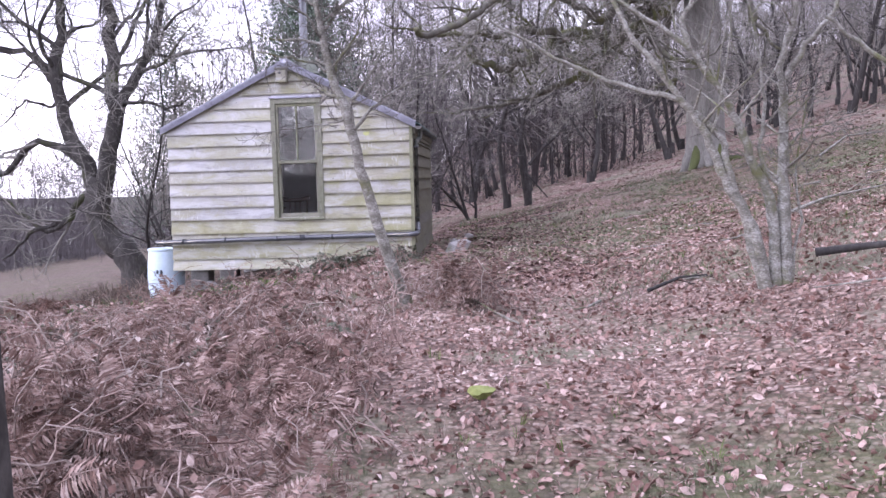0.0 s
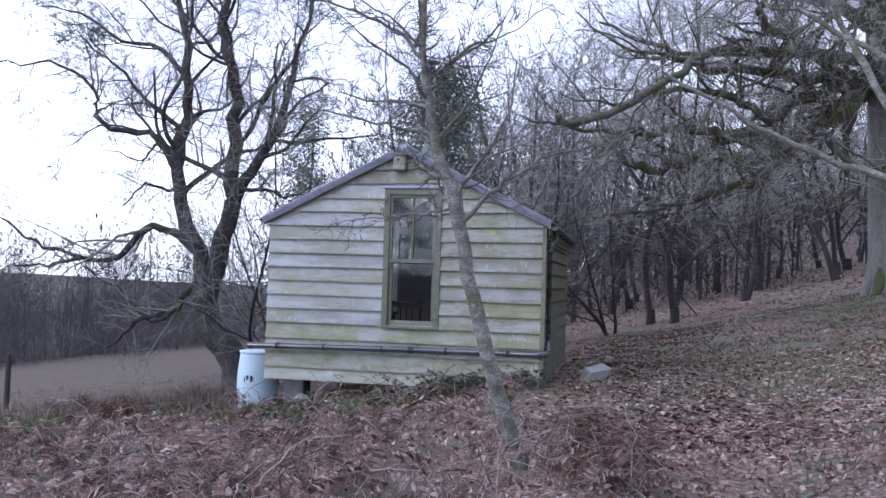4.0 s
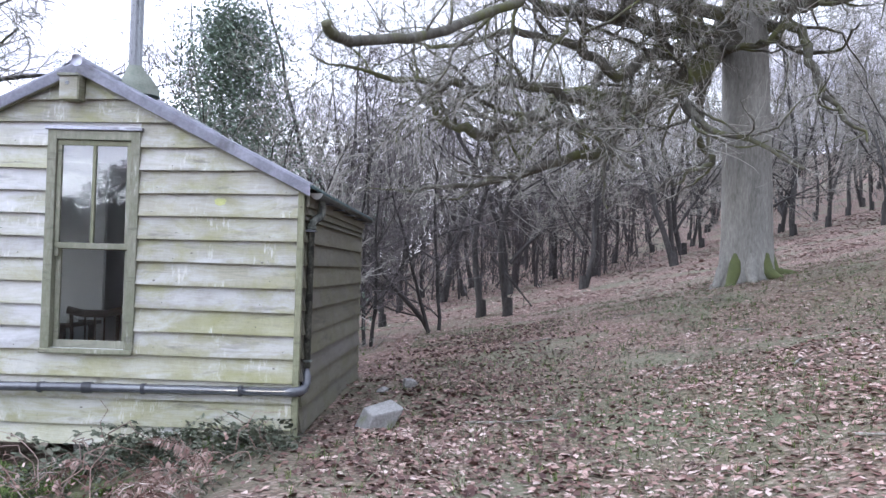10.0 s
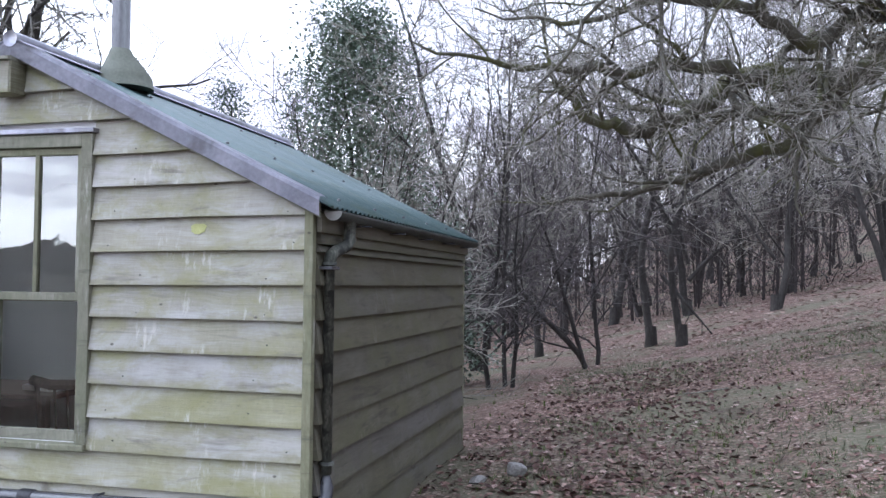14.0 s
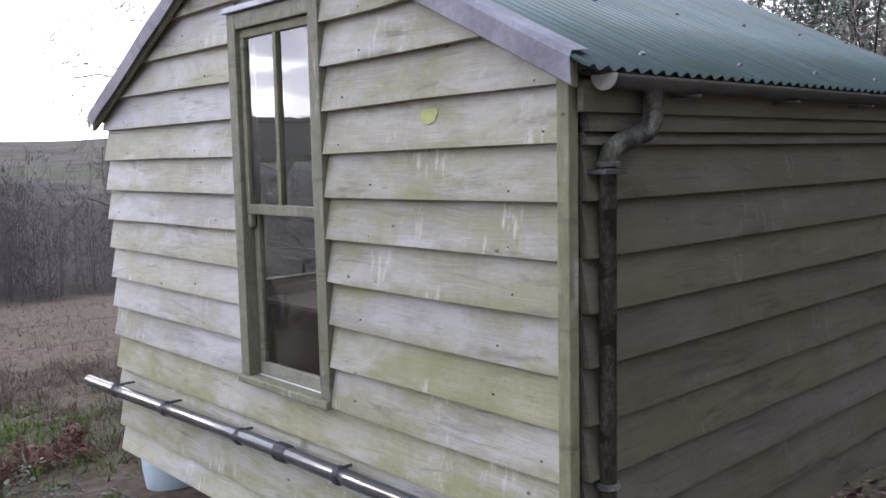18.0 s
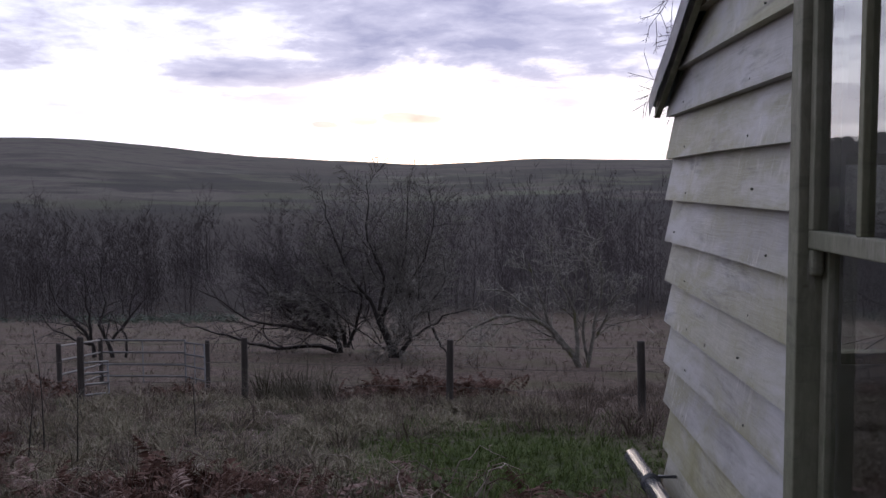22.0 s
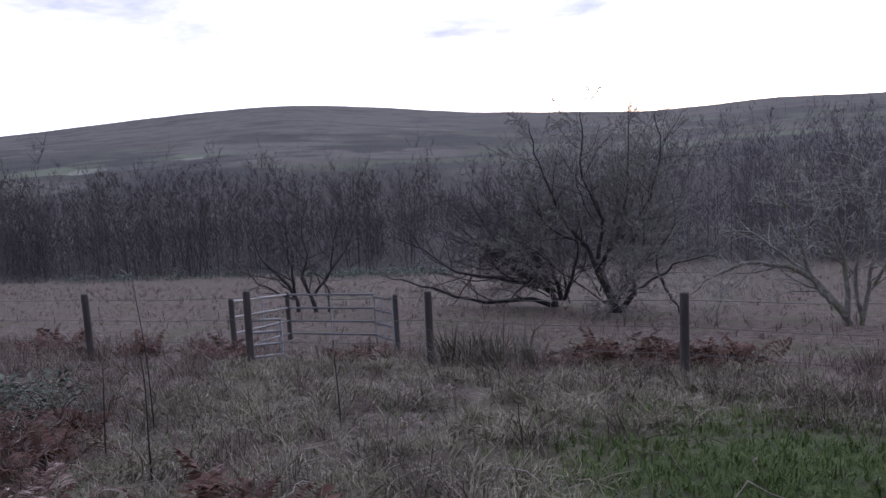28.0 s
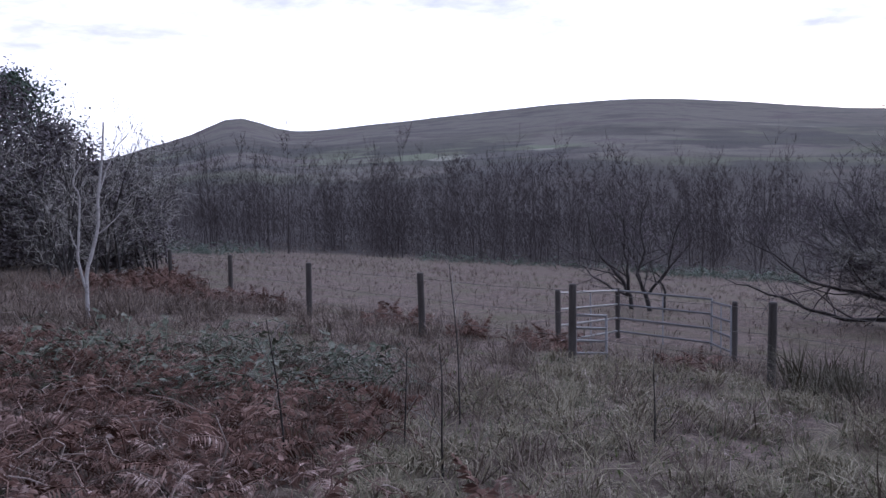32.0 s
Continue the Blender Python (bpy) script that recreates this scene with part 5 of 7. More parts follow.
    return bare_tree("leaning_tree", g, BARK_LICHEN, TWIG_NEAR, "slender grey-barked leaning tree, leafless, moss at its fork")


leaning_tree()


def forked_tree():
    """Gnarled dark tree behind the barrel, two tall stems and low crooked limbs."""
    g = Grower(23, (12, 9, 8, 7), (0.46, 0.50, 0.52, 0.5), (46, 48, 46, 44), (0.10, 0.18, 0.2, 0.22), (0.01, 0.03, 0.0, -0.03), (10, 6, 4, 3, 1), (0.4, 0.22, 0.25, 0.3, 0.3), 0.3, 1, 0.5, 0.2, 0.0038)
    base = (-7.42, 18.1, gz(-7.42, 18.1) - 0.2)
    q = curved([base, (-7.62, 18.12, 0.0), (-7.98, 18.15, 0.36), (-8.24, 18.2, 0.80), (-8.31, 18.25, 1.3), (-8.27, 18.3, 1.62)], 4, 0.02, 6)
    g.limbs.add(q, np.interp(np.linspace(0, 1, len(q)), [0, 0.15, 0.5, 0.8, 1.0], [0.38, 0.29, 0.24, 0.27, 0.25]), 14)

    def limb(r0, r1, lvl, *pts):
        p = curved([(a, 18.28 + 0.12 * math.sin(7 * a + 3 * c), c) for a, c in pts], 3, 0.03, int(r0 * 1000))
        g.branch(p, np.linspace(r0, r1, len(p)), lvl)

    limb(0.17, 0.02, 0, (-8.38, 1.5), (-8.72, 2.25), (-8.91, 3.0), (-9.02, 3.84), (-8.94, 4.68), (-8.9, 5.52), (-8.96, 6.37), (-9.25, 7.08), (-9.72, 7.97), (-9.9, 8.9))
    limb(0.19, 0.02, 0, (-8.16, 1.45), (-7.93, 2.65), (-7.81, 3.3), (-7.85, 4.63), (-7.89, 5.56), (-8.15, 6.16), (-8.2, 7.01), (-8.08, 8.02), (-7.9, 9.0))
    limb(0.13, 0.02, 0, (-7.89, 2.9), (-7.51, 3.63), (-7.08, 4.27), (-6.74, 5.17), (-6.45, 6.2), (-6.3, 7.2))
    limb(0.10, 0.014, 1, (-8.62, 2.05), (-9.05, 2.35), (-9.45, 2.51), (-9.9, 2.26), (-10.3, 1.85), (-11.18, 1.85), (-11.85, 2.03), (-12.62, 2.38), (-13.22, 2.74))
    limb(0.05, 0.012, 1, (-11.0, 1.83), (-11.5, 1.75), (-12.03, 1.69), (-12.6, 1.66))
    limb(0.095, 0.014, 1, (-8.27, 1.34), (-8.62, 1.34), (-8.88, 0.93), (-9.33, 0.64), (-9.87, 0.93), (-10.43, 1.34), (-11.09, 1.68))
    limb(0.07, 0.02, 1, (-8.95, 0.88), (-9.51, 0.68), (-9.96, 0.47), (-10.5, 0.05))
    limb(0.085, 0.010, 0, (-8.98, 3.6), (-9.15, 3.84), (-9.38, 4.18), (-9.75, 4.37), (-10.59, 4.48), (-10.97, 4.84), (-11.07, 5.28), (-11.65, 5.74), (-12.62, 5.83), (-13.41, 5.82))
    limb(0.06, 0.010, 0, (-8.97, 4.3), (-9.12, 4.51), (-9.76, 4.96), (-10.33, 5.59), (-10.8, 5.96), (-11.48, 6.51))
    limb(0.055, 0.010, 0, (-8.9, 5.5), (-9.6, 6.06), (-10.44, 6.28), (-11.2, 6.76), (-12.36, 7.01))
    limb(0.04, 0.010, 1, (-8.95, 3.3), (-9.3, 3.25), (-9.6, 3.35), (-9.95, 3.2), (-10.3, 2.8))
    limb(0.05, 0.010, 0, (-7.8, 3.2), (-7.2, 3.25), (-6.6, 3.15), (-6.2, 3.3))
    fine = Grower(24, (14, 9, 6), (0.22, 0.45, 0.5), (50, 45, 45), (0.05, 0.12, 0.16), (0.0, -0.05, -0.06), (5, 4, 3, 1), (0.4, 0.15, 0.12, 0.2), 0.3, 0, 0.5, 0.45, 0.0022)
    fine.limbs, fine.twigs = g.limbs, g.twigs
    fine.keep = lambda q: q[1] > 13.8
    for pts in (((-8.0, 18.2, 5.0), (-7.3, 16.8, 5.3), (-6.7, 15.4, 4.7), (-6.4, 14.6, 4.0), (-6.35, 14.1, 3.4)), ((-8.0, 18.2, 3.8), (-7.3, 16.6, 3.9), (-6.6, 15.2, 3.2), (-6.45, 14.5, 2.8), (-6.5, 13.95, 2.75)), ((-8.0, 18.2, 4.6), (-7.0, 16.6, 4.6), (-6.2, 15.4, 4.2), (-5.95, 14.8, 3.8), (-6.0, 14.3, 3.6))):
        q = curved(pts, 4, 0.02, 4)
        fine.branch(q, np.linspace(0.022, 0.004, len(q)), 0)
    return bare_tree("forked_tree", g, BARK_DARK, TWIG, "dark gnarled forked tree, leafless, beside the blue barrel")


forked_tree()


def hazel():
    """Stool of stout stems leaning apart, mossy at the foot."""
    g = Grower(37, (9, 7, 6), (0.34, 0.5, 0.5), (52, 45, 45), (0.045, 0.12, 0.18), (0.0, 0.02, 0.0), (10, 5, 3, 1), (0.35, 0.2, 0.2, 0.3), 0.3, 1, 0.42, 0.35, 0.0026)
    g.keep = lambda q: not (q[0] < 0.95 and q[2] < 2.6)
    for r0, r1, pts in ((0.062, 0.014, ((1.95, 0.55), (1.86, 0.98), (1.70, 1.30), (1.57, 1.57), (1.47, 1.81), (1.37, 1.94), (1.11, 2.32), (0.98, 2.48), (0.75, 2.9), (0.6, 3.4))),
                        (0.060, 0.014, ((2.02, 0.55), (1.98, 1.19), (1.86, 1.51), (1.73, 1.86), (1.58, 2.12), (1.34, 2.44), (0.96, 2.70), (0.55, 3.0))),
                        (0.034, 0.010, ((1.36, 2.42), (1.32, 2.62), (1.40, 2.77), (1.46, 3.2), (1.4, 3.8))),
                        (0.075, 0.036, ((2.09, 0.55), (2.08, 1.19), (2.09, 1.71), (2.08, 2.15))),
                        (0.040, 0.010, ((2.08, 2.10), (2.06, 2.28), (2.14, 2.59), (2.16, 2.74), (2.2, 3.3), (2.1, 4.0))),
                        (0.032, 0.010, ((2.09, 2.18), (2.22, 2.41), (2.37, 2.58), (2.44, 2.73), (2.6, 3.2))),
                        (0.050, 0.010, ((1.91, 0.6), (1.76, 1.2), (1.65, 1.52), (1.60, 1.73), (1.32, 2.02), (0.98, 2.13), (0.55, 2.30), (0.24, 2.46), (-0.1, 2.66))),
                        (0.030, 0.010, ((2.04, 0.6), (1.95, 1.3), (1.91, 1.67), (1.94, 1.9), (1.9, 2.4), (1.75, 3.0))),
                        (0.018, 0.006, ((2.12, 0.6), (2.2, 1.1), (2.18, 1.5), (2.25, 2.0)))):
        q = curved([(a, 7.1 + 0.05 * math.sin(5 * a + 2 * c), c) for a, c in pts], 4, 0.008, int(r0 * 1000))
        g.branch(q, np.linspace(r0 * 0.72, r1 * 0.8, len(q)) * (1 + 0.06 * np.sin(np.arange(len(q)) * 1.9)), 0)
    q = curved([(2.30, 6.9, 2.58), (2.52, 6.9, 2.40), (2.82, 6.9, 2.18), (3.3, 6.9, 1.9)], 4, 0.006, 3)
    g.branch(q, np.linspace(0.014, 0.026, len(q)), 1)
    return bare_tree("hazel_bush", g, BARK_LICHEN, TWIG_NEAR, "many-stemmed hazel bush, bare, mossy at its foot")


hazel()


def oak():
    """Tall oak with long mossy boughs sweeping low towards the hut."""
    g = Grower(51, (12, 8, 7, 6), (0.40, 0.50, 0.52, 0.55), (46, 46, 48, 50), (0.12, 0.20, 0.28, 0.3), (0.0, 0.03, 0.03, 0.01), (10, 7, 4, 3, 1), (0.35, 0.22, 0.18, 0.25, 0.4), 0.25, 2, 0.52, 0.08, 0.0034)
    x, y = 5.65, 24.3
    z = gz(x, y)
    trunk = Tubes()
    g.keep = lambda q: q[2] > 2.9 and not (q[0] < -0.6 and q[1] < 17.8 and q[2] < 4.6)
    zs = np.array([-0.3, 0.05, 0.35, 0.9, 2.0, 3.2, 4.6, 6.2, 8.0, 10.0, 12.0])
    trunk.add([(x - 0.012 * max(h_, 0) ** 1.5, y, z + h_) for h_ in zs], [0.66, 0.60, 0.54, 0.50, 0.485, 0.47, 0.45, 0.40, 0.30, 0.2, 0.06], 20)
    # root flares with moss
    roots = []
    for a, w in ((196, 0.9), (228, 1.1), (262, 1.0), (300, 1.15), (338, 1.3), (20, 1.2), (70, 1.0), (130, 1.0)):
        ca, sa = math.cos(radians(a)), math.sin(radians(a))
        root = Tubes()
        roots.append((root, a))
        f_ = 0.40 * w
        root.add([(x + 0.36 * ca, y + 0.36 * sa, z + 0.75), (x + 0.44 * ca, y + 0.44 * sa, z + 0.40), (x + 0.54 * ca, y + 0.54 * sa, z + 0.18), (x + (0.3 + f_) * ca, y + (0.3 + f_) * sa, gz(x + (0.3 + f_) * ca, y + (0.3 + f_) * sa) + 0.0), (x + (0.6 + f_) * ca, y + (0.6 + f_) * sa, gz(x + (0.6 + f_) * ca, y + (0.6 + f_) * sa) - 0.12)], [0.10, 0.13, 0.135, 0.09, 0.04], 10)

    def bough(r0, r1, *pts, lvl=0, seed=1):
        q = curved(pts, 4, 0.05, seed)
        f = np.linspace(0, 1, len(q))
        g.branch(q, (r0 + (r1 - r0) * f ** 1.25) * (1 + 0.08 * np.sin(f * 37 + seed)), lvl)

    bough(0.15, 0.065, (5.2, 24, 6.9), (3.2, 22.3, 6.75), (1.32, 20.5, 6.29), (0.36, 18.5, 5.32))
    stub = curved([(0.36, 18.5, 5.32), (-0.28, 16.8, 4.56), (-0.65, 15.6, 4.12), (-0.97, 14.6, 3.82), (-1.15, 14.05, 3.72), (-1.2, 13.9, 3.80)], 4, 0.012, 3)
    g.limbs.add(stub, np.linspace(0.065, 0.045, len(stub)), 10, True)
    for k, ln in ((9, 0.9), (12, 0.7), (4, 1.3), (6, 1.0)):
        g.grow(stub[k], (0.5, -0.5, 0.8), ln, 0.02, 2)
    bough(0.25, 0.02, (5.2, 24.1, 6.5), (4.84, 24, 6.24), (4.21, 23.6, 5.53), (3.05, 23, 4.91), (2.18, 22.8, 5.01), (1.33, 22.6, 4.68), (0.4, 22.4, 4.2), (-0.34, 22.3, 4.38), (-0.81, 22.2, 4.83), (-1.09, 22, 5.35), seed=2)
    bough(0.13, 0.015, (3.58, 23.3, 5.12), (3.07, 23.1, 4.69), (2.32, 23, 3.99), (1.27, 22.9, 3.63), (0.42, 22.9, 3.38), (-0.64, 22.9, 3.24), (-1.21, 22.8, 3.29), seed=3)
    bough(0.12, 0.012, (3.05, 23, 4.96), (1.95, 22.4, 4.88), (0.83, 21.8, 5.03), (-0.3, 21.2, 4.85), (-1.43, 20.5, 4.82), (-2.46, 19.8, 4.97), seed=4)
    bough(0.17, 0.02, (5.25, 24.1, 6.75), (4.84, 24, 6.64), (3.6, 23, 6.41), (2.33, 22, 6.3), (1.2, 21, 6.17), (0.11, 20, 6.37), (-0.9, 19.2, 6.6), seed=5)
    bough(0.15, 0.012, (5.2, 24.1, 6.5), (4.74, 24, 6.44), (3.51, 23, 5.88), (2.61, 22, 5.25), (1.76, 21.5, 5.57), (0.7, 21, 5.7), (-0.28, 20.5, 5.31), (-1.7, 20, 5.42), seed=6)
    bough(0.11, 0.012, (5.2, 24.3, 6.3), (4.8, 24.2, 5.98), (4.56, 24, 5.22), (4.66, 24, 4.4), (4.9, 23.9, 3.97), (4.47, 23.6, 3.85), (3.99, 23.4, 3.57), (3.53, 23.2, 3.29), lvl=1, seed=7)
    bough(0.14, 0.02, (5.6, 24.2, 6.7), (5.95, 24.1, 6.8), (6.36, 23.6, 6.54), (6.36, 23, 5.58), (6.68, 22.5, 4.86), (6.97, 22, 4.18), lvl=1, seed=8)
    bough(0.16, 0.02, (5.6, 24.1, 7.2), (6.6, 23.2, 7.0), (7.6, 22.4, 7.2), (8.8, 21.6, 6.6), (10.4, 20.8, 6.9), seed=9)
    bough(0.16, 0.02, (5.4, 24.1, 7.6), (3.8, 23.2, 8.2), (2.4, 22.2, 8.3), (0.8, 21.6, 8.9), (-0.8, 21.0, 8.8), seed=10)
    bough(0.16, 0.02, (5.5, 24.0, 7.8), (4.8, 22.4, 8.0), (3.7, 20.7, 7.7), (2.5, 18.9, 7.9), (1.1, 17.1, 7.5), seed=11)
    bough(0.15, 0.02, (5.6, 24.0, 8.4), (5.8, 22.6, 9.1), (5.5, 21, 9.4), (5.1, 19.2, 9.8), seed=12)
    bough(0.15, 0.02, (5.8, 24.4, 7.4), (7.0, 24.7, 8.0), (8.5, 24.9, 8.2), (10.2, 25, 8.8), seed=13)
    bough(0.12, 0.015, (4.2, 23.2, 6.5), (3.0, 21.6, 6.9), (2.2, 20.0, 6.6), (1.9, 18.4, 6.9), (1.2, 16.8, 6.4), seed=14)
    t = bare_tree("oak_tree", g, BARK_MOSS, TWIG_PALE, "tall grey-trunked oak with long mossy boughs, leafless")
    hang("bole", trunk.mesh("bole"), BARK_OAK, t, "smooth grey ridged trunk")
    for root, a in roots:
        mossy = a > 290 or a < 60 or a == 228
        hang("root", root.mesh("root"), ROOT_MOSS if mossy else BARK_OAK, t, "spreading root covered in green moss" if mossy else "grey spreading root")
    return t


oak()

# small woodland trees in rows behind the hut
WOOD_TYPES = []
for k in range(7):
    g = Grower(100 + k, (14, 8, 8), (0.48, 0.5, 0.6), (55, 46, 45), (0.09, 0.13, 0.19), (0.01, 0.04, 0.02), (8, 4, 3, 1), (0.55, 0.45, 0.7, 0.8), 0.10, 1, 0.40, 0.16, 0.0055)
    rg = np.random.default_rng(900 + k)
    g.limbs.add([(0, 0, -0.3), (0.01, 0, 0.05), (0.02, 0.01, 0.35)], [0.15, 0.12, 0.09], 9)
    g.grow((0, 0, -0.2), (rg.normal() * 0.12, rg.normal() * 0.12, 1), rg.uniform(6.5, 8.5), rg.uniform(0.075, 0.10))
    for _ in range(k % 3):
        g.grow((0, 0, rg.uniform(0.6, 1.5)), (rg.normal() * 0.6, rg.normal() * 0.6, 0.9), rg.uniform(2.5, 4.5), rg.uniform(0.04, 0.06))
    WOOD_TYPES.append(bare_tree("woodland_tree", g, BARK_WOOD, TWIG, "small dark bare woodland tree on the leafy slope", (0, 0, 0), "tree", "trees of the wood"))
WOOD_AT = [(0.44, 30.5), (3.77, 35.0), (-2.4, 32.0), (-2.5, 40.0), (-2.3, 51.9), (-1.7, 61.6), (-0.1, 47.5), (2.65, 55.5), (5.2, 84.0), (4.1, 47.5), (5.3, 43.0), (7.9, 54.0),
           (11.3, 60.7), (7.6, 38.9), (12.9, 57.4), (21.0, 82.8), (22.7, 70.7), (14.3, 45.5), (19.9, 65.4), (16.9, 48.2), (21.5, 52.5), (1.1, 29.2), (-3.6, 30.0)]
rw = random.Random(77)
tries = 0
while len(WOOD_AT) < 150 and tries < 6000:
    tries += 1
    x, y = rw.uniform(-26, 52), rw.uniform(30, 78)
    if x < -6 and y < 44 or x < -14 or (x > 6 and y < 40 and x < 14):
        continue
    if x > 14 and y < 30 + 0.0 * x:
        continue
    if min((x - a) ** 2 + (y - b) ** 2 for a, b in WOOD_AT) > (3.2 if y < 60 else 2.6) ** 2:
        WOOD_AT.append((x, y))
for i in range(26):
    x, y = rw.uniform(15, 48), rw.uniform(6, 32)
    if x - 14 > (y - 6) * 0.05 and min((x - a) ** 2 + (y - b) ** 2 for a, b in WOOD_AT) > 9 and x > 17:
        WOOD_AT.append((x, y))
for i, (x, y) in enumerate(WOOD_AT):
    src = WOOD_TYPES[i % 7]
    s = rw.uniform(0.9, 1.3) if y < 33 else rw.uniform(1.0, 1.45)
    m = Matrix.Translation((x, y, gz(x, y))) @ Matrix.Rotation(rw.uniform(0, 6.28), 4, "Z") @ Matrix.Diagonal((s, s, s * rw.uniform(0.9, 1.15), 1))
    if i < 7:
        src.matrix_basis = m
    else:
        copy_thing(src, m)

# ---- fence, pen, field trees, far woods ----
POSTS = [(-20.5, -14.5), (-19.2, -9.4), (-18.4, -5.6), (-16.9, -1.0), (-16.3, 2.6), (-16.25, 5.65), (-16.7, 8.5), (-15.6, 12.3), (-13.8, 15.2), (-13.2, 19.0)]
fence = thing("wire_fence", "field fence of dark round posts with wire strands", "fence", (-16.3, 5.65, gz(-16.3, 5.65)))
fo = np.array(fence.location)
rp = random.Random(3)
tops = []
for x, y in POSTS:
    z = gz(x, y)
    lx, ly = rp.uniform(-0.03, 0.03), rp.uniform(-0.03, 0.03)
    hh = rp.uniform(1.08, 1.2)
    bm = pipe_bm([np.array((x, y, z - 0.2)) - fo, np.array((x + lx * 0.5, y + ly * 0.5, z + hh * 0.5)) - fo, np.array((x + lx, y + ly, z + hh - 0.02)) - fo, np.array((x + lx, y + ly, z + hh)) - fo], 0.06, 10, [0.062, 0.060, 0.058, 0.048])
    part("post", bm, POST, fence, "", True)
    tops.append(np.array((x + lx, y + ly, z + hh)) - fo)
for drop in (0.10, 0.45, 0.8):
    for a, b in zip(tops, tops[1:]):
        a1, b1 = a - np.array((0, 0, drop)), b - np.array((0, 0, drop))
        part("wire", pipe_bm([a1, (a1 + b1) / 2 - np.array((0, 0, 0.03)), b1], 0.0045, 5), WIRE, fence)


def hurdle(a, b, tall):
    """Galvanised sheep hurdle between two points on the ground."""
    za, zb = gz(*a), gz(*b)
    h = thing("metal_hurdle", "galvanised tubular steel livestock hurdle", "hurdle", (*a, za), "hurdles of the pen")
    d = Vector((b[0] - a[0], b[1] - a[1], zb - za))
    for z in (0.15 * tall, 0.42 * tall, 0.70 * tall, 0.98 * tall):
        part("rail", pipe_bm([(0, 0, z), tuple(d + Vector((0, 0, z)))], 0.021, 8), GALV, h, "", True)
    for f in (0.0, 0.5, 1.0) if tall > 0.8 else (0.0, 1.0):
        q = d * f
        part("upright", pipe_bm([(q.x, q.y, q.z - 0.05), (q.x, q.y, q.z + tall)], 0.02 if f != 0.5 else 0.014, 8), GALV, h, "", True)


P1, P2, P3, P4, PF, PG = (-17.3, 4.75), (-20.6, 4.1), (-20.5, 6.1), (-19.4, 6.9), (-16.95, 5.85), (-16.40, 5.62)
for a, b, tall in ((P1, P2, 1.0), (P2, P3, 1.0), (P3, P4, 0.95), (PG, PF, 0.72)):
    hurdle(a, b, tall)
for x, y in (P1, P2, (-19.3, 7.0)):
    pp = thing("pen_post", "dark wooden corner post of the livestock pen", "post", (x, y, gz(x, y)), "pen posts")
    part("shaft", pipe_bm([(0, 0, -0.2), (0, 0, 0.98), (0, 0, 1.03)], 0.05, 9, [0.05, 0.048, 0.04]), POST, pp, "", True)


def shaped_tree(seed, x, y, label, bark, twig, limbs, kids, brush=0, lean=0.0, least=0.006, thick=1.0):
    """Field tree whose main limbs follow given lines: (radius at start, at end, level, points across and up)."""
    g = Grower(seed, kids, (0.42, 0.46, 0.5), (48, 46, 46), (0.10, 0.15, 0.2), (0.02, 0.03, 0.02), (9, 5, 3, 1), (0.4, 0.28, 0.35, 0.5), 0.18, 1, 0.5, 0.18, least)
    for n, (r0, r1, lvl, pts) in enumerate(limbs):
        q = curved([(0.25 * math.sin(2.3 * n) * min(1.0, c * 0.4) + 0.08 * math.sin(3 * a + n), a + 0.07 * math.sin(3.1 * c + 2 * n), c) for a, c in pts], 3, 0.02, seed + n)
        if lvl > 1:
            g.limbs.add(q, np.linspace(r0 * thick, r1 * thick, len(q)), 9, True)
        else:
            g.branch(q, np.linspace(r0 * 0.8 * thick, r1 * 0.7 * thick, len(q)), lvl)
    for n in range(brush):
        g.grow((0, g.rng.uniform(-0.4, 0.3), g.rng.uniform(0.1, 0.6)), (g.rng.normal() * 0.5, g.rng.normal() * 0.5 + lean, g.rng.uniform(0.4, 1.0)), g.rng.uniform(2.6, 4.2), 0.02, 0)
    return bare_tree("field_tree", g, bark, twig, label, (x, y, gz(x, y)))


shaped_tree(201, -27.9, 10.05, "crooked many-limbed bare tree in the rough pasture", BARK_WOOD, TWIG,
            ((0.20, 0.15, 2, ((0.05, -0.3), (-0.05, 0.3), (-0.25, 0.75), (-0.36, 1.33))),
             (0.12, 0.02, 0, ((-0.34, 1.25), (-0.7, 1.8), (-1.2, 2.6), (-1.6, 3.5), (-1.9, 4.4), (-2.0, 5.2))),
             (0.11, 0.02, 0, ((-0.34, 1.28), (0.0, 1.75), (0.3, 2.3), (0.4, 3.2), (0.55, 4.1), (0.5, 5.5))),
             (0.10, 0.02, 0, ((-0.28, 1.5), (-0.25, 2.6), (-0.6, 3.7), (-0.7, 4.8), (-0.6, 5.5))),
             (0.08, 0.02, 0, ((0.0, 1.8), (0.7, 2.5), (1.2, 3.4), (1.4, 4.4), (1.3, 5.2))),
             (0.07, 0.02, 0, ((-0.7, 1.8), (-1.5, 2.3), (-2.2, 3.0), (-2.5, 3.9))),
             (0.13, 0.07, 2, ((0.2, -0.3), (0.35, 0.3), (0.55, 0.6), (0.5, 1.0))),
             (0.06, 0.015, 0, ((0.5, 0.95), (0.4, 1.3), (0.55, 1.9), (0.6, 2.8), (0.9, 3.8))),
             (0.08, 0.012, 1, ((0.5, 0.6), (1.0, 0.8), (1.4, 1.1), (1.7, 1.35), (2.4, 1.5), (3.0, 1.4))),
             (0.06, 0.02, 2, ((1.25, 0.95), (1.45, 0.5), (1.75, 0.15), (1.85, -0.1))),
             (0.05, 0.015, 1, ((1.3, 1.0), (1.2, 1.6), (1.6, 2.3), (1.7, 3.2)))), (17, 12, 12), 10, 0.1, 0.005, 0.7)
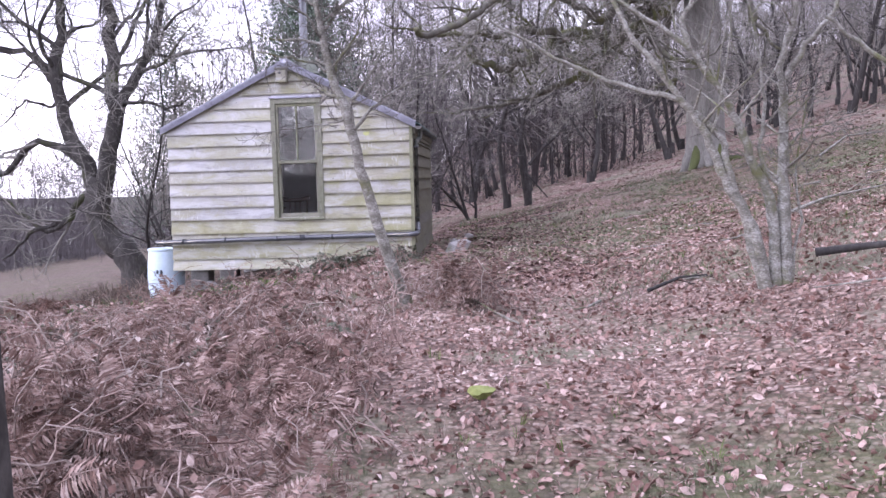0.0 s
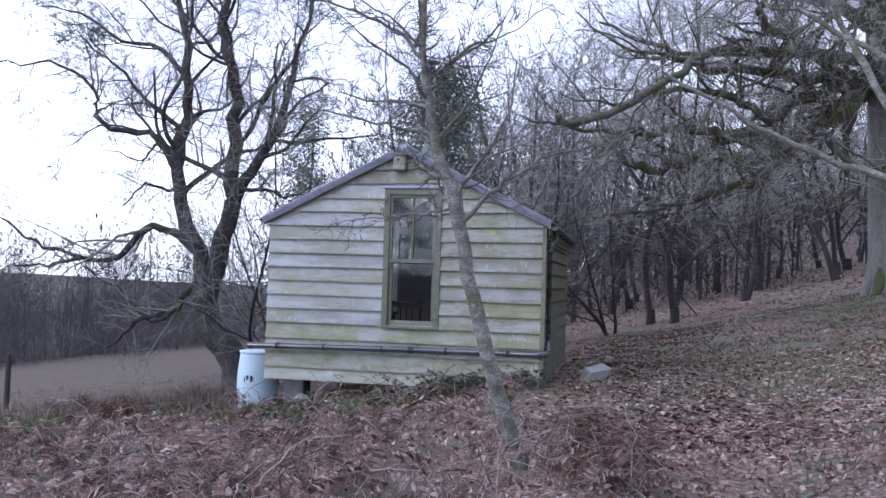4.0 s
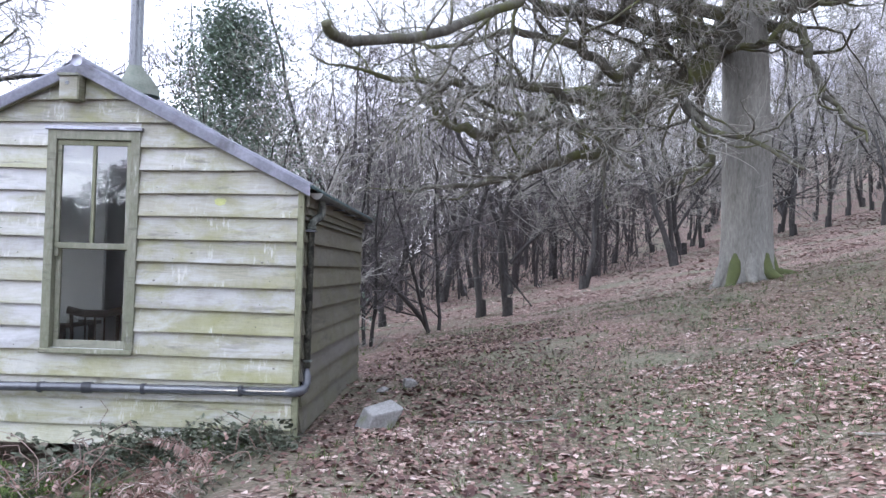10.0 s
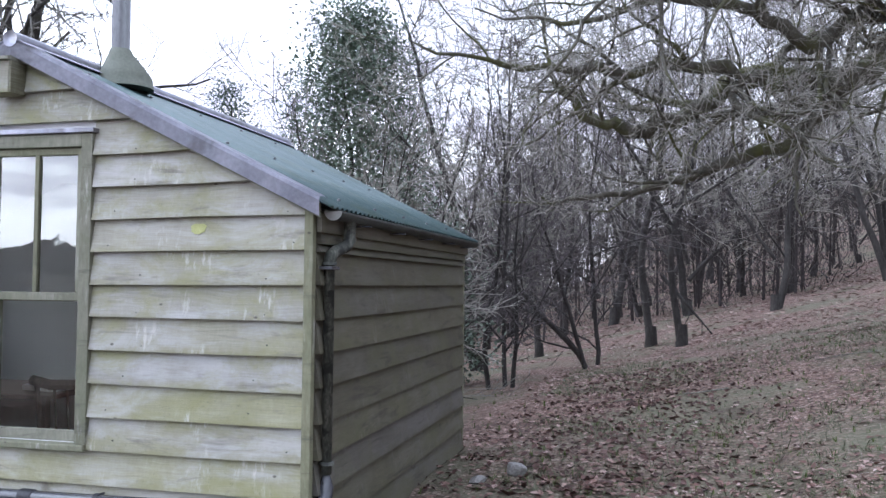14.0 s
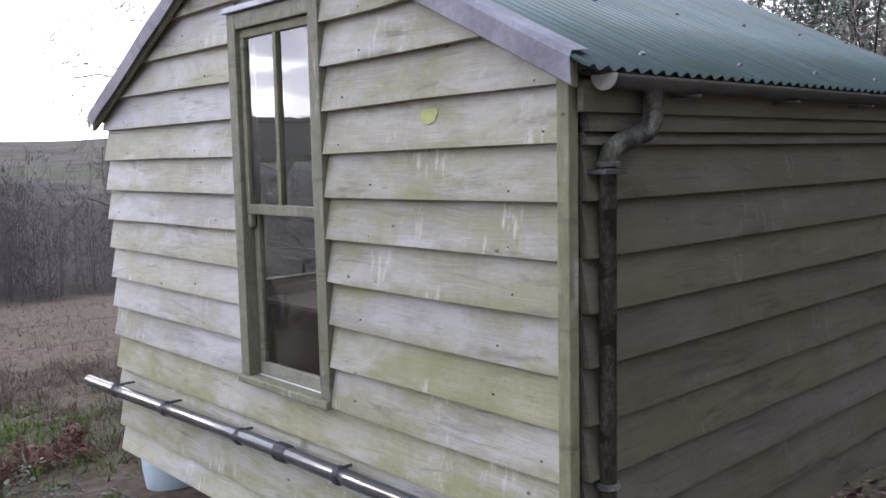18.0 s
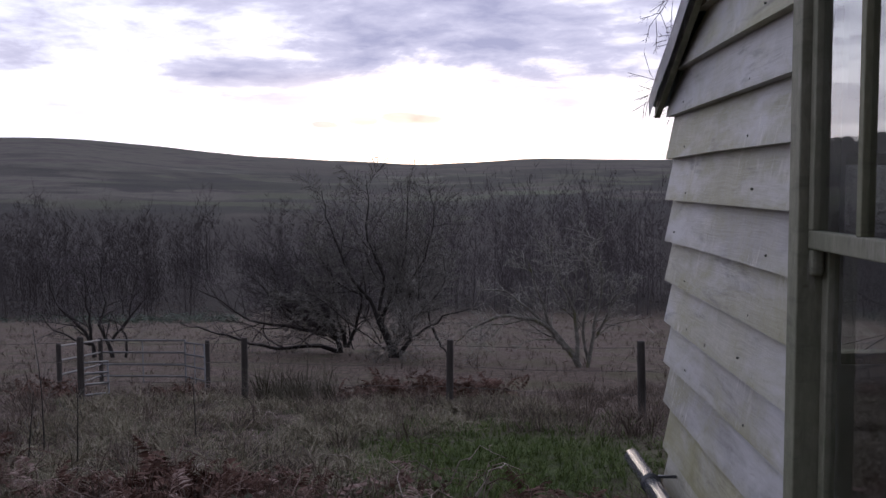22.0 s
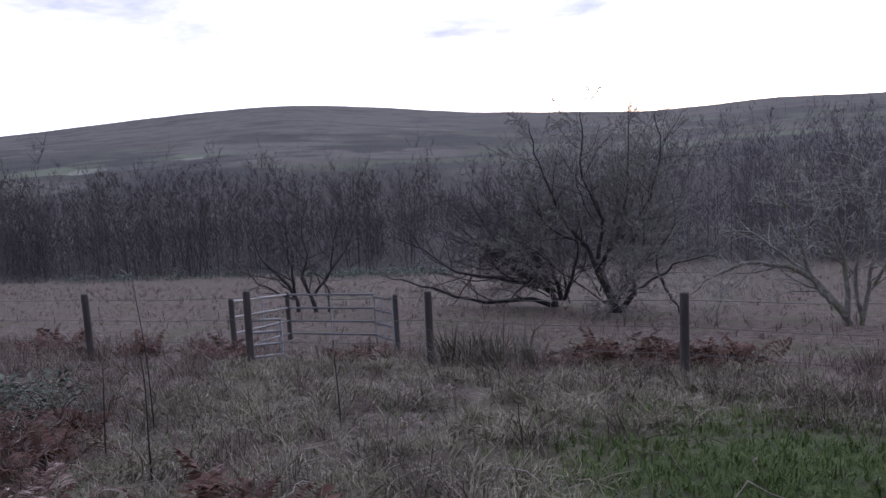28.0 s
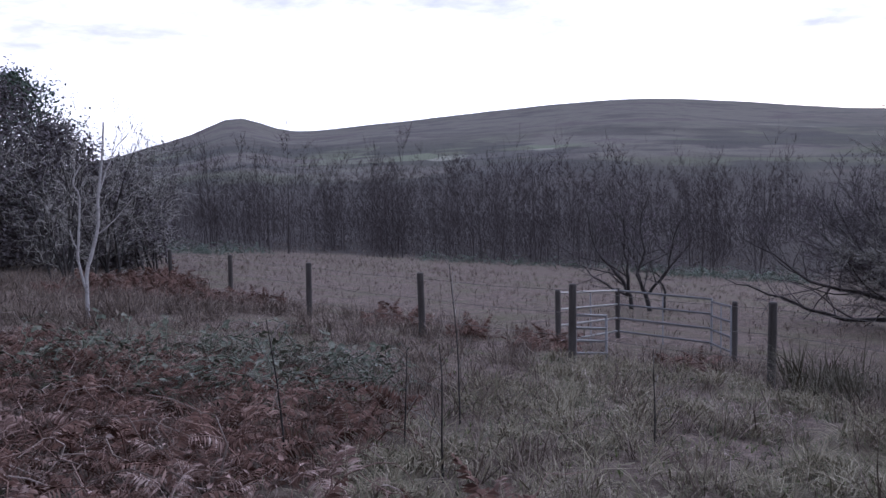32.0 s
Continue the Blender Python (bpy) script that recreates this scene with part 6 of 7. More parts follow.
shaped_tree(202, -29.9, 8.3, "dense dark sprawling bare tree in the pasture", BARK_WOOD, TWIG_SIDE,
            ((0.13, 0.02, 0, ((0.0, -0.3), (-0.4, 0.5), (-1.2, 1.1), (-2.2, 1.7), (-3.2, 2.6))),
             (0.11, 0.015, 1, ((-0.2, 0.0), (-1.2, 0.25), (-2.4, 0.15), (-3.6, 0.45), (-4.6, 0.75), (-5.5, 1.0))),
             (0.10, 0.015, 0, ((-0.1, 0.2), (-0.7, 1.4), (-1.3, 2.4), (-1.8, 3.6))),
             (0.10, 0.015, 0, ((0.0, 0.2), (-0.2, 1.4), (-0.5, 2.7), (-0.6, 4.0))),
             (0.08, 0.015, 0, ((-0.6, 0.6), (-1.9, 0.9), (-3.1, 1.1), (-4.3, 1.8), (-5.2, 2.3))),
             (0.07, 0.015, 0, ((-1.2, 1.1), (-2.2, 2.4), (-2.8, 3.4))),
             (0.08, 0.015, 0, ((0.1, 0.2), (0.5, 1.2), (0.6, 2.3), (0.9, 3.3)))), (14, 11, 12), 16, -0.4, 0.004)
shaped_tree(203, -24.6, 15.7, "low spreading bare tree with pale twigs", BARK_GREY, TWIG_PALE,
            ((0.12, 0.015, 0, ((0.0, -0.3), (-0.55, 0.5), (-1.1, 1.15), (-2.0, 1.38), (-3.0, 1.1), (-3.6, 0.7))),
             (0.08, 0.015, 0, ((-0.55, 0.5), (-0.8, 0.9), (-1.4, 2.1), (-1.55, 3.0))),
             (0.08, 0.015, 0, ((-0.2, 0.2), (-0.4, 1.5), (-0.7, 2.4), (-1.0, 3.3))),
             (0.07, 0.015, 0, ((0.05, 0.0), (0.25, 1.2), (0.35, 2.4), (0.3, 3.3))),
             (0.06, 0.015, 0, ((0.0, 0.1), (-0.05, 1.2), (0.0, 2.2), (-0.2, 3.4))),
             (0.06, 0.012, 1, ((-1.0, 1.1), (-1.8, 1.75), (-2.4, 2.1), (-2.9, 2.0))),
             (0.05, 0.012, 0, ((0.2, 0.9), (0.7, 1.7), (1.2, 2.4)))), (12, 9, 9))
shaped_tree(204, -27.8, 1.0, "small bushy bare tree behind the pen, several crooked stems", BARK_WOOD, TWIG_SIDE,
            ((0.09, 0.015, 0, ((-0.3, -0.2), (-0.45, 0.4), (-0.8, 1.0), (-1.3, 1.6), (-1.6, 2.2), (-1.8, 2.9))),
             (0.07, 0.015, 0, ((-0.45, 0.4), (-0.3, 0.9), (-0.5, 1.6), (-0.4, 2.4), (-0.6, 3.3))),
             (0.09, 0.015, 0, ((0.35, -0.2), (0.2, 0.5), (-0.15, 1.0), (0.05, 1.7), (-0.05, 2.6), (0.1, 3.4))),
             (0.06, 0.015, 0, ((0.2, 0.5), (0.5, 0.9), (0.9, 1.3), (1.0, 2.0), (1.3, 2.8))),
             (0.06, 0.012, 1, ((0.6, -0.2), (0.75, 0.4), (0.7, 0.9), (1.1, 1.5), (1.5, 2.1))),
             (0.05, 0.012, 1, ((-0.45, 0.4), (-1.1, 0.7), (-1.7, 0.9), (-2.1, 1.3)))), (11, 9, 9))
birch = Grower(205, (9, 5, 4), (0.28, 0.5, 0.5), (40, 42, 40), (0.03, 0.08, 0.12), (0.0, 0.05, 0.03), (8, 5, 3, 1), (0.3, 0.15, 0.2, 0.2), 0.3, 0, 0.4, 0.45, 0.004)
def birch_stem(r0, r1, *pts, seed=1, blunt=False):
    # across and up; the stems lean in one plane, with a little sway out of it
    q = curved([(-0.89 * a + 0.02 * math.sin(3 * h + seed), 0.45 * a + 0.02 * math.cos(2 * h + seed), h) for a, h in pts], 3, 0.006, seed)
    birch.limbs.add(q, np.linspace(r0 * 0.72, r1 * 0.72, len(q)), 9, blunt)
    return q


birch_stem(0.05, 0.024, (0, -0.15), (0.02, 0.7), (0.15, 1.2), (0.25, 1.6), (0.33, 2.2), (0.4, 2.8), (0.44, 3.35), blunt=True)
fork = birch_stem(0.024, 0.006, (0.33, 2.15), (0.42, 2.45), (0.55, 2.75), (0.66, 3.0), (0.82, 3.25))
second = birch_stem(0.034, 0.014, (0.0, 0.55), (-0.1, 1.0), (-0.06, 1.5), (0.0, 2.1), (-0.07, 2.35), (0.05, 2.65))
birch_stem(0.018, 0.005, (0.24, 1.45), (0.42, 1.58), (0.6, 1.75), (0.75, 1.92))
birch_stem(0.022, 0.012, (-0.08, 1.15), (-0.15, 1.3), (-0.2, 1.55), blunt=True)
for stem, k, heading, length in ((fork, 5, (-0.3, 0.1, 1), 0.9), (fork, 8, (-0.6, 0.3, 0.8), 0.6), (second, 8, (0.5, -0.3, 0.8), 0.5), (second, 11, (-0.2, 0.1, 1), 0.7)):
    birch.grow(stem[k], heading, length, 0.009, 1)
bare_tree("birch_tree", birch, BARK_BIRCH, TWIG_PALE, "two thin pale birch stems with snapped tops", (-12.5, -1.7, gz(-12.5, -1.7)))

# woodland edge across the pasture: one mass of thin bare trees
FAR = []
for k in range(6):
    g = Grower(300 + k, (11, 7), (0.42, 0.5), (38, 44), (0.03, 0.10, 0.15), (0.0, 0.05, 0.04), (3, 3, 1), (3.5, 2.5, 9.0), 0.12, 5, 0.4, 0.14)
    g.grow((0, 0, -0.5), (0.03, 0, 1), 9.5, 0.055)
    v, g3, f4 = g.limbs.data()
    rt = np.random.default_rng(340 + k)
    pick = v[rt.integers(len(v) // 8, len(v), 800)]
    pick[:380] = rt.normal(size=(380, 3)) * np.array((1.2, 1.2, 0)) + np.array((0, 0, 1)) * rt.uniform(-0.2, 4.2, (380, 1))
    d = rt.normal(size=(800, 3)) * np.array((0.32, 0.32, 0.35)) + np.array((0, 0, 0.35))
    tw = np.stack([pick, pick + rt.normal(size=(800, 3)) * 0.018, pick + d], 1).reshape(-1, 3)
    v3 = np.concatenate([v, tw])
    f3 = np.concatenate([f4[:, [0, 1, 2]], f4[:, [0, 2, 3]], g3, np.arange(2400).reshape(-1, 3) + len(v)])
    FAR.append((v3, f3))
rf = np.random.default_rng(8)


def far_trees(name, count, r0, r1, a0, a1, label, size=1.0, material=None):
    a = np.radians(rf.uniform(a0, a1, count))
    r = r0 + (r1 - r0) * rf.uniform(0, 1, count) ** 1.2
    x, y = -3 + r * np.cos(a), 12.5 + r * np.sin(a)
    z = land_height(x, y)
    o = np.zeros(count)
    return scatter(name, FAR, x, y, z, size * rf.uniform(0.72, 1.2, count), rf.uniform(0, 6.28, count), rf.normal(0, 0.04, count), o, material or TWIG_FAR, label, "woodland")


far_trees("far_wood", 290, 62, 112, 198, 252, "dense leafless wood along the far edge of the pasture", 0.76)
far_trees("far_wood", 130, 64, 92, 158, 190, "dense leafless wood along the far edge of the pasture", 0.92, TWIG_SIDE)
far_trees("valley_wood", 200, 98, 260, 198, 256, "leafless wood covering the valley beyond the pasture", 0.8)
far_trees("valley_wood", 70, 92, 240, 150, 200, "leafless wood covering the valley beyond the pasture", 1.1)
far_trees("hut_side_wood", 300, 55, 110, 108, 158, "bare wood on the slope beyond the hut", 1.08, TWIG_SIDE)
far_trees("upper_wood", 230, 60, 135, 28, 112, "grey leafless wood rising up the slope", 1.15)
far_trees("hut_back_wood", 95, 26, 62, 74, 112, "fine-twigged bare wood rising behind the hut", 1.15)
far_trees("corner_wood", 95, 36, 62, 244, 272, "dark dense wood at the corner of the pasture", 0.85)

# ---- evergreens and thickets ----
def leafy(name, x, y, h, rad, n, seed, label, shape="oval", leaf=0.09, low=0.1, material=None):
    """Evergreen: stem, limbs and a ragged crown of many small leaves in clumps."""
    r = np.random.default_rng(seed)
    z = gz(x, y)
    g = Grower(seed, (14, 5), (0.3, 0.5), (65, 45), (0.03, 0.1), (0.0, 0.05), (7, 4, 3), (0.6, 0.3, 0.2), 0.15, 2, 0.4, low)
    g.grow((0, 0, -0.1), (0, 0, 1), h * 0.9, 0.014 * h)
    t = thing(name, label, "tree", (x, y, z))
    hang("trunk", g.limbs.mesh("trunk"), BARK_WOOD, t)
    m = n // 26
    f = r.uniform(low, 1, m)
    prof = (np.sin(np.pi * np.clip(f, 0, 1) ** 0.75) ** 0.7) if shape == "oval" else (1.05 - f) ** 0.85
    a = r.uniform(0, 6.283, m)
    lobes = np.array([0.95 + 0.6 * noise.noise((1.6 * math.cos(b) + seed, 1.6 * math.sin(b), 6.5 * g_)) for b, g_ in zip(a, f)])
    q = rad * prof * np.sqrt(r.uniform(0.12, 1, m)) * r.uniform(0.75, 1.2, m) * lobes
    cx, cy, cz = q * np.cos(a), q * np.sin(a), f * h
    k = 26
    sp = 0.2 * rad ** 0.5
    xs = np.repeat(cx, k) + r.normal(0, sp, m * k)
    ys = np.repeat(cy, k) + r.normal(0, sp, m * k)
    zs = np.repeat(cz, k) + r.normal(0, sp * 0.7, m * k)
    N = m * k
    ob = scatter("foliage", [flat_leaf(s) for s in range(4)], xs, ys, zs, leaf * r.uniform(0.6, 1.4, N), r.uniform(0, 6.28, N), r.normal(0, 0.6, N), r.normal(0, 0.6, N), material or EVERGREEN, "", "")
    for key in ("category", "kind", "label"):
        if key in ob:
            del ob[key]
    ob.parent = t
    return t


leafy("holly_tree", -5.2, 25.5, 7.6, 3.1, 34000, 1, "tall evergreen holly with glossy leaves standing behind the hut", "cone", 0.085, 0.12, HOLLY)
leafy("holly_bush", -3.6, 26.0, 2.4, 0.9, 5000, 2, "low dark holly bush at the edge of the wood", low=0.05)
leafy("pine_tree", -12.5, 34.0, 9.5, 2.3, 14000, 3, "dark green pine among bare trees", "cone")
leafy("evergreen_tree", -24.0, -28.5, 8.2, 3.8, 16000, 4, "tall dark evergreen at the edge of the pasture", leaf=0.17)
leafy("evergreen_tree", -19.5, -27.0, 7.0, 3.2, 12000, 5, "dark evergreen tree beside a taller one", leaf=0.17)


def thicket(name, x, y, stems, h, seed, label, spread=0.45, material=None, kids=(12, 8, 8)):
    r = np.random.default_rng(seed)
    g = Grower(seed, kids, (0.45, 0.5, 0.5), (45, 48, 48), (0.08, 0.14, 0.18), (0.0, 0.02, 0.0), (6, 4, 3, 1), (0.4, 0.3, 0.5, 0.5), 0.15, 1, 0.5, 0.05, 0.0055)
    for i in range(stems):
        g.grow((r.normal() * 0.25, r.normal() * 0.25, -0.1), (r.normal() * spread, r.normal() * spread, 1), h * r.uniform(0.6, 1.1), 0.0075 * h)
    return bare_tree(name, g, BARK_WOOD, material or TWIG, label, (x, y, gz(x, y)), "bush")


for az, r_, h_, w_, k in ((251, 31, 7.4, 3.6, 21), (246.5, 32, 6.2, 3.0, 22), (243, 34, 5.0, 2.4, 23), (256, 30, 8.0, 3.6, 24), (240, 36, 3.8, 2.0, 25)):
    bx, by = -4.8 + r_ * math.cos(radians(az)), 12.6 + r_ * math.sin(radians(az))
    leafy("thicket_bush", bx, by, h_, w_, 15000, k, "dark dense thicket bush at the corner of the pasture", leaf=0.13, low=0.0, material=TWIG_SIDE)
thicket("thorn_bush", -2.9, 21.8, 4, 4.6, 41, "dense bare thorn bush close behind the hut", 0.4, TWIG_PALE)
thicket("thorn_bush", -5.6, 21.0, 4, 4.8, 42, "dense bare thorn bush close behind the hut", 0.45, TWIG_PALE)
thicket("thorn_bush", -8.3, 22.5, 6, 4.8, 43, "bare thorn bush behind the hut", 0.45)
thicket("thorn_bush", -4.3, 22.8, 4, 4.9, 45, "dense bare thorn bush close behind the hut", 0.42)
for i, (x, y) in enumerate(((-16.5, -10.5), (-20.0, -14.5), (-23.5, -17.5), (-15.5, -14.5), (-27.0, -22.0), (-18.5, -19.0))):
    thicket("birch_scrub", x, y, 7, 5.2, 50 + i, "pale thin birch scrub at the field corner", 0.18, TWIG_PALE, (9, 5, 5))
thicket("thorn_tree", -1.9, 24.2, 3, 6.2, 46, "bare thorn tree behind the hut, brown twigs", 0.2, TWIG_SIDE, (13, 9, 8))
thicket("thorn_tree", -0.6, 27.0, 3, 7.0, 47, "bare thorn tree at the edge of the wood", 0.2, TWIG_SIDE, (13, 9, 8))
thicket("birch_by_hut", -6.7, 17.6, 2, 5.0, 61, "thin birch with hanging twigs beside the hut", 0.15)

# ---- ground cover ----
rc = np.random.default_rng(15)
LEAVES = [leaf_template(s) for s in range(8)]
FLAT = [flat_leaf(s) for s in range(8)]
FRONDS = [frond(s) for s in range(8)]
CANES = [cane(s) for s in range(8)]
LEAFY_CANES = [cane(s + 20, 22, 0.085) for s in range(8)]
BARE_CANES = [cane(s + 40, 1, 0.05) for s in range(6)]
TUFTS = [blade_tuft(s, 10, 0.95) for s in range(6)]
SPARSE = [blade_tuft(s + 50, 5, 0.9, 0.022) for s in range(6)]
SHORT = [blade_tuft(s + 20, 7, 0.8, 0.03) for s in range(6)]


def in_hut(x, y):
    return (x > HX0 - 0.05) & (x < HX1 + 0.03) & (y > HY0 - 0.02) & (y < HY1 + 0.02)


def pick(n, box_, keep):
    x, y = rc.uniform(box_[0], box_[1], n), rc.uniform(box_[2], box_[3], n)
    ok = keep(x, y) & ~in_hut(x, y)
    return x[ok], y[ok]


def strew(name, templates, xs, ys, size, material, label, category, lift=0.0, tilt=0.25, roll=0.25):
    n = len(xs)
    zs = ground_at(xs, ys) + lift
    return scatter(name, templates, xs, ys, zs, size[0] + (size[1] - size[0]) * rc.uniform(0, 1, n) ** 1.5, rc.uniform(0, 6.283, n), rc.normal(0, tilt, n), rc.normal(0, roll, n), material, label, category)


def wobble(x, y, s, o):
    return np.array([noise.noise((a * s, b * s, o)) for a, b in zip(x, y)])


# fallen oak leaves, thick near the walk and thinner up the slope
near_keep = lambda x, y: rc.uniform(0, 1, len(x)) < smoothstep(-1.6, 0.2, x + 0.05 * y) * (0.95 - 0.5 * smoothstep(3, 7, x))
x, y = pick(34000, (-2.2, 7.0, -1.0, 10.5), near_keep)
strew("leaf_litter", LEAVES, x, y, (0.018, 0.062), LEAF, "brown fallen oak leaves strewn over the slope", "leaf litter", 0.010, 0.75, 0.75)
x, y = pick(52000, (-2.2, 7.0, -1.0, 9.5), near_keep)
strew("leaf_scraps", FLAT, x, y, (0.012, 0.045), LEAF, "small scraps of dead leaves between larger ones", "leaf litter", 0.004, 0.45, 0.45)
x, y = pick(40000, (-1.6, 9.0, 9.5, 16.0), lambda x, y: rc.uniform(0, 1, len(x)) < smoothstep(-1.5, 0.0, x) * (0.85 - 0.4 * smoothstep(3, 8, x)) * (0.9 + 0.8 * wobble(x, y, 0.45, 4.0)))
strew("slope_litter", FLAT, x, y, (0.03, 0.09), LEAF, "brown fallen leaves beside the hut", "leaf litter", 0.006, 0.2, 0.2)
x, y = pick(30000, (-1.4, 12.0, 16.0, 32.0), lambda x, y: rc.uniform(0, 1, len(x)) < (0.72 - 0.3 * smoothstep(4, 12, x)) * (0.7 + 1.1 * wobble(x, y, 0.35, 4.0)))
strew("woodland_litter", FLAT, x, y, (0.05, 0.11), LEAF, "brown fallen leaves under the trees", "leaf litter", 0.006, 0.12, 0.12)
x, y = pick(12000, (-6.0, 26.0, 30.0, 62.0), lambda x, y: x > -14)
strew("far_litter", FLAT, x, y, (0.10, 0.22), LEAF, "brown fallen leaves far in the wood", "leaf litter", 0.006, 0.12, 0.12)

x, y = pick(15000, (-1.4, 3.0, 9.0, 24.0), lambda x, y: rc.uniform(0, 1, len(x)) < 0.9 * np.exp(-((x - 0.1 - 0.05 * (y - 14)) / 1.1) ** 2))
strew("wet_litter", LEAVES, x, y, (0.03, 0.085), WET_LEAF, "dark wet fallen leaves along the hut's side", "leaf litter", 0.006, 0.3, 0.3)

# dead bracken and brambles beside the path, up to the hut
edge = lambda y: -0.62 - 0.07 * y
x, y = pick(2500, (-8.5, 0.0, 1.0, 12.8), lambda x, y: (x < edge(y) + 0.25 * wobble(x, y, 0.9, 2.0)) & (y < np.where((x > -5.2) & (x < -2.4), 11.3, 12.4)) & (rc.uniform(0, 1, len(x)) < 0.72 + 0.5 * wobble(x, y, 0.6, 5.0)))
strew("bracken_bed", FRONDS, x, y, (0.16, 0.4), BRACKEN, "collapsed brown bracken beside the path", "bracken", rc.uniform(0.02, 0.24, len(x)), 0.5, 0.6)
x, y = pick(2300, (-3.6, 0.0, 1.0, 6.5), lambda x, y: x < edge(y) + 0.15)
strew("bracken_litter", FRONDS, x, y, (0.12, 0.32), BRACKEN, "broken bracken fronds lying over one another", "bracken", rc.uniform(0.0, 0.22, len(x)), 0.7, 0.8)
x, y = pick(9000, (-8.5, 0.0, 1.0, 12.8), lambda x, y: (x < edge(y) + 0.1) & (y < 12.6))
strew("bracken_leaves", LEAVES, x, y, (0.025, 0.07), LEAF, "curled dead leaves caught in the bracken", "leaf litter", rc.uniform(0.0, 0.2, len(x)), 0.9, 0.9)
x, y = pick(2600, (-8.5, 0.2, 1.0, 12.9), lambda x, y: (x < edge(y) + 0.3) & (rc.uniform(0, 1, len(x)) < 0.8))
strew("bracken_stalks", BARE_CANES, x, y, (0.25, 0.75), BRACKEN, "tangle of broken brown bracken stalks", "bracken", rc.uniform(0.0, 0.2, len(x)), 0.6, 0.6)
x, y = pick(1500, (-8.5, 0.2, 1.0, 12.9), lambda x, y: (x < edge(y) + 0.2) & (rc.uniform(0, 1, len(x)) < 0.7))
strew("bramble_canes", BARE_CANES, x, y, (0.4, 1.0), STALK, "dry pale bramble canes and stalks", "bramble", 0.03, 0.4, 0.4)
x, y = pick(900, (-7.0, -0.6, 6.0, 13.6), lambda x, y: (x < edge(y)) & ((wobble(x, y, 0.7, 8.0) > 0.02) | (y > 12.5)))
strew("bramble_patch", LEAFY_CANES, x, y, (0.3, 0.65), BRAMBLE, "grey-green brambles round the hut's foot", "bramble", 0.0, 0.3, 0.3)
x, y = pick(420, (-3.0, -1.25, 12.6, 13.62), lambda x, y: (y > 13.0) | (x < -1.6) | (rc.uniform(0, 1, len(x)) < 0.4))
strew("hut_bramble", LEAFY_CANES, x, y, (0.28, 0.68), BRAMBLE, "low bramble growing against the skirt boards", "bramble", 0.0, 0.3, 0.3)

# standing bracken heaped by the path and round the foot of the leaning tree
for cx, cy, rx, ry, top, count in ((-2.05, 4.0, 0.45, 0.6, 0.5, 330), (-0.45, 7.8, 0.42, 0.55, 0.22, 180), (-2.7, 7.3, 1.0, 1.0, 0.2, 300), (-3.9, 5.0, 1.1, 1.2, 0.25, 300)):
    a, q = rc.uniform(0, 6.283, count), rc.uniform(0, 1, count) ** 0.6
    x, y = cx + rx * q * np.cos(a), cy + ry * q * np.sin(a)
    strew("bracken_heap", FRONDS, x, y, (0.12, 0.32), BRACKEN, "heap of standing dead bracken, fronds hanging", "bracken", rc.uniform(0.05, top, count) * (1.1 - 0.7 * q), 0.7, 0.7)
    x, y = cx + rx * rc.normal(0, 0.45, count // 3), cy + ry * rc.normal(0, 0.45, count // 3)
    strew("heap_stalks", BARE_CANES, x, y, (0.4, 0.9), STALK, "pale broken stalks sticking out of bracken", "bracken", rc.uniform(0.0, top * 0.6, len(x)), 0.5, 0.6)

x, y = pick(3600, (-0.9, 8.0, -0.5, 18.0), lambda x, y: wobble(x, y, 0.5, 9.0) > -0.15)
strew("litter_stalks", BARE_CANES, x, y, (0.08, 0.34), STALK, "dry stalks and twigs among fallen leaves", "leaf litter", -0.01, 0.25, 0.3)
x, y = pick(2200, (-0.8, 7.0, -0.3, 13.0), lambda x, y: wobble(x, y, 0.7, 11.0) > 0.0)
strew("dead_grass", TUFTS, x, y, (0.06, 0.16), STRAW, "tufts of dead grass among fallen leaves", "grass", -0.01, 0.4, 0.4)

# short green grass
def lawn_keep(x, y):
    a = np.exp(-((x + 10.2) / 2.6) ** 2 - ((y - 13.2) / 1.5) ** 2) * 1.1
    b = np.exp(-((x - 0.9) / 1.7) ** 2 - ((y - 3.2) / 1.4) ** 2) * 0.45
    c = np.exp(-((x + 3.6) / 1.7) ** 2 - ((y - 12.6) / 0.8) ** 2) * 0.8
    d = np.exp(-((x - 5) / 3.5) ** 2 - ((y - 17) / 7.0) ** 2) * 0.4
    c = c + np.exp(-((x + 6.3) / 1.0) ** 2 - ((y - 10.8) / 1.0) ** 2) * 0.8
    d = d + np.exp(-((x - 1.0) / 1.3) ** 2 - ((y - 14.5) / 2.5) ** 2) * 0.35 + np.exp(-((x - 3.5) / 2.5) ** 2 - ((y - 13.0) / 3.0) ** 2) * 0.25
    e = 0.30 * ((x > -2) & (y > 11)) + 0.10 * ((x > -2) & (y < 11)) + 0.38 * (x < -6) + 0.3 * np.exp(-((x + 11.5) / 2.5) ** 2 - ((y - 8.5) / 3.0) ** 2)
    return rc.uniform(0, 1, len(x)) < (a + b + c + d + e) * (0.75 + 0.8 * wobble(x, y, 0.9, 3.0))


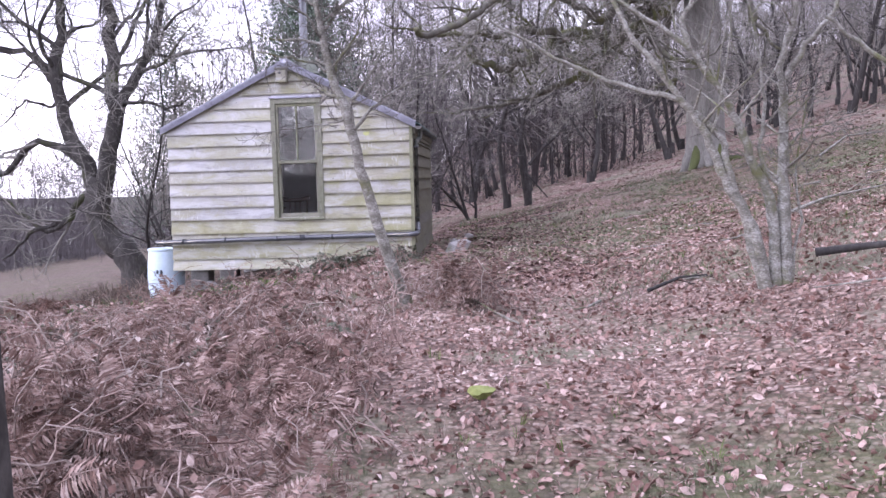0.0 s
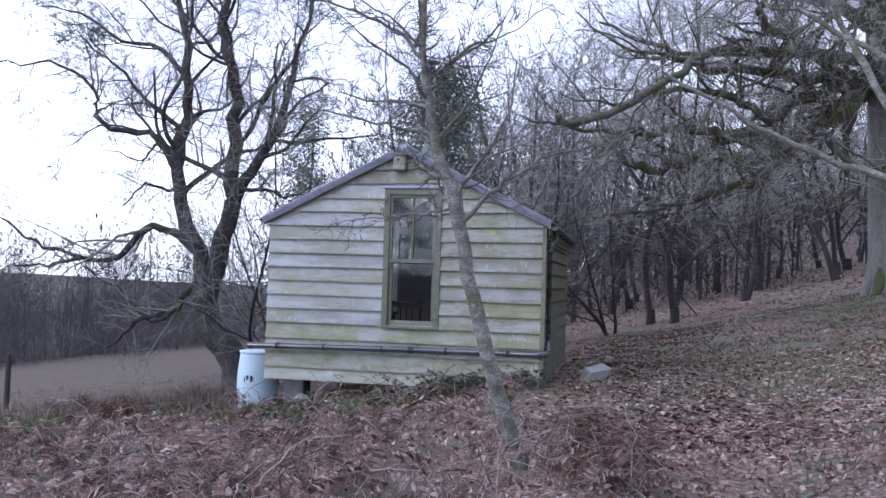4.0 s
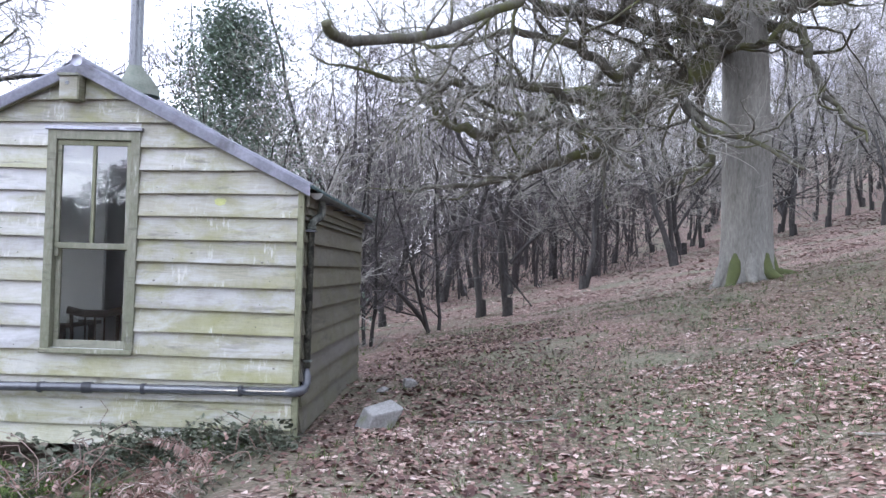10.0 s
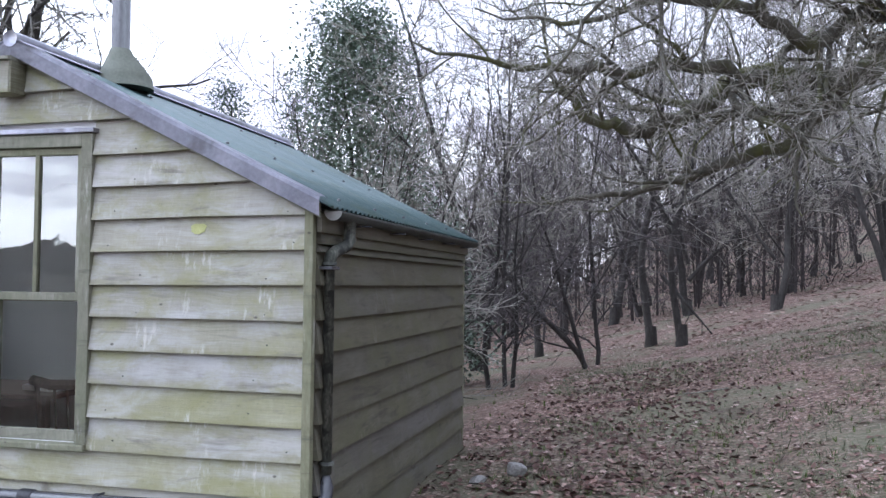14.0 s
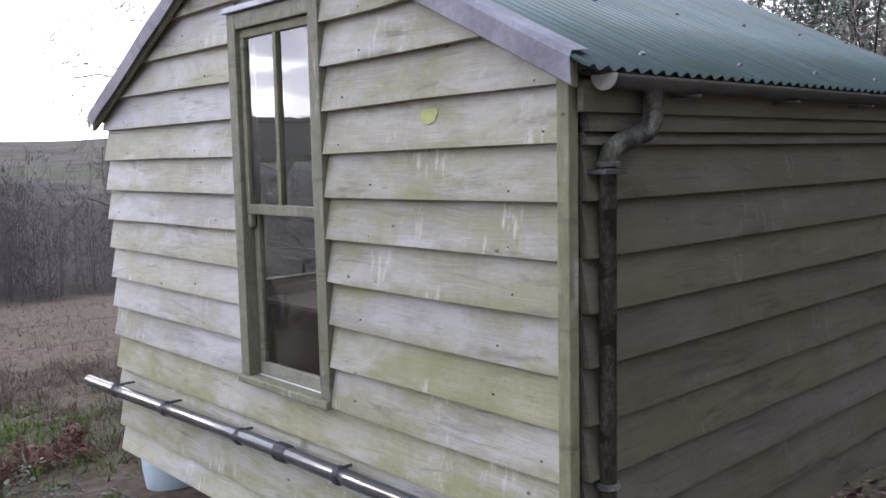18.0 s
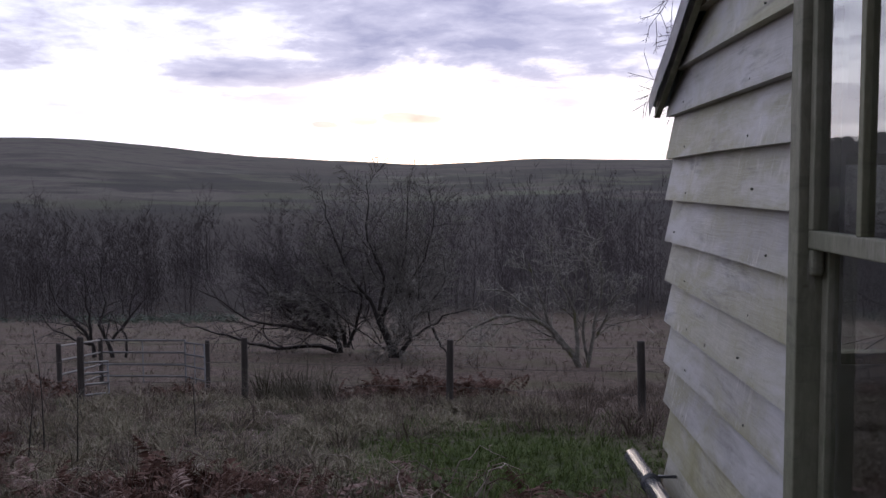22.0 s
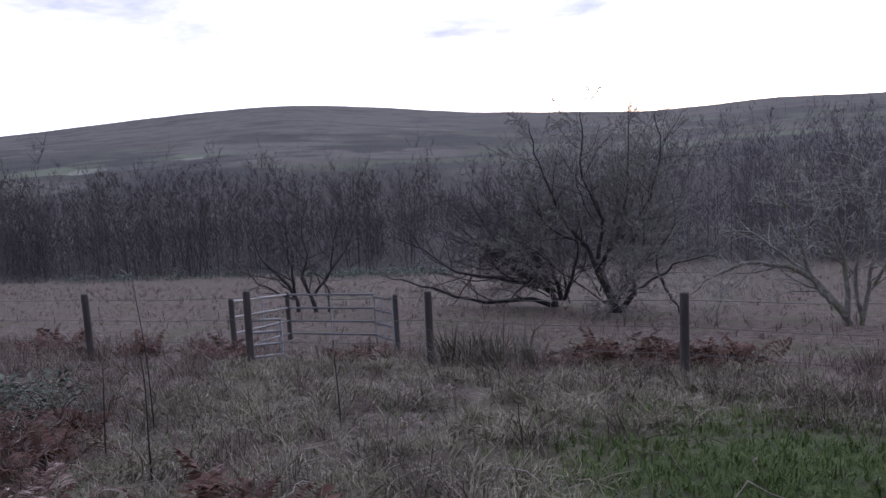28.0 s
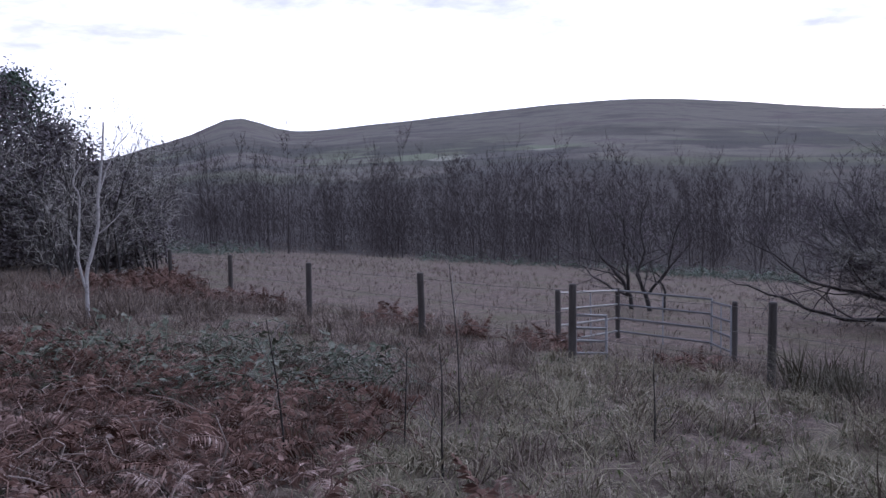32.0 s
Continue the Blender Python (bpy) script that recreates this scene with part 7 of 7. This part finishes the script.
x, y = pick(19000, (-1.0, 10.0, 7.5, 27.0), lambda x, y: wobble(x, y, 0.42, 27.0) + 0.5 * wobble(x, y, 1.3, 5.0) > -0.05)
strew("slope_grass", [blade_tuft(s + 90, 4, 1.1, 0.035) for s in range(6)], x, y, (0.04, 0.11), SLOPE_GREEN, "dull green grass and moss thin among the leaves of the slope", "grass", 0.004, 0.35, 0.35)
x, y = pick(24000, (-16, 10, 0, 24), lawn_keep)
strew("green_grass", SHORT, x, y, (0.03, 0.10), GREEN, "short green winter grass in patches", "grass", 0.0, 0.15, 0.15)

x, y = pick(6500, (-0.7, 3.2, 1.5, 5.0), lambda x, y: (wobble(x, y, 1.1, 21.0) > 0.02) & (rc.uniform(0, 1, len(x)) < np.exp(-((x - 0.9) / 1.5) ** 2 - ((y - 3.0) / 1.1) ** 2)))
strew("path_grass", SHORT, x, y, (0.025, 0.07), SLOPE_GREEN, "green grass coming through fallen leaves on the path", "grass", 0.01, 0.2, 0.2)

x, y = pick(3800, (-5.3, -1.7, 12.0, 13.7), lambda x, y: wobble(x, y, 1.0, 31.0) > -0.12)
strew("hut_grass", SHORT, x, y, (0.06, 0.14), GREEN, "green grass at the open foot of the hut", "grass", 0.0, 0.2, 0.2)

x, y = pick(12000, (-14.5, -6.0, 10.6, 16.0), lambda x, y: rc.uniform(0, 1, len(x)) < np.exp(-((x + 10.2) / 2.8) ** 2 - ((y - 13.2) / 1.7) ** 2) * (0.85 + 0.8 * wobble(x, y, 0.8, 17.0)))
strew("lawn_grass", SHORT, x, y, (0.06, 0.17), GREEN, "lush green grass below the hut", "grass", 0.0, 0.25, 0.25)

# rough straw-coloured pasture
off_lawn = lambda x, y: ((x + 10.2) / 2.6) ** 2 + ((y - 13.2) / 1.6) ** 2 > 0.8
x, y = pick(15000, (-19, -6.3, -6, 19), lambda x, y: (rc.uniform(0, 1, len(x)) < 0.6 + 0.8 * wobble(x, y, 0.5, 1.0)) & off_lawn(x, y))
strew("rough_grass", SPARSE, x, y, (0.05, 0.17), STRAW, "straw-coloured rough grass", "grass", -0.01, 0.3, 0.3)
# shaggy tussocks
cx, cy = pick(580, (-19, -6.3, -4, 18), off_lawn)
m = 11
x, y = np.repeat(cx, m) + rc.normal(0, 0.16, len(cx) * m), np.repeat(cy, m) + rc.normal(0, 0.16, len(cx) * m)
strew("grass_tussocks", TUFTS, x, y, (0.14, 0.42), STRAW, "shaggy straw-coloured grass tussocks", "grass", -0.01, 0.45, 0.45)
x, y = pick(2600, (-17.5, -8.5, -12.0, -1.5), lambda x, y: rc.uniform(0, 1, len(x)) < 0.7 + 0.8 * wobble(x, y, 0.4, 14.0))
strew("tall_grass", TUFTS, x, y, (0.25, 0.6), STRAW, "tall pale dead grass at the field corner", "grass", -0.02, 0.3, 0.3)
x, y = pick(6500, (-42, -16, -30, 26), lambda x, y: x < -15.5)
strew("pasture_grass", SPARSE, x, y, (0.14, 0.34), STRAW, "pale dead grass of the pasture", "grass", -0.02, 0.2, 0.2)
x, y = pick(3500, (-80, -38, -60, 32), lambda x, y: x < -38)
strew("far_pasture_grass", SPARSE, x, y, (0.2, 0.42), STRAW, "pale dead grass of the far pasture", "grass", -0.02, 0.2, 0.2)

# matted hummocks of rough grass with green between them
MATTED = [blade_tuft(s + 90, 10, 1.5, 0.03, 1.0) for s in range(6)]
open_grass = lambda x, y: off_lawn(x, y) & (((x + 11.0) / 2.9) ** 2 + ((y - 4.0) / 3.0) ** 2 > 1) & (y > 9.6 + 0.45 * (x + 6.2)) & (x > -16.4)
cx, cy = pick(330, (-17.0, -8.0, 2.5, 14.0), open_grass)
m = 20
cr = np.repeat(rc.uniform(0.16, 0.42, len(cx)), m)
q = np.sqrt(rc.uniform(0, 1, len(cr))) * cr
a = rc.uniform(0, 6.283, len(cr))
strew("grass_hummocks", MATTED, np.repeat(cx, m) + q * np.cos(a), np.repeat(cy, m) + q * np.sin(a), (0.08, 0.19), MATTED_GRASS, "matted hummocks of pale dead grass", "grass", 0.34 * (cr - q * q / cr) - 0.02, 0.35, 0.35)
x, y = pick(5200, (-17.0, -8.0, 2.5, 14.0), lambda x, y: (rc.uniform(0, 1, len(x)) < 0.45 + 1.2 * wobble(x, y, 0.7, 33.0)) & open_grass(x, y))
strew("green_patches", SHORT, x, y, (0.06, 0.17), SLOPE_GREEN, "green grass growing between the hummocks", "grass", -0.01, 0.3, 0.3)

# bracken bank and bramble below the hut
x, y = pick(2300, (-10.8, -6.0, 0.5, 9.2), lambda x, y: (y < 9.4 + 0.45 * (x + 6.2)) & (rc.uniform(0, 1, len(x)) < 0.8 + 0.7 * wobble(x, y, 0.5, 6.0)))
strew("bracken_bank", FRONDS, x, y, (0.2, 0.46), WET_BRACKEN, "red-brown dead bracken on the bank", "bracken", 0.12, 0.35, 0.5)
x, y = pick(1100, (-13.0, -8.0, 1.0, 7.5), lambda x, y: ((x + 10.6) / 2.0) ** 2 + ((y - 4.4) / 2.2) ** 2 < 1)
x2, y2 = pick(1500, (-10.8, -6.0, 0.5, 9.4), lambda x, y: y < 9.6 + 0.45 * (x + 6.2))
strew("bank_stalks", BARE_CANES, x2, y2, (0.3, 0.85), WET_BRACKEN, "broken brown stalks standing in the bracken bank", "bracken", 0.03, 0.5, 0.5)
strew("bramble_bush", CANES, x, y, (0.5, 1.15), BRAMBLE, "dark tangled bramble bush among bracken", "bramble", 0.05, 0.35, 0.35)
x, y = pick(1400, (-19.5, -6.5, -8, 13), lambda x, y: (rc.uniform(0, 1, len(x)) < 0.6))
strew("dry_stalks", BARE_CANES, x, y, (0.3, 0.8), STALK, "dry stalks standing in the rough grass", "bramble", 0.0, 0.5, 0.4)
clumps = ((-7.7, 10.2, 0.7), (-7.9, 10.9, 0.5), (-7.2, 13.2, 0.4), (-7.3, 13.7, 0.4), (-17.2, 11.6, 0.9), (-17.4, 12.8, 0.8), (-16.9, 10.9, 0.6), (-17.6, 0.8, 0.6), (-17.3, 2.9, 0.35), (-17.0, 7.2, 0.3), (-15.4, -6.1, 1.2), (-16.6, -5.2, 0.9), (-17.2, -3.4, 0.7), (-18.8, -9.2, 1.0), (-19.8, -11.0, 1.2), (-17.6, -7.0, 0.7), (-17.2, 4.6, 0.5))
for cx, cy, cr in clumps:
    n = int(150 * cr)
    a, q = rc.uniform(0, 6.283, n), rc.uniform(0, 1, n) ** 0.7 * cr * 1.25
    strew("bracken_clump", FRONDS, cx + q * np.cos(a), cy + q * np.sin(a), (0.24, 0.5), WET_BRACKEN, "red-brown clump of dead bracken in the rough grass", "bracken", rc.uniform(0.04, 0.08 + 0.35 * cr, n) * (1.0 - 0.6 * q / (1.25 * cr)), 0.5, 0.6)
n = 26
strew("rush_tuft", [blade_tuft(s + 70, 24, 0.7, 0.008, 0.5) for s in range(4)], -16.2 + rc.normal(0, 0.35, n), 9.5 + rc.normal(0, 0.35, n), (0.6, 1.0), RUSH, "dark upright tuft of rushes by the fence", "rush")
# low gorse along the far side of the pasture
a = np.radians(rc.uniform(196, 240, 1500))
q = rc.uniform(54, 62, 1500)
gxs, gys = -3 + q * np.cos(a), 12.5 + q * np.sin(a)
ok = wobble(gxs, gys, 0.08, 1.0) > -0.05
strew("gorse", CANES, gxs[ok], gys[ok], (1.2, 2.2), EVERGREEN, "low dark gorse along the wood's edge", "bush")

# ---- loose things ----
def barrel():
    x, y = -5.40, 14.25
    z = gz(x, y) - 0.1
    t = thing("plastic_barrel", "pale blue plastic barrel catching water at the hut's corner", "barrel", (x, y, z))
    prof = [(0.235, 0.0), (0.255, 0.02), (0.285, 0.22), (0.292, 0.40), (0.292, 0.44), (0.285, 0.60), (0.262, 0.80), (0.255, 0.84)]
    part("shell", pipe_bm([(0, 0, h_) for _, h_ in prof], 0.2, 28, [r_ for r_, _ in prof]), BARREL, t, "", True)
    part("rim", pipe_bm([(0, 0, 0.835), (0, 0, 0.845), (0, 0, 0.868), (0, 0, 0.872)], 0.2, 28, [0.262, 0.272, 0.272, 0.255]), BARREL, t, "", True)
    part("lid_disc", pipe_bm([(0, 0, 0.846), (0, 0, 0.850)], 0.24, 24), DARKWOOD, t, "dark water surface", True)
    for k in range(5):
        part("scrawl", box((-0.08 + 0.03 * k, -0.2955, 0.45 + 0.03 * (k % 3)), (-0.07 + 0.03 * k + 0.02 * (k % 2), -0.285, 0.52 + 0.02 * (k % 2))), PIPE, t, "faded dark marks")
    return t


barrel()


def rock(name, x, y, size, seed, label, material=STONE, sink=0.25, flat=0.7, faces=12, near=0.42, far=0.75):
    r = np.random.default_rng(seed)
    bm = bmesh.new()
    bmesh.ops.create_icosphere(bm, subdivisions=3, radius=1.0)
    cuts = [(r.normal(size=3), r.uniform(near, far)) for _ in range(faces)]
    for v in bm.verts:
        p = np.array(v.co)
        for n_, d_ in cuts:
            n_ = n_ / np.linalg.norm(n_)
            e_ = p @ n_ - d_
            if e_ > 0:
                p = p - n_ * e_
        k = 1 + 0.08 * noise.noise((p[0] * 3 + seed, p[1] * 3, p[2] * 3))
        v.co = Vector(p * k) * size
        v.co.z *= flat
    ob = finish(name, bm, material)
    ob.location = (x, y, gz(x, y) + size * flat * (0.8 - sink) * 0.9)
    ob.rotation_euler = (r.uniform(-0.2, 0.2), r.uniform(-0.2, 0.2), r.uniform(0, 6))
    return tagged(ob, label, "stone")


def stone_block(x, y, size, turn, seed, label):
    """Broken stone with flat faces and chipped edges."""
    r = random.Random(seed)
    bm = bmesh.new()
    bmesh.ops.create_cube(bm, size=1.0)
    for v in bm.verts:
        v.co = Vector([c * d * r.uniform(0.75, 1.1) for c, d in zip(v.co, size)]) + Vector((0.25 * size[0] * v.co.z, 0, 0))
    bmesh.ops.bevel(bm, geom=bm.edges[:], offset=0.018, segments=2, affect="EDGES", profile=0.6)
    bmesh.ops.triangulate(bm, faces=bm.faces[:])
    ob = finish("corner_stone", bm, STONE)
    ob.location = (x, y, gz(x, y) + size[2] * 0.30)
    ob.rotation_euler = (0.22, -0.16, turn)
    return tagged(ob, label, "stone")


stone_block(-0.66, 14.05, (0.30, 0.24, 0.21), 0.5, 4, "angular grey stone block by the hut's corner")
rock("field_stone", -0.55, 16.1, 0.12, 5, "grey stone lying in leaves beside the hut", sink=0.5)
rock("field_stone", -0.8, 15.9, 0.08, 6, "small grey stone lying in leaves beside the hut", sink=0.5)
rock("mossy_stone", -0.2, 5.05, 0.09, 8, "small stone covered in yellow-green moss", MOSSROCK, flat=0.55)
rock("foot_stone", -4.35, 13.3, 0.17, 9, "pale stone under the edge of the hut")

def fallen_branch(name, pts, r0, seed, label, material=BARK_WOOD, kids=(5, 3)):
    g = Grower(seed, kids, (0.35, 0.4), (50, 50), (0.1, 0.15), (0, 0.02), (7, 4, 3), (0.3, 0.2, 0.1), 0.3, 4, 0.5, 0.3)
    q = np.array([(x, y, gz(x, y) + h_) for x, y, h_ in pts])
    g.branch(q - q[0], np.linspace(r0, r0 * 0.35, len(q)), 0)
    t = thing(name, label, "branch", tuple(q[0]))
    hang("stem", g.limbs.mesh("stem"), material, t)
    if g.twigs.v:
        hang("twigs", g.twigs.mesh("twigs", False), material, t)
    return t


fallen_branch("fallen_branch", ((2.35, 7.2, 0.16), (2.75, 7.1, 0.13), (3.2, 7.0, 0.08), (4.2, 6.9, 0.05)), 0.035, 5, "dark fallen branch lying by the hazel", BARK_WOOD, (3, 2))
fallen_branch("fallen_branch", ((1.2, 7.9, 0.03), (1.45, 7.8, 0.10), (1.7, 7.9, 0.05)), 0.018, 6, "thin crooked fallen branch on leaves", BARK_WOOD, (3, 2))
fallen_branch("fallen_branch", ((3.2, 10.6, 0.03), (3.8, 10.9, 0.08), (4.6, 11.0, 0.05)), 0.025, 7, "grey fallen branch on the slope", BARK_GREY)
fallen_branch("fallen_branch", ((6.6, 18.8, 0.03), (7.4, 19.4, 0.25), (8.4, 19.8, 0.1)), 0.03, 8, "grey twiggy fallen branch under the oak", BARK_GREY, (6, 4))
fallen_branch("leaning_stake", ((0.7, 30.6, 1.6), (1.2, 30.4, 0.9), (1.8, 30.2, 0.05)), 0.05, 9, "dead pole leaning against a woodland tree", BARK_WOOD, (2, 1))
rs = random.Random(12)
for k in range(26):
    x, y = rs.uniform(-0.2, 7), rs.uniform(1.2, 22)
    a = rs.uniform(0, 6.28)
    ln = rs.uniform(0.25, 0.8)
    fallen_branch("stick", tuple((x + ln * f * math.cos(a), y + ln * f * math.sin(a), 0.025 + rs.uniform(0, 0.03)) for f in (0, 0.5, 1)), rs.uniform(0.006, 0.014), 60 + k, "thin dry stick lying on the leaves", BARK_GREY, (1,))

# slim knobbly stem at the start of the path
g = Grower(71, (5, 4, 3), (0.3, 0.5, 0.5), (60, 50, 45), (0.05, 0.12, 0.15), (0, 0.02, 0), (9, 5, 4, 3), (0.3, 0.2, 0.12, 0.1), 0.5, 1, 0.4, 0.75)
g.grow((0, 0, -0.1), (-0.02, 0.0, 1), 3.6, 0.045)
bare_tree("path_tree", g, BARK_WOOD, TWIG, "slim dark stem with a knot beside the path", (-1.68, 2.96, gz(-1.68, 2.96)))
for k, (x, y, h_) in enumerate(((-10.9, 7.7, 1.5), (-9.6, 8.2, 0.9), (-9.2, 8.9, 1.0), (-11.5, 9.3, 0.9), (-8.7, 7.9, 1.1))):
    g = Grower(80 + k, (5, 2), (0.25, 0.5), (40, 40), (0.04, 0.1), (0, 0.03), (5, 4, 3), (0.2, 0.1, 0.08), 0.3, 0, 0.5, 0.3)
    g.grow((0, 0, -0.05), (0.02 * k, 0.05, 1), h_, 0.009)
    bare_tree("sapling", g, BARK_WOOD, TWIG, "thin bare sapling standing in rough grass", (x, y, gz(x, y)), "sapling", "saplings in the grass")

# ---- inside the hut ----
FL = 0.36


def chair(x, y, rz):
    t = thing("wooden_chair", "dark wooden chair with a curved backrest by the window", "chair", (x, y, FL))
    t.rotation_euler = (0, 0, radians(rz))
    part("seat", box((-0.21, -0.2, 0.43), (0.21, 0.2, 0.465), 0.01), DARKWOOD, t)
    for a, b in ((-0.18, -0.17), (0.18, -0.17), (-0.18, 0.17), (0.18, 0.17)):
        part("leg", pipe_bm([(a * 1.1, b * 1.1, 0), (a, b, 0.43)], 0.018, 8), DARKWOOD, t)
    for a in (-0.19, 0.19):
        part("back_post", pipe_bm([(a, 0.18, 0.46), (a * 1.02, 0.22, 0.7), (a * 1.05, 0.27, 0.92)], 0.017, 8), DARKWOOD, t)
    part("top_rail", pipe_bm([(-0.23, 0.265, 0.90), (-0.1, 0.29, 0.87), (0.1, 0.29, 0.87), (0.23, 0.265, 0.90)], 0.035, 8), DARKWOOD, t)
    for a in (-0.08, 0.0, 0.08):
        part("spindle", pipe_bm([(a, 0.19, 0.46), (a, 0.28, 0.86)], 0.009, 6), DARKWOOD, t)


hut_part("partition", box((HX0 + T + 0.003, 15.55, 0.362), (-3.73, 15.61, 2.72)), LINING, None, "pale boarded partition inside the hut")
chair(-3.35, 14.55, 200)
table = thing("wooden_table", "plain dark wooden table under the side window", "table", (-4.3, 15.05, FL))
part("tabletop", box((-0.62, -0.4, 0.70), (0.62, 0.4, 0.735), 0.006), DARKWOOD, table)
for a in (-0.55, 0.55):
    for b in (-0.34, 0.34):
        part("leg", box((a - 0.03, b - 0.03, 0), (a + 0.03, b + 0.03, 0.70), 0.004), DARKWOOD, table)
papers = thing("paper_stack", "stack of white papers on the table", "paper", (-3.9, 14.95, FL + 0.737))
for k in range(4):
    part("sheet", box((-0.15, -0.105, 0.012 * k), (0.15, 0.105, 0.012 * k + 0.011)), PAPER, papers).rotation_euler = (0, 0, 0.12 * (k - 1.5))
arm = thing("armchair", "low brown cushioned armchair", "armchair", (-2.9, 16.4, FL))
for lo, hi in (((-0.4, -0.38, 0.1), (0.4, 0.38, 0.4)), ((-0.4, 0.25, 0.4), (0.4, 0.42, 0.85)), ((-0.47, -0.38, 0.1), (-0.37, 0.4, 0.6)), ((0.37, -0.38, 0.1), (0.47, 0.4, 0.6))):
    part("cushion", box(lo, hi, 0.05), CLOTH, arm, "", True)
for a in (-0.4, 0.4):
    for b in (-0.33, 0.35):
        part("foot", box((a - 0.025, b - 0.025, 0), (a + 0.025, b + 0.025, 0.1)), DARKWOOD, arm)
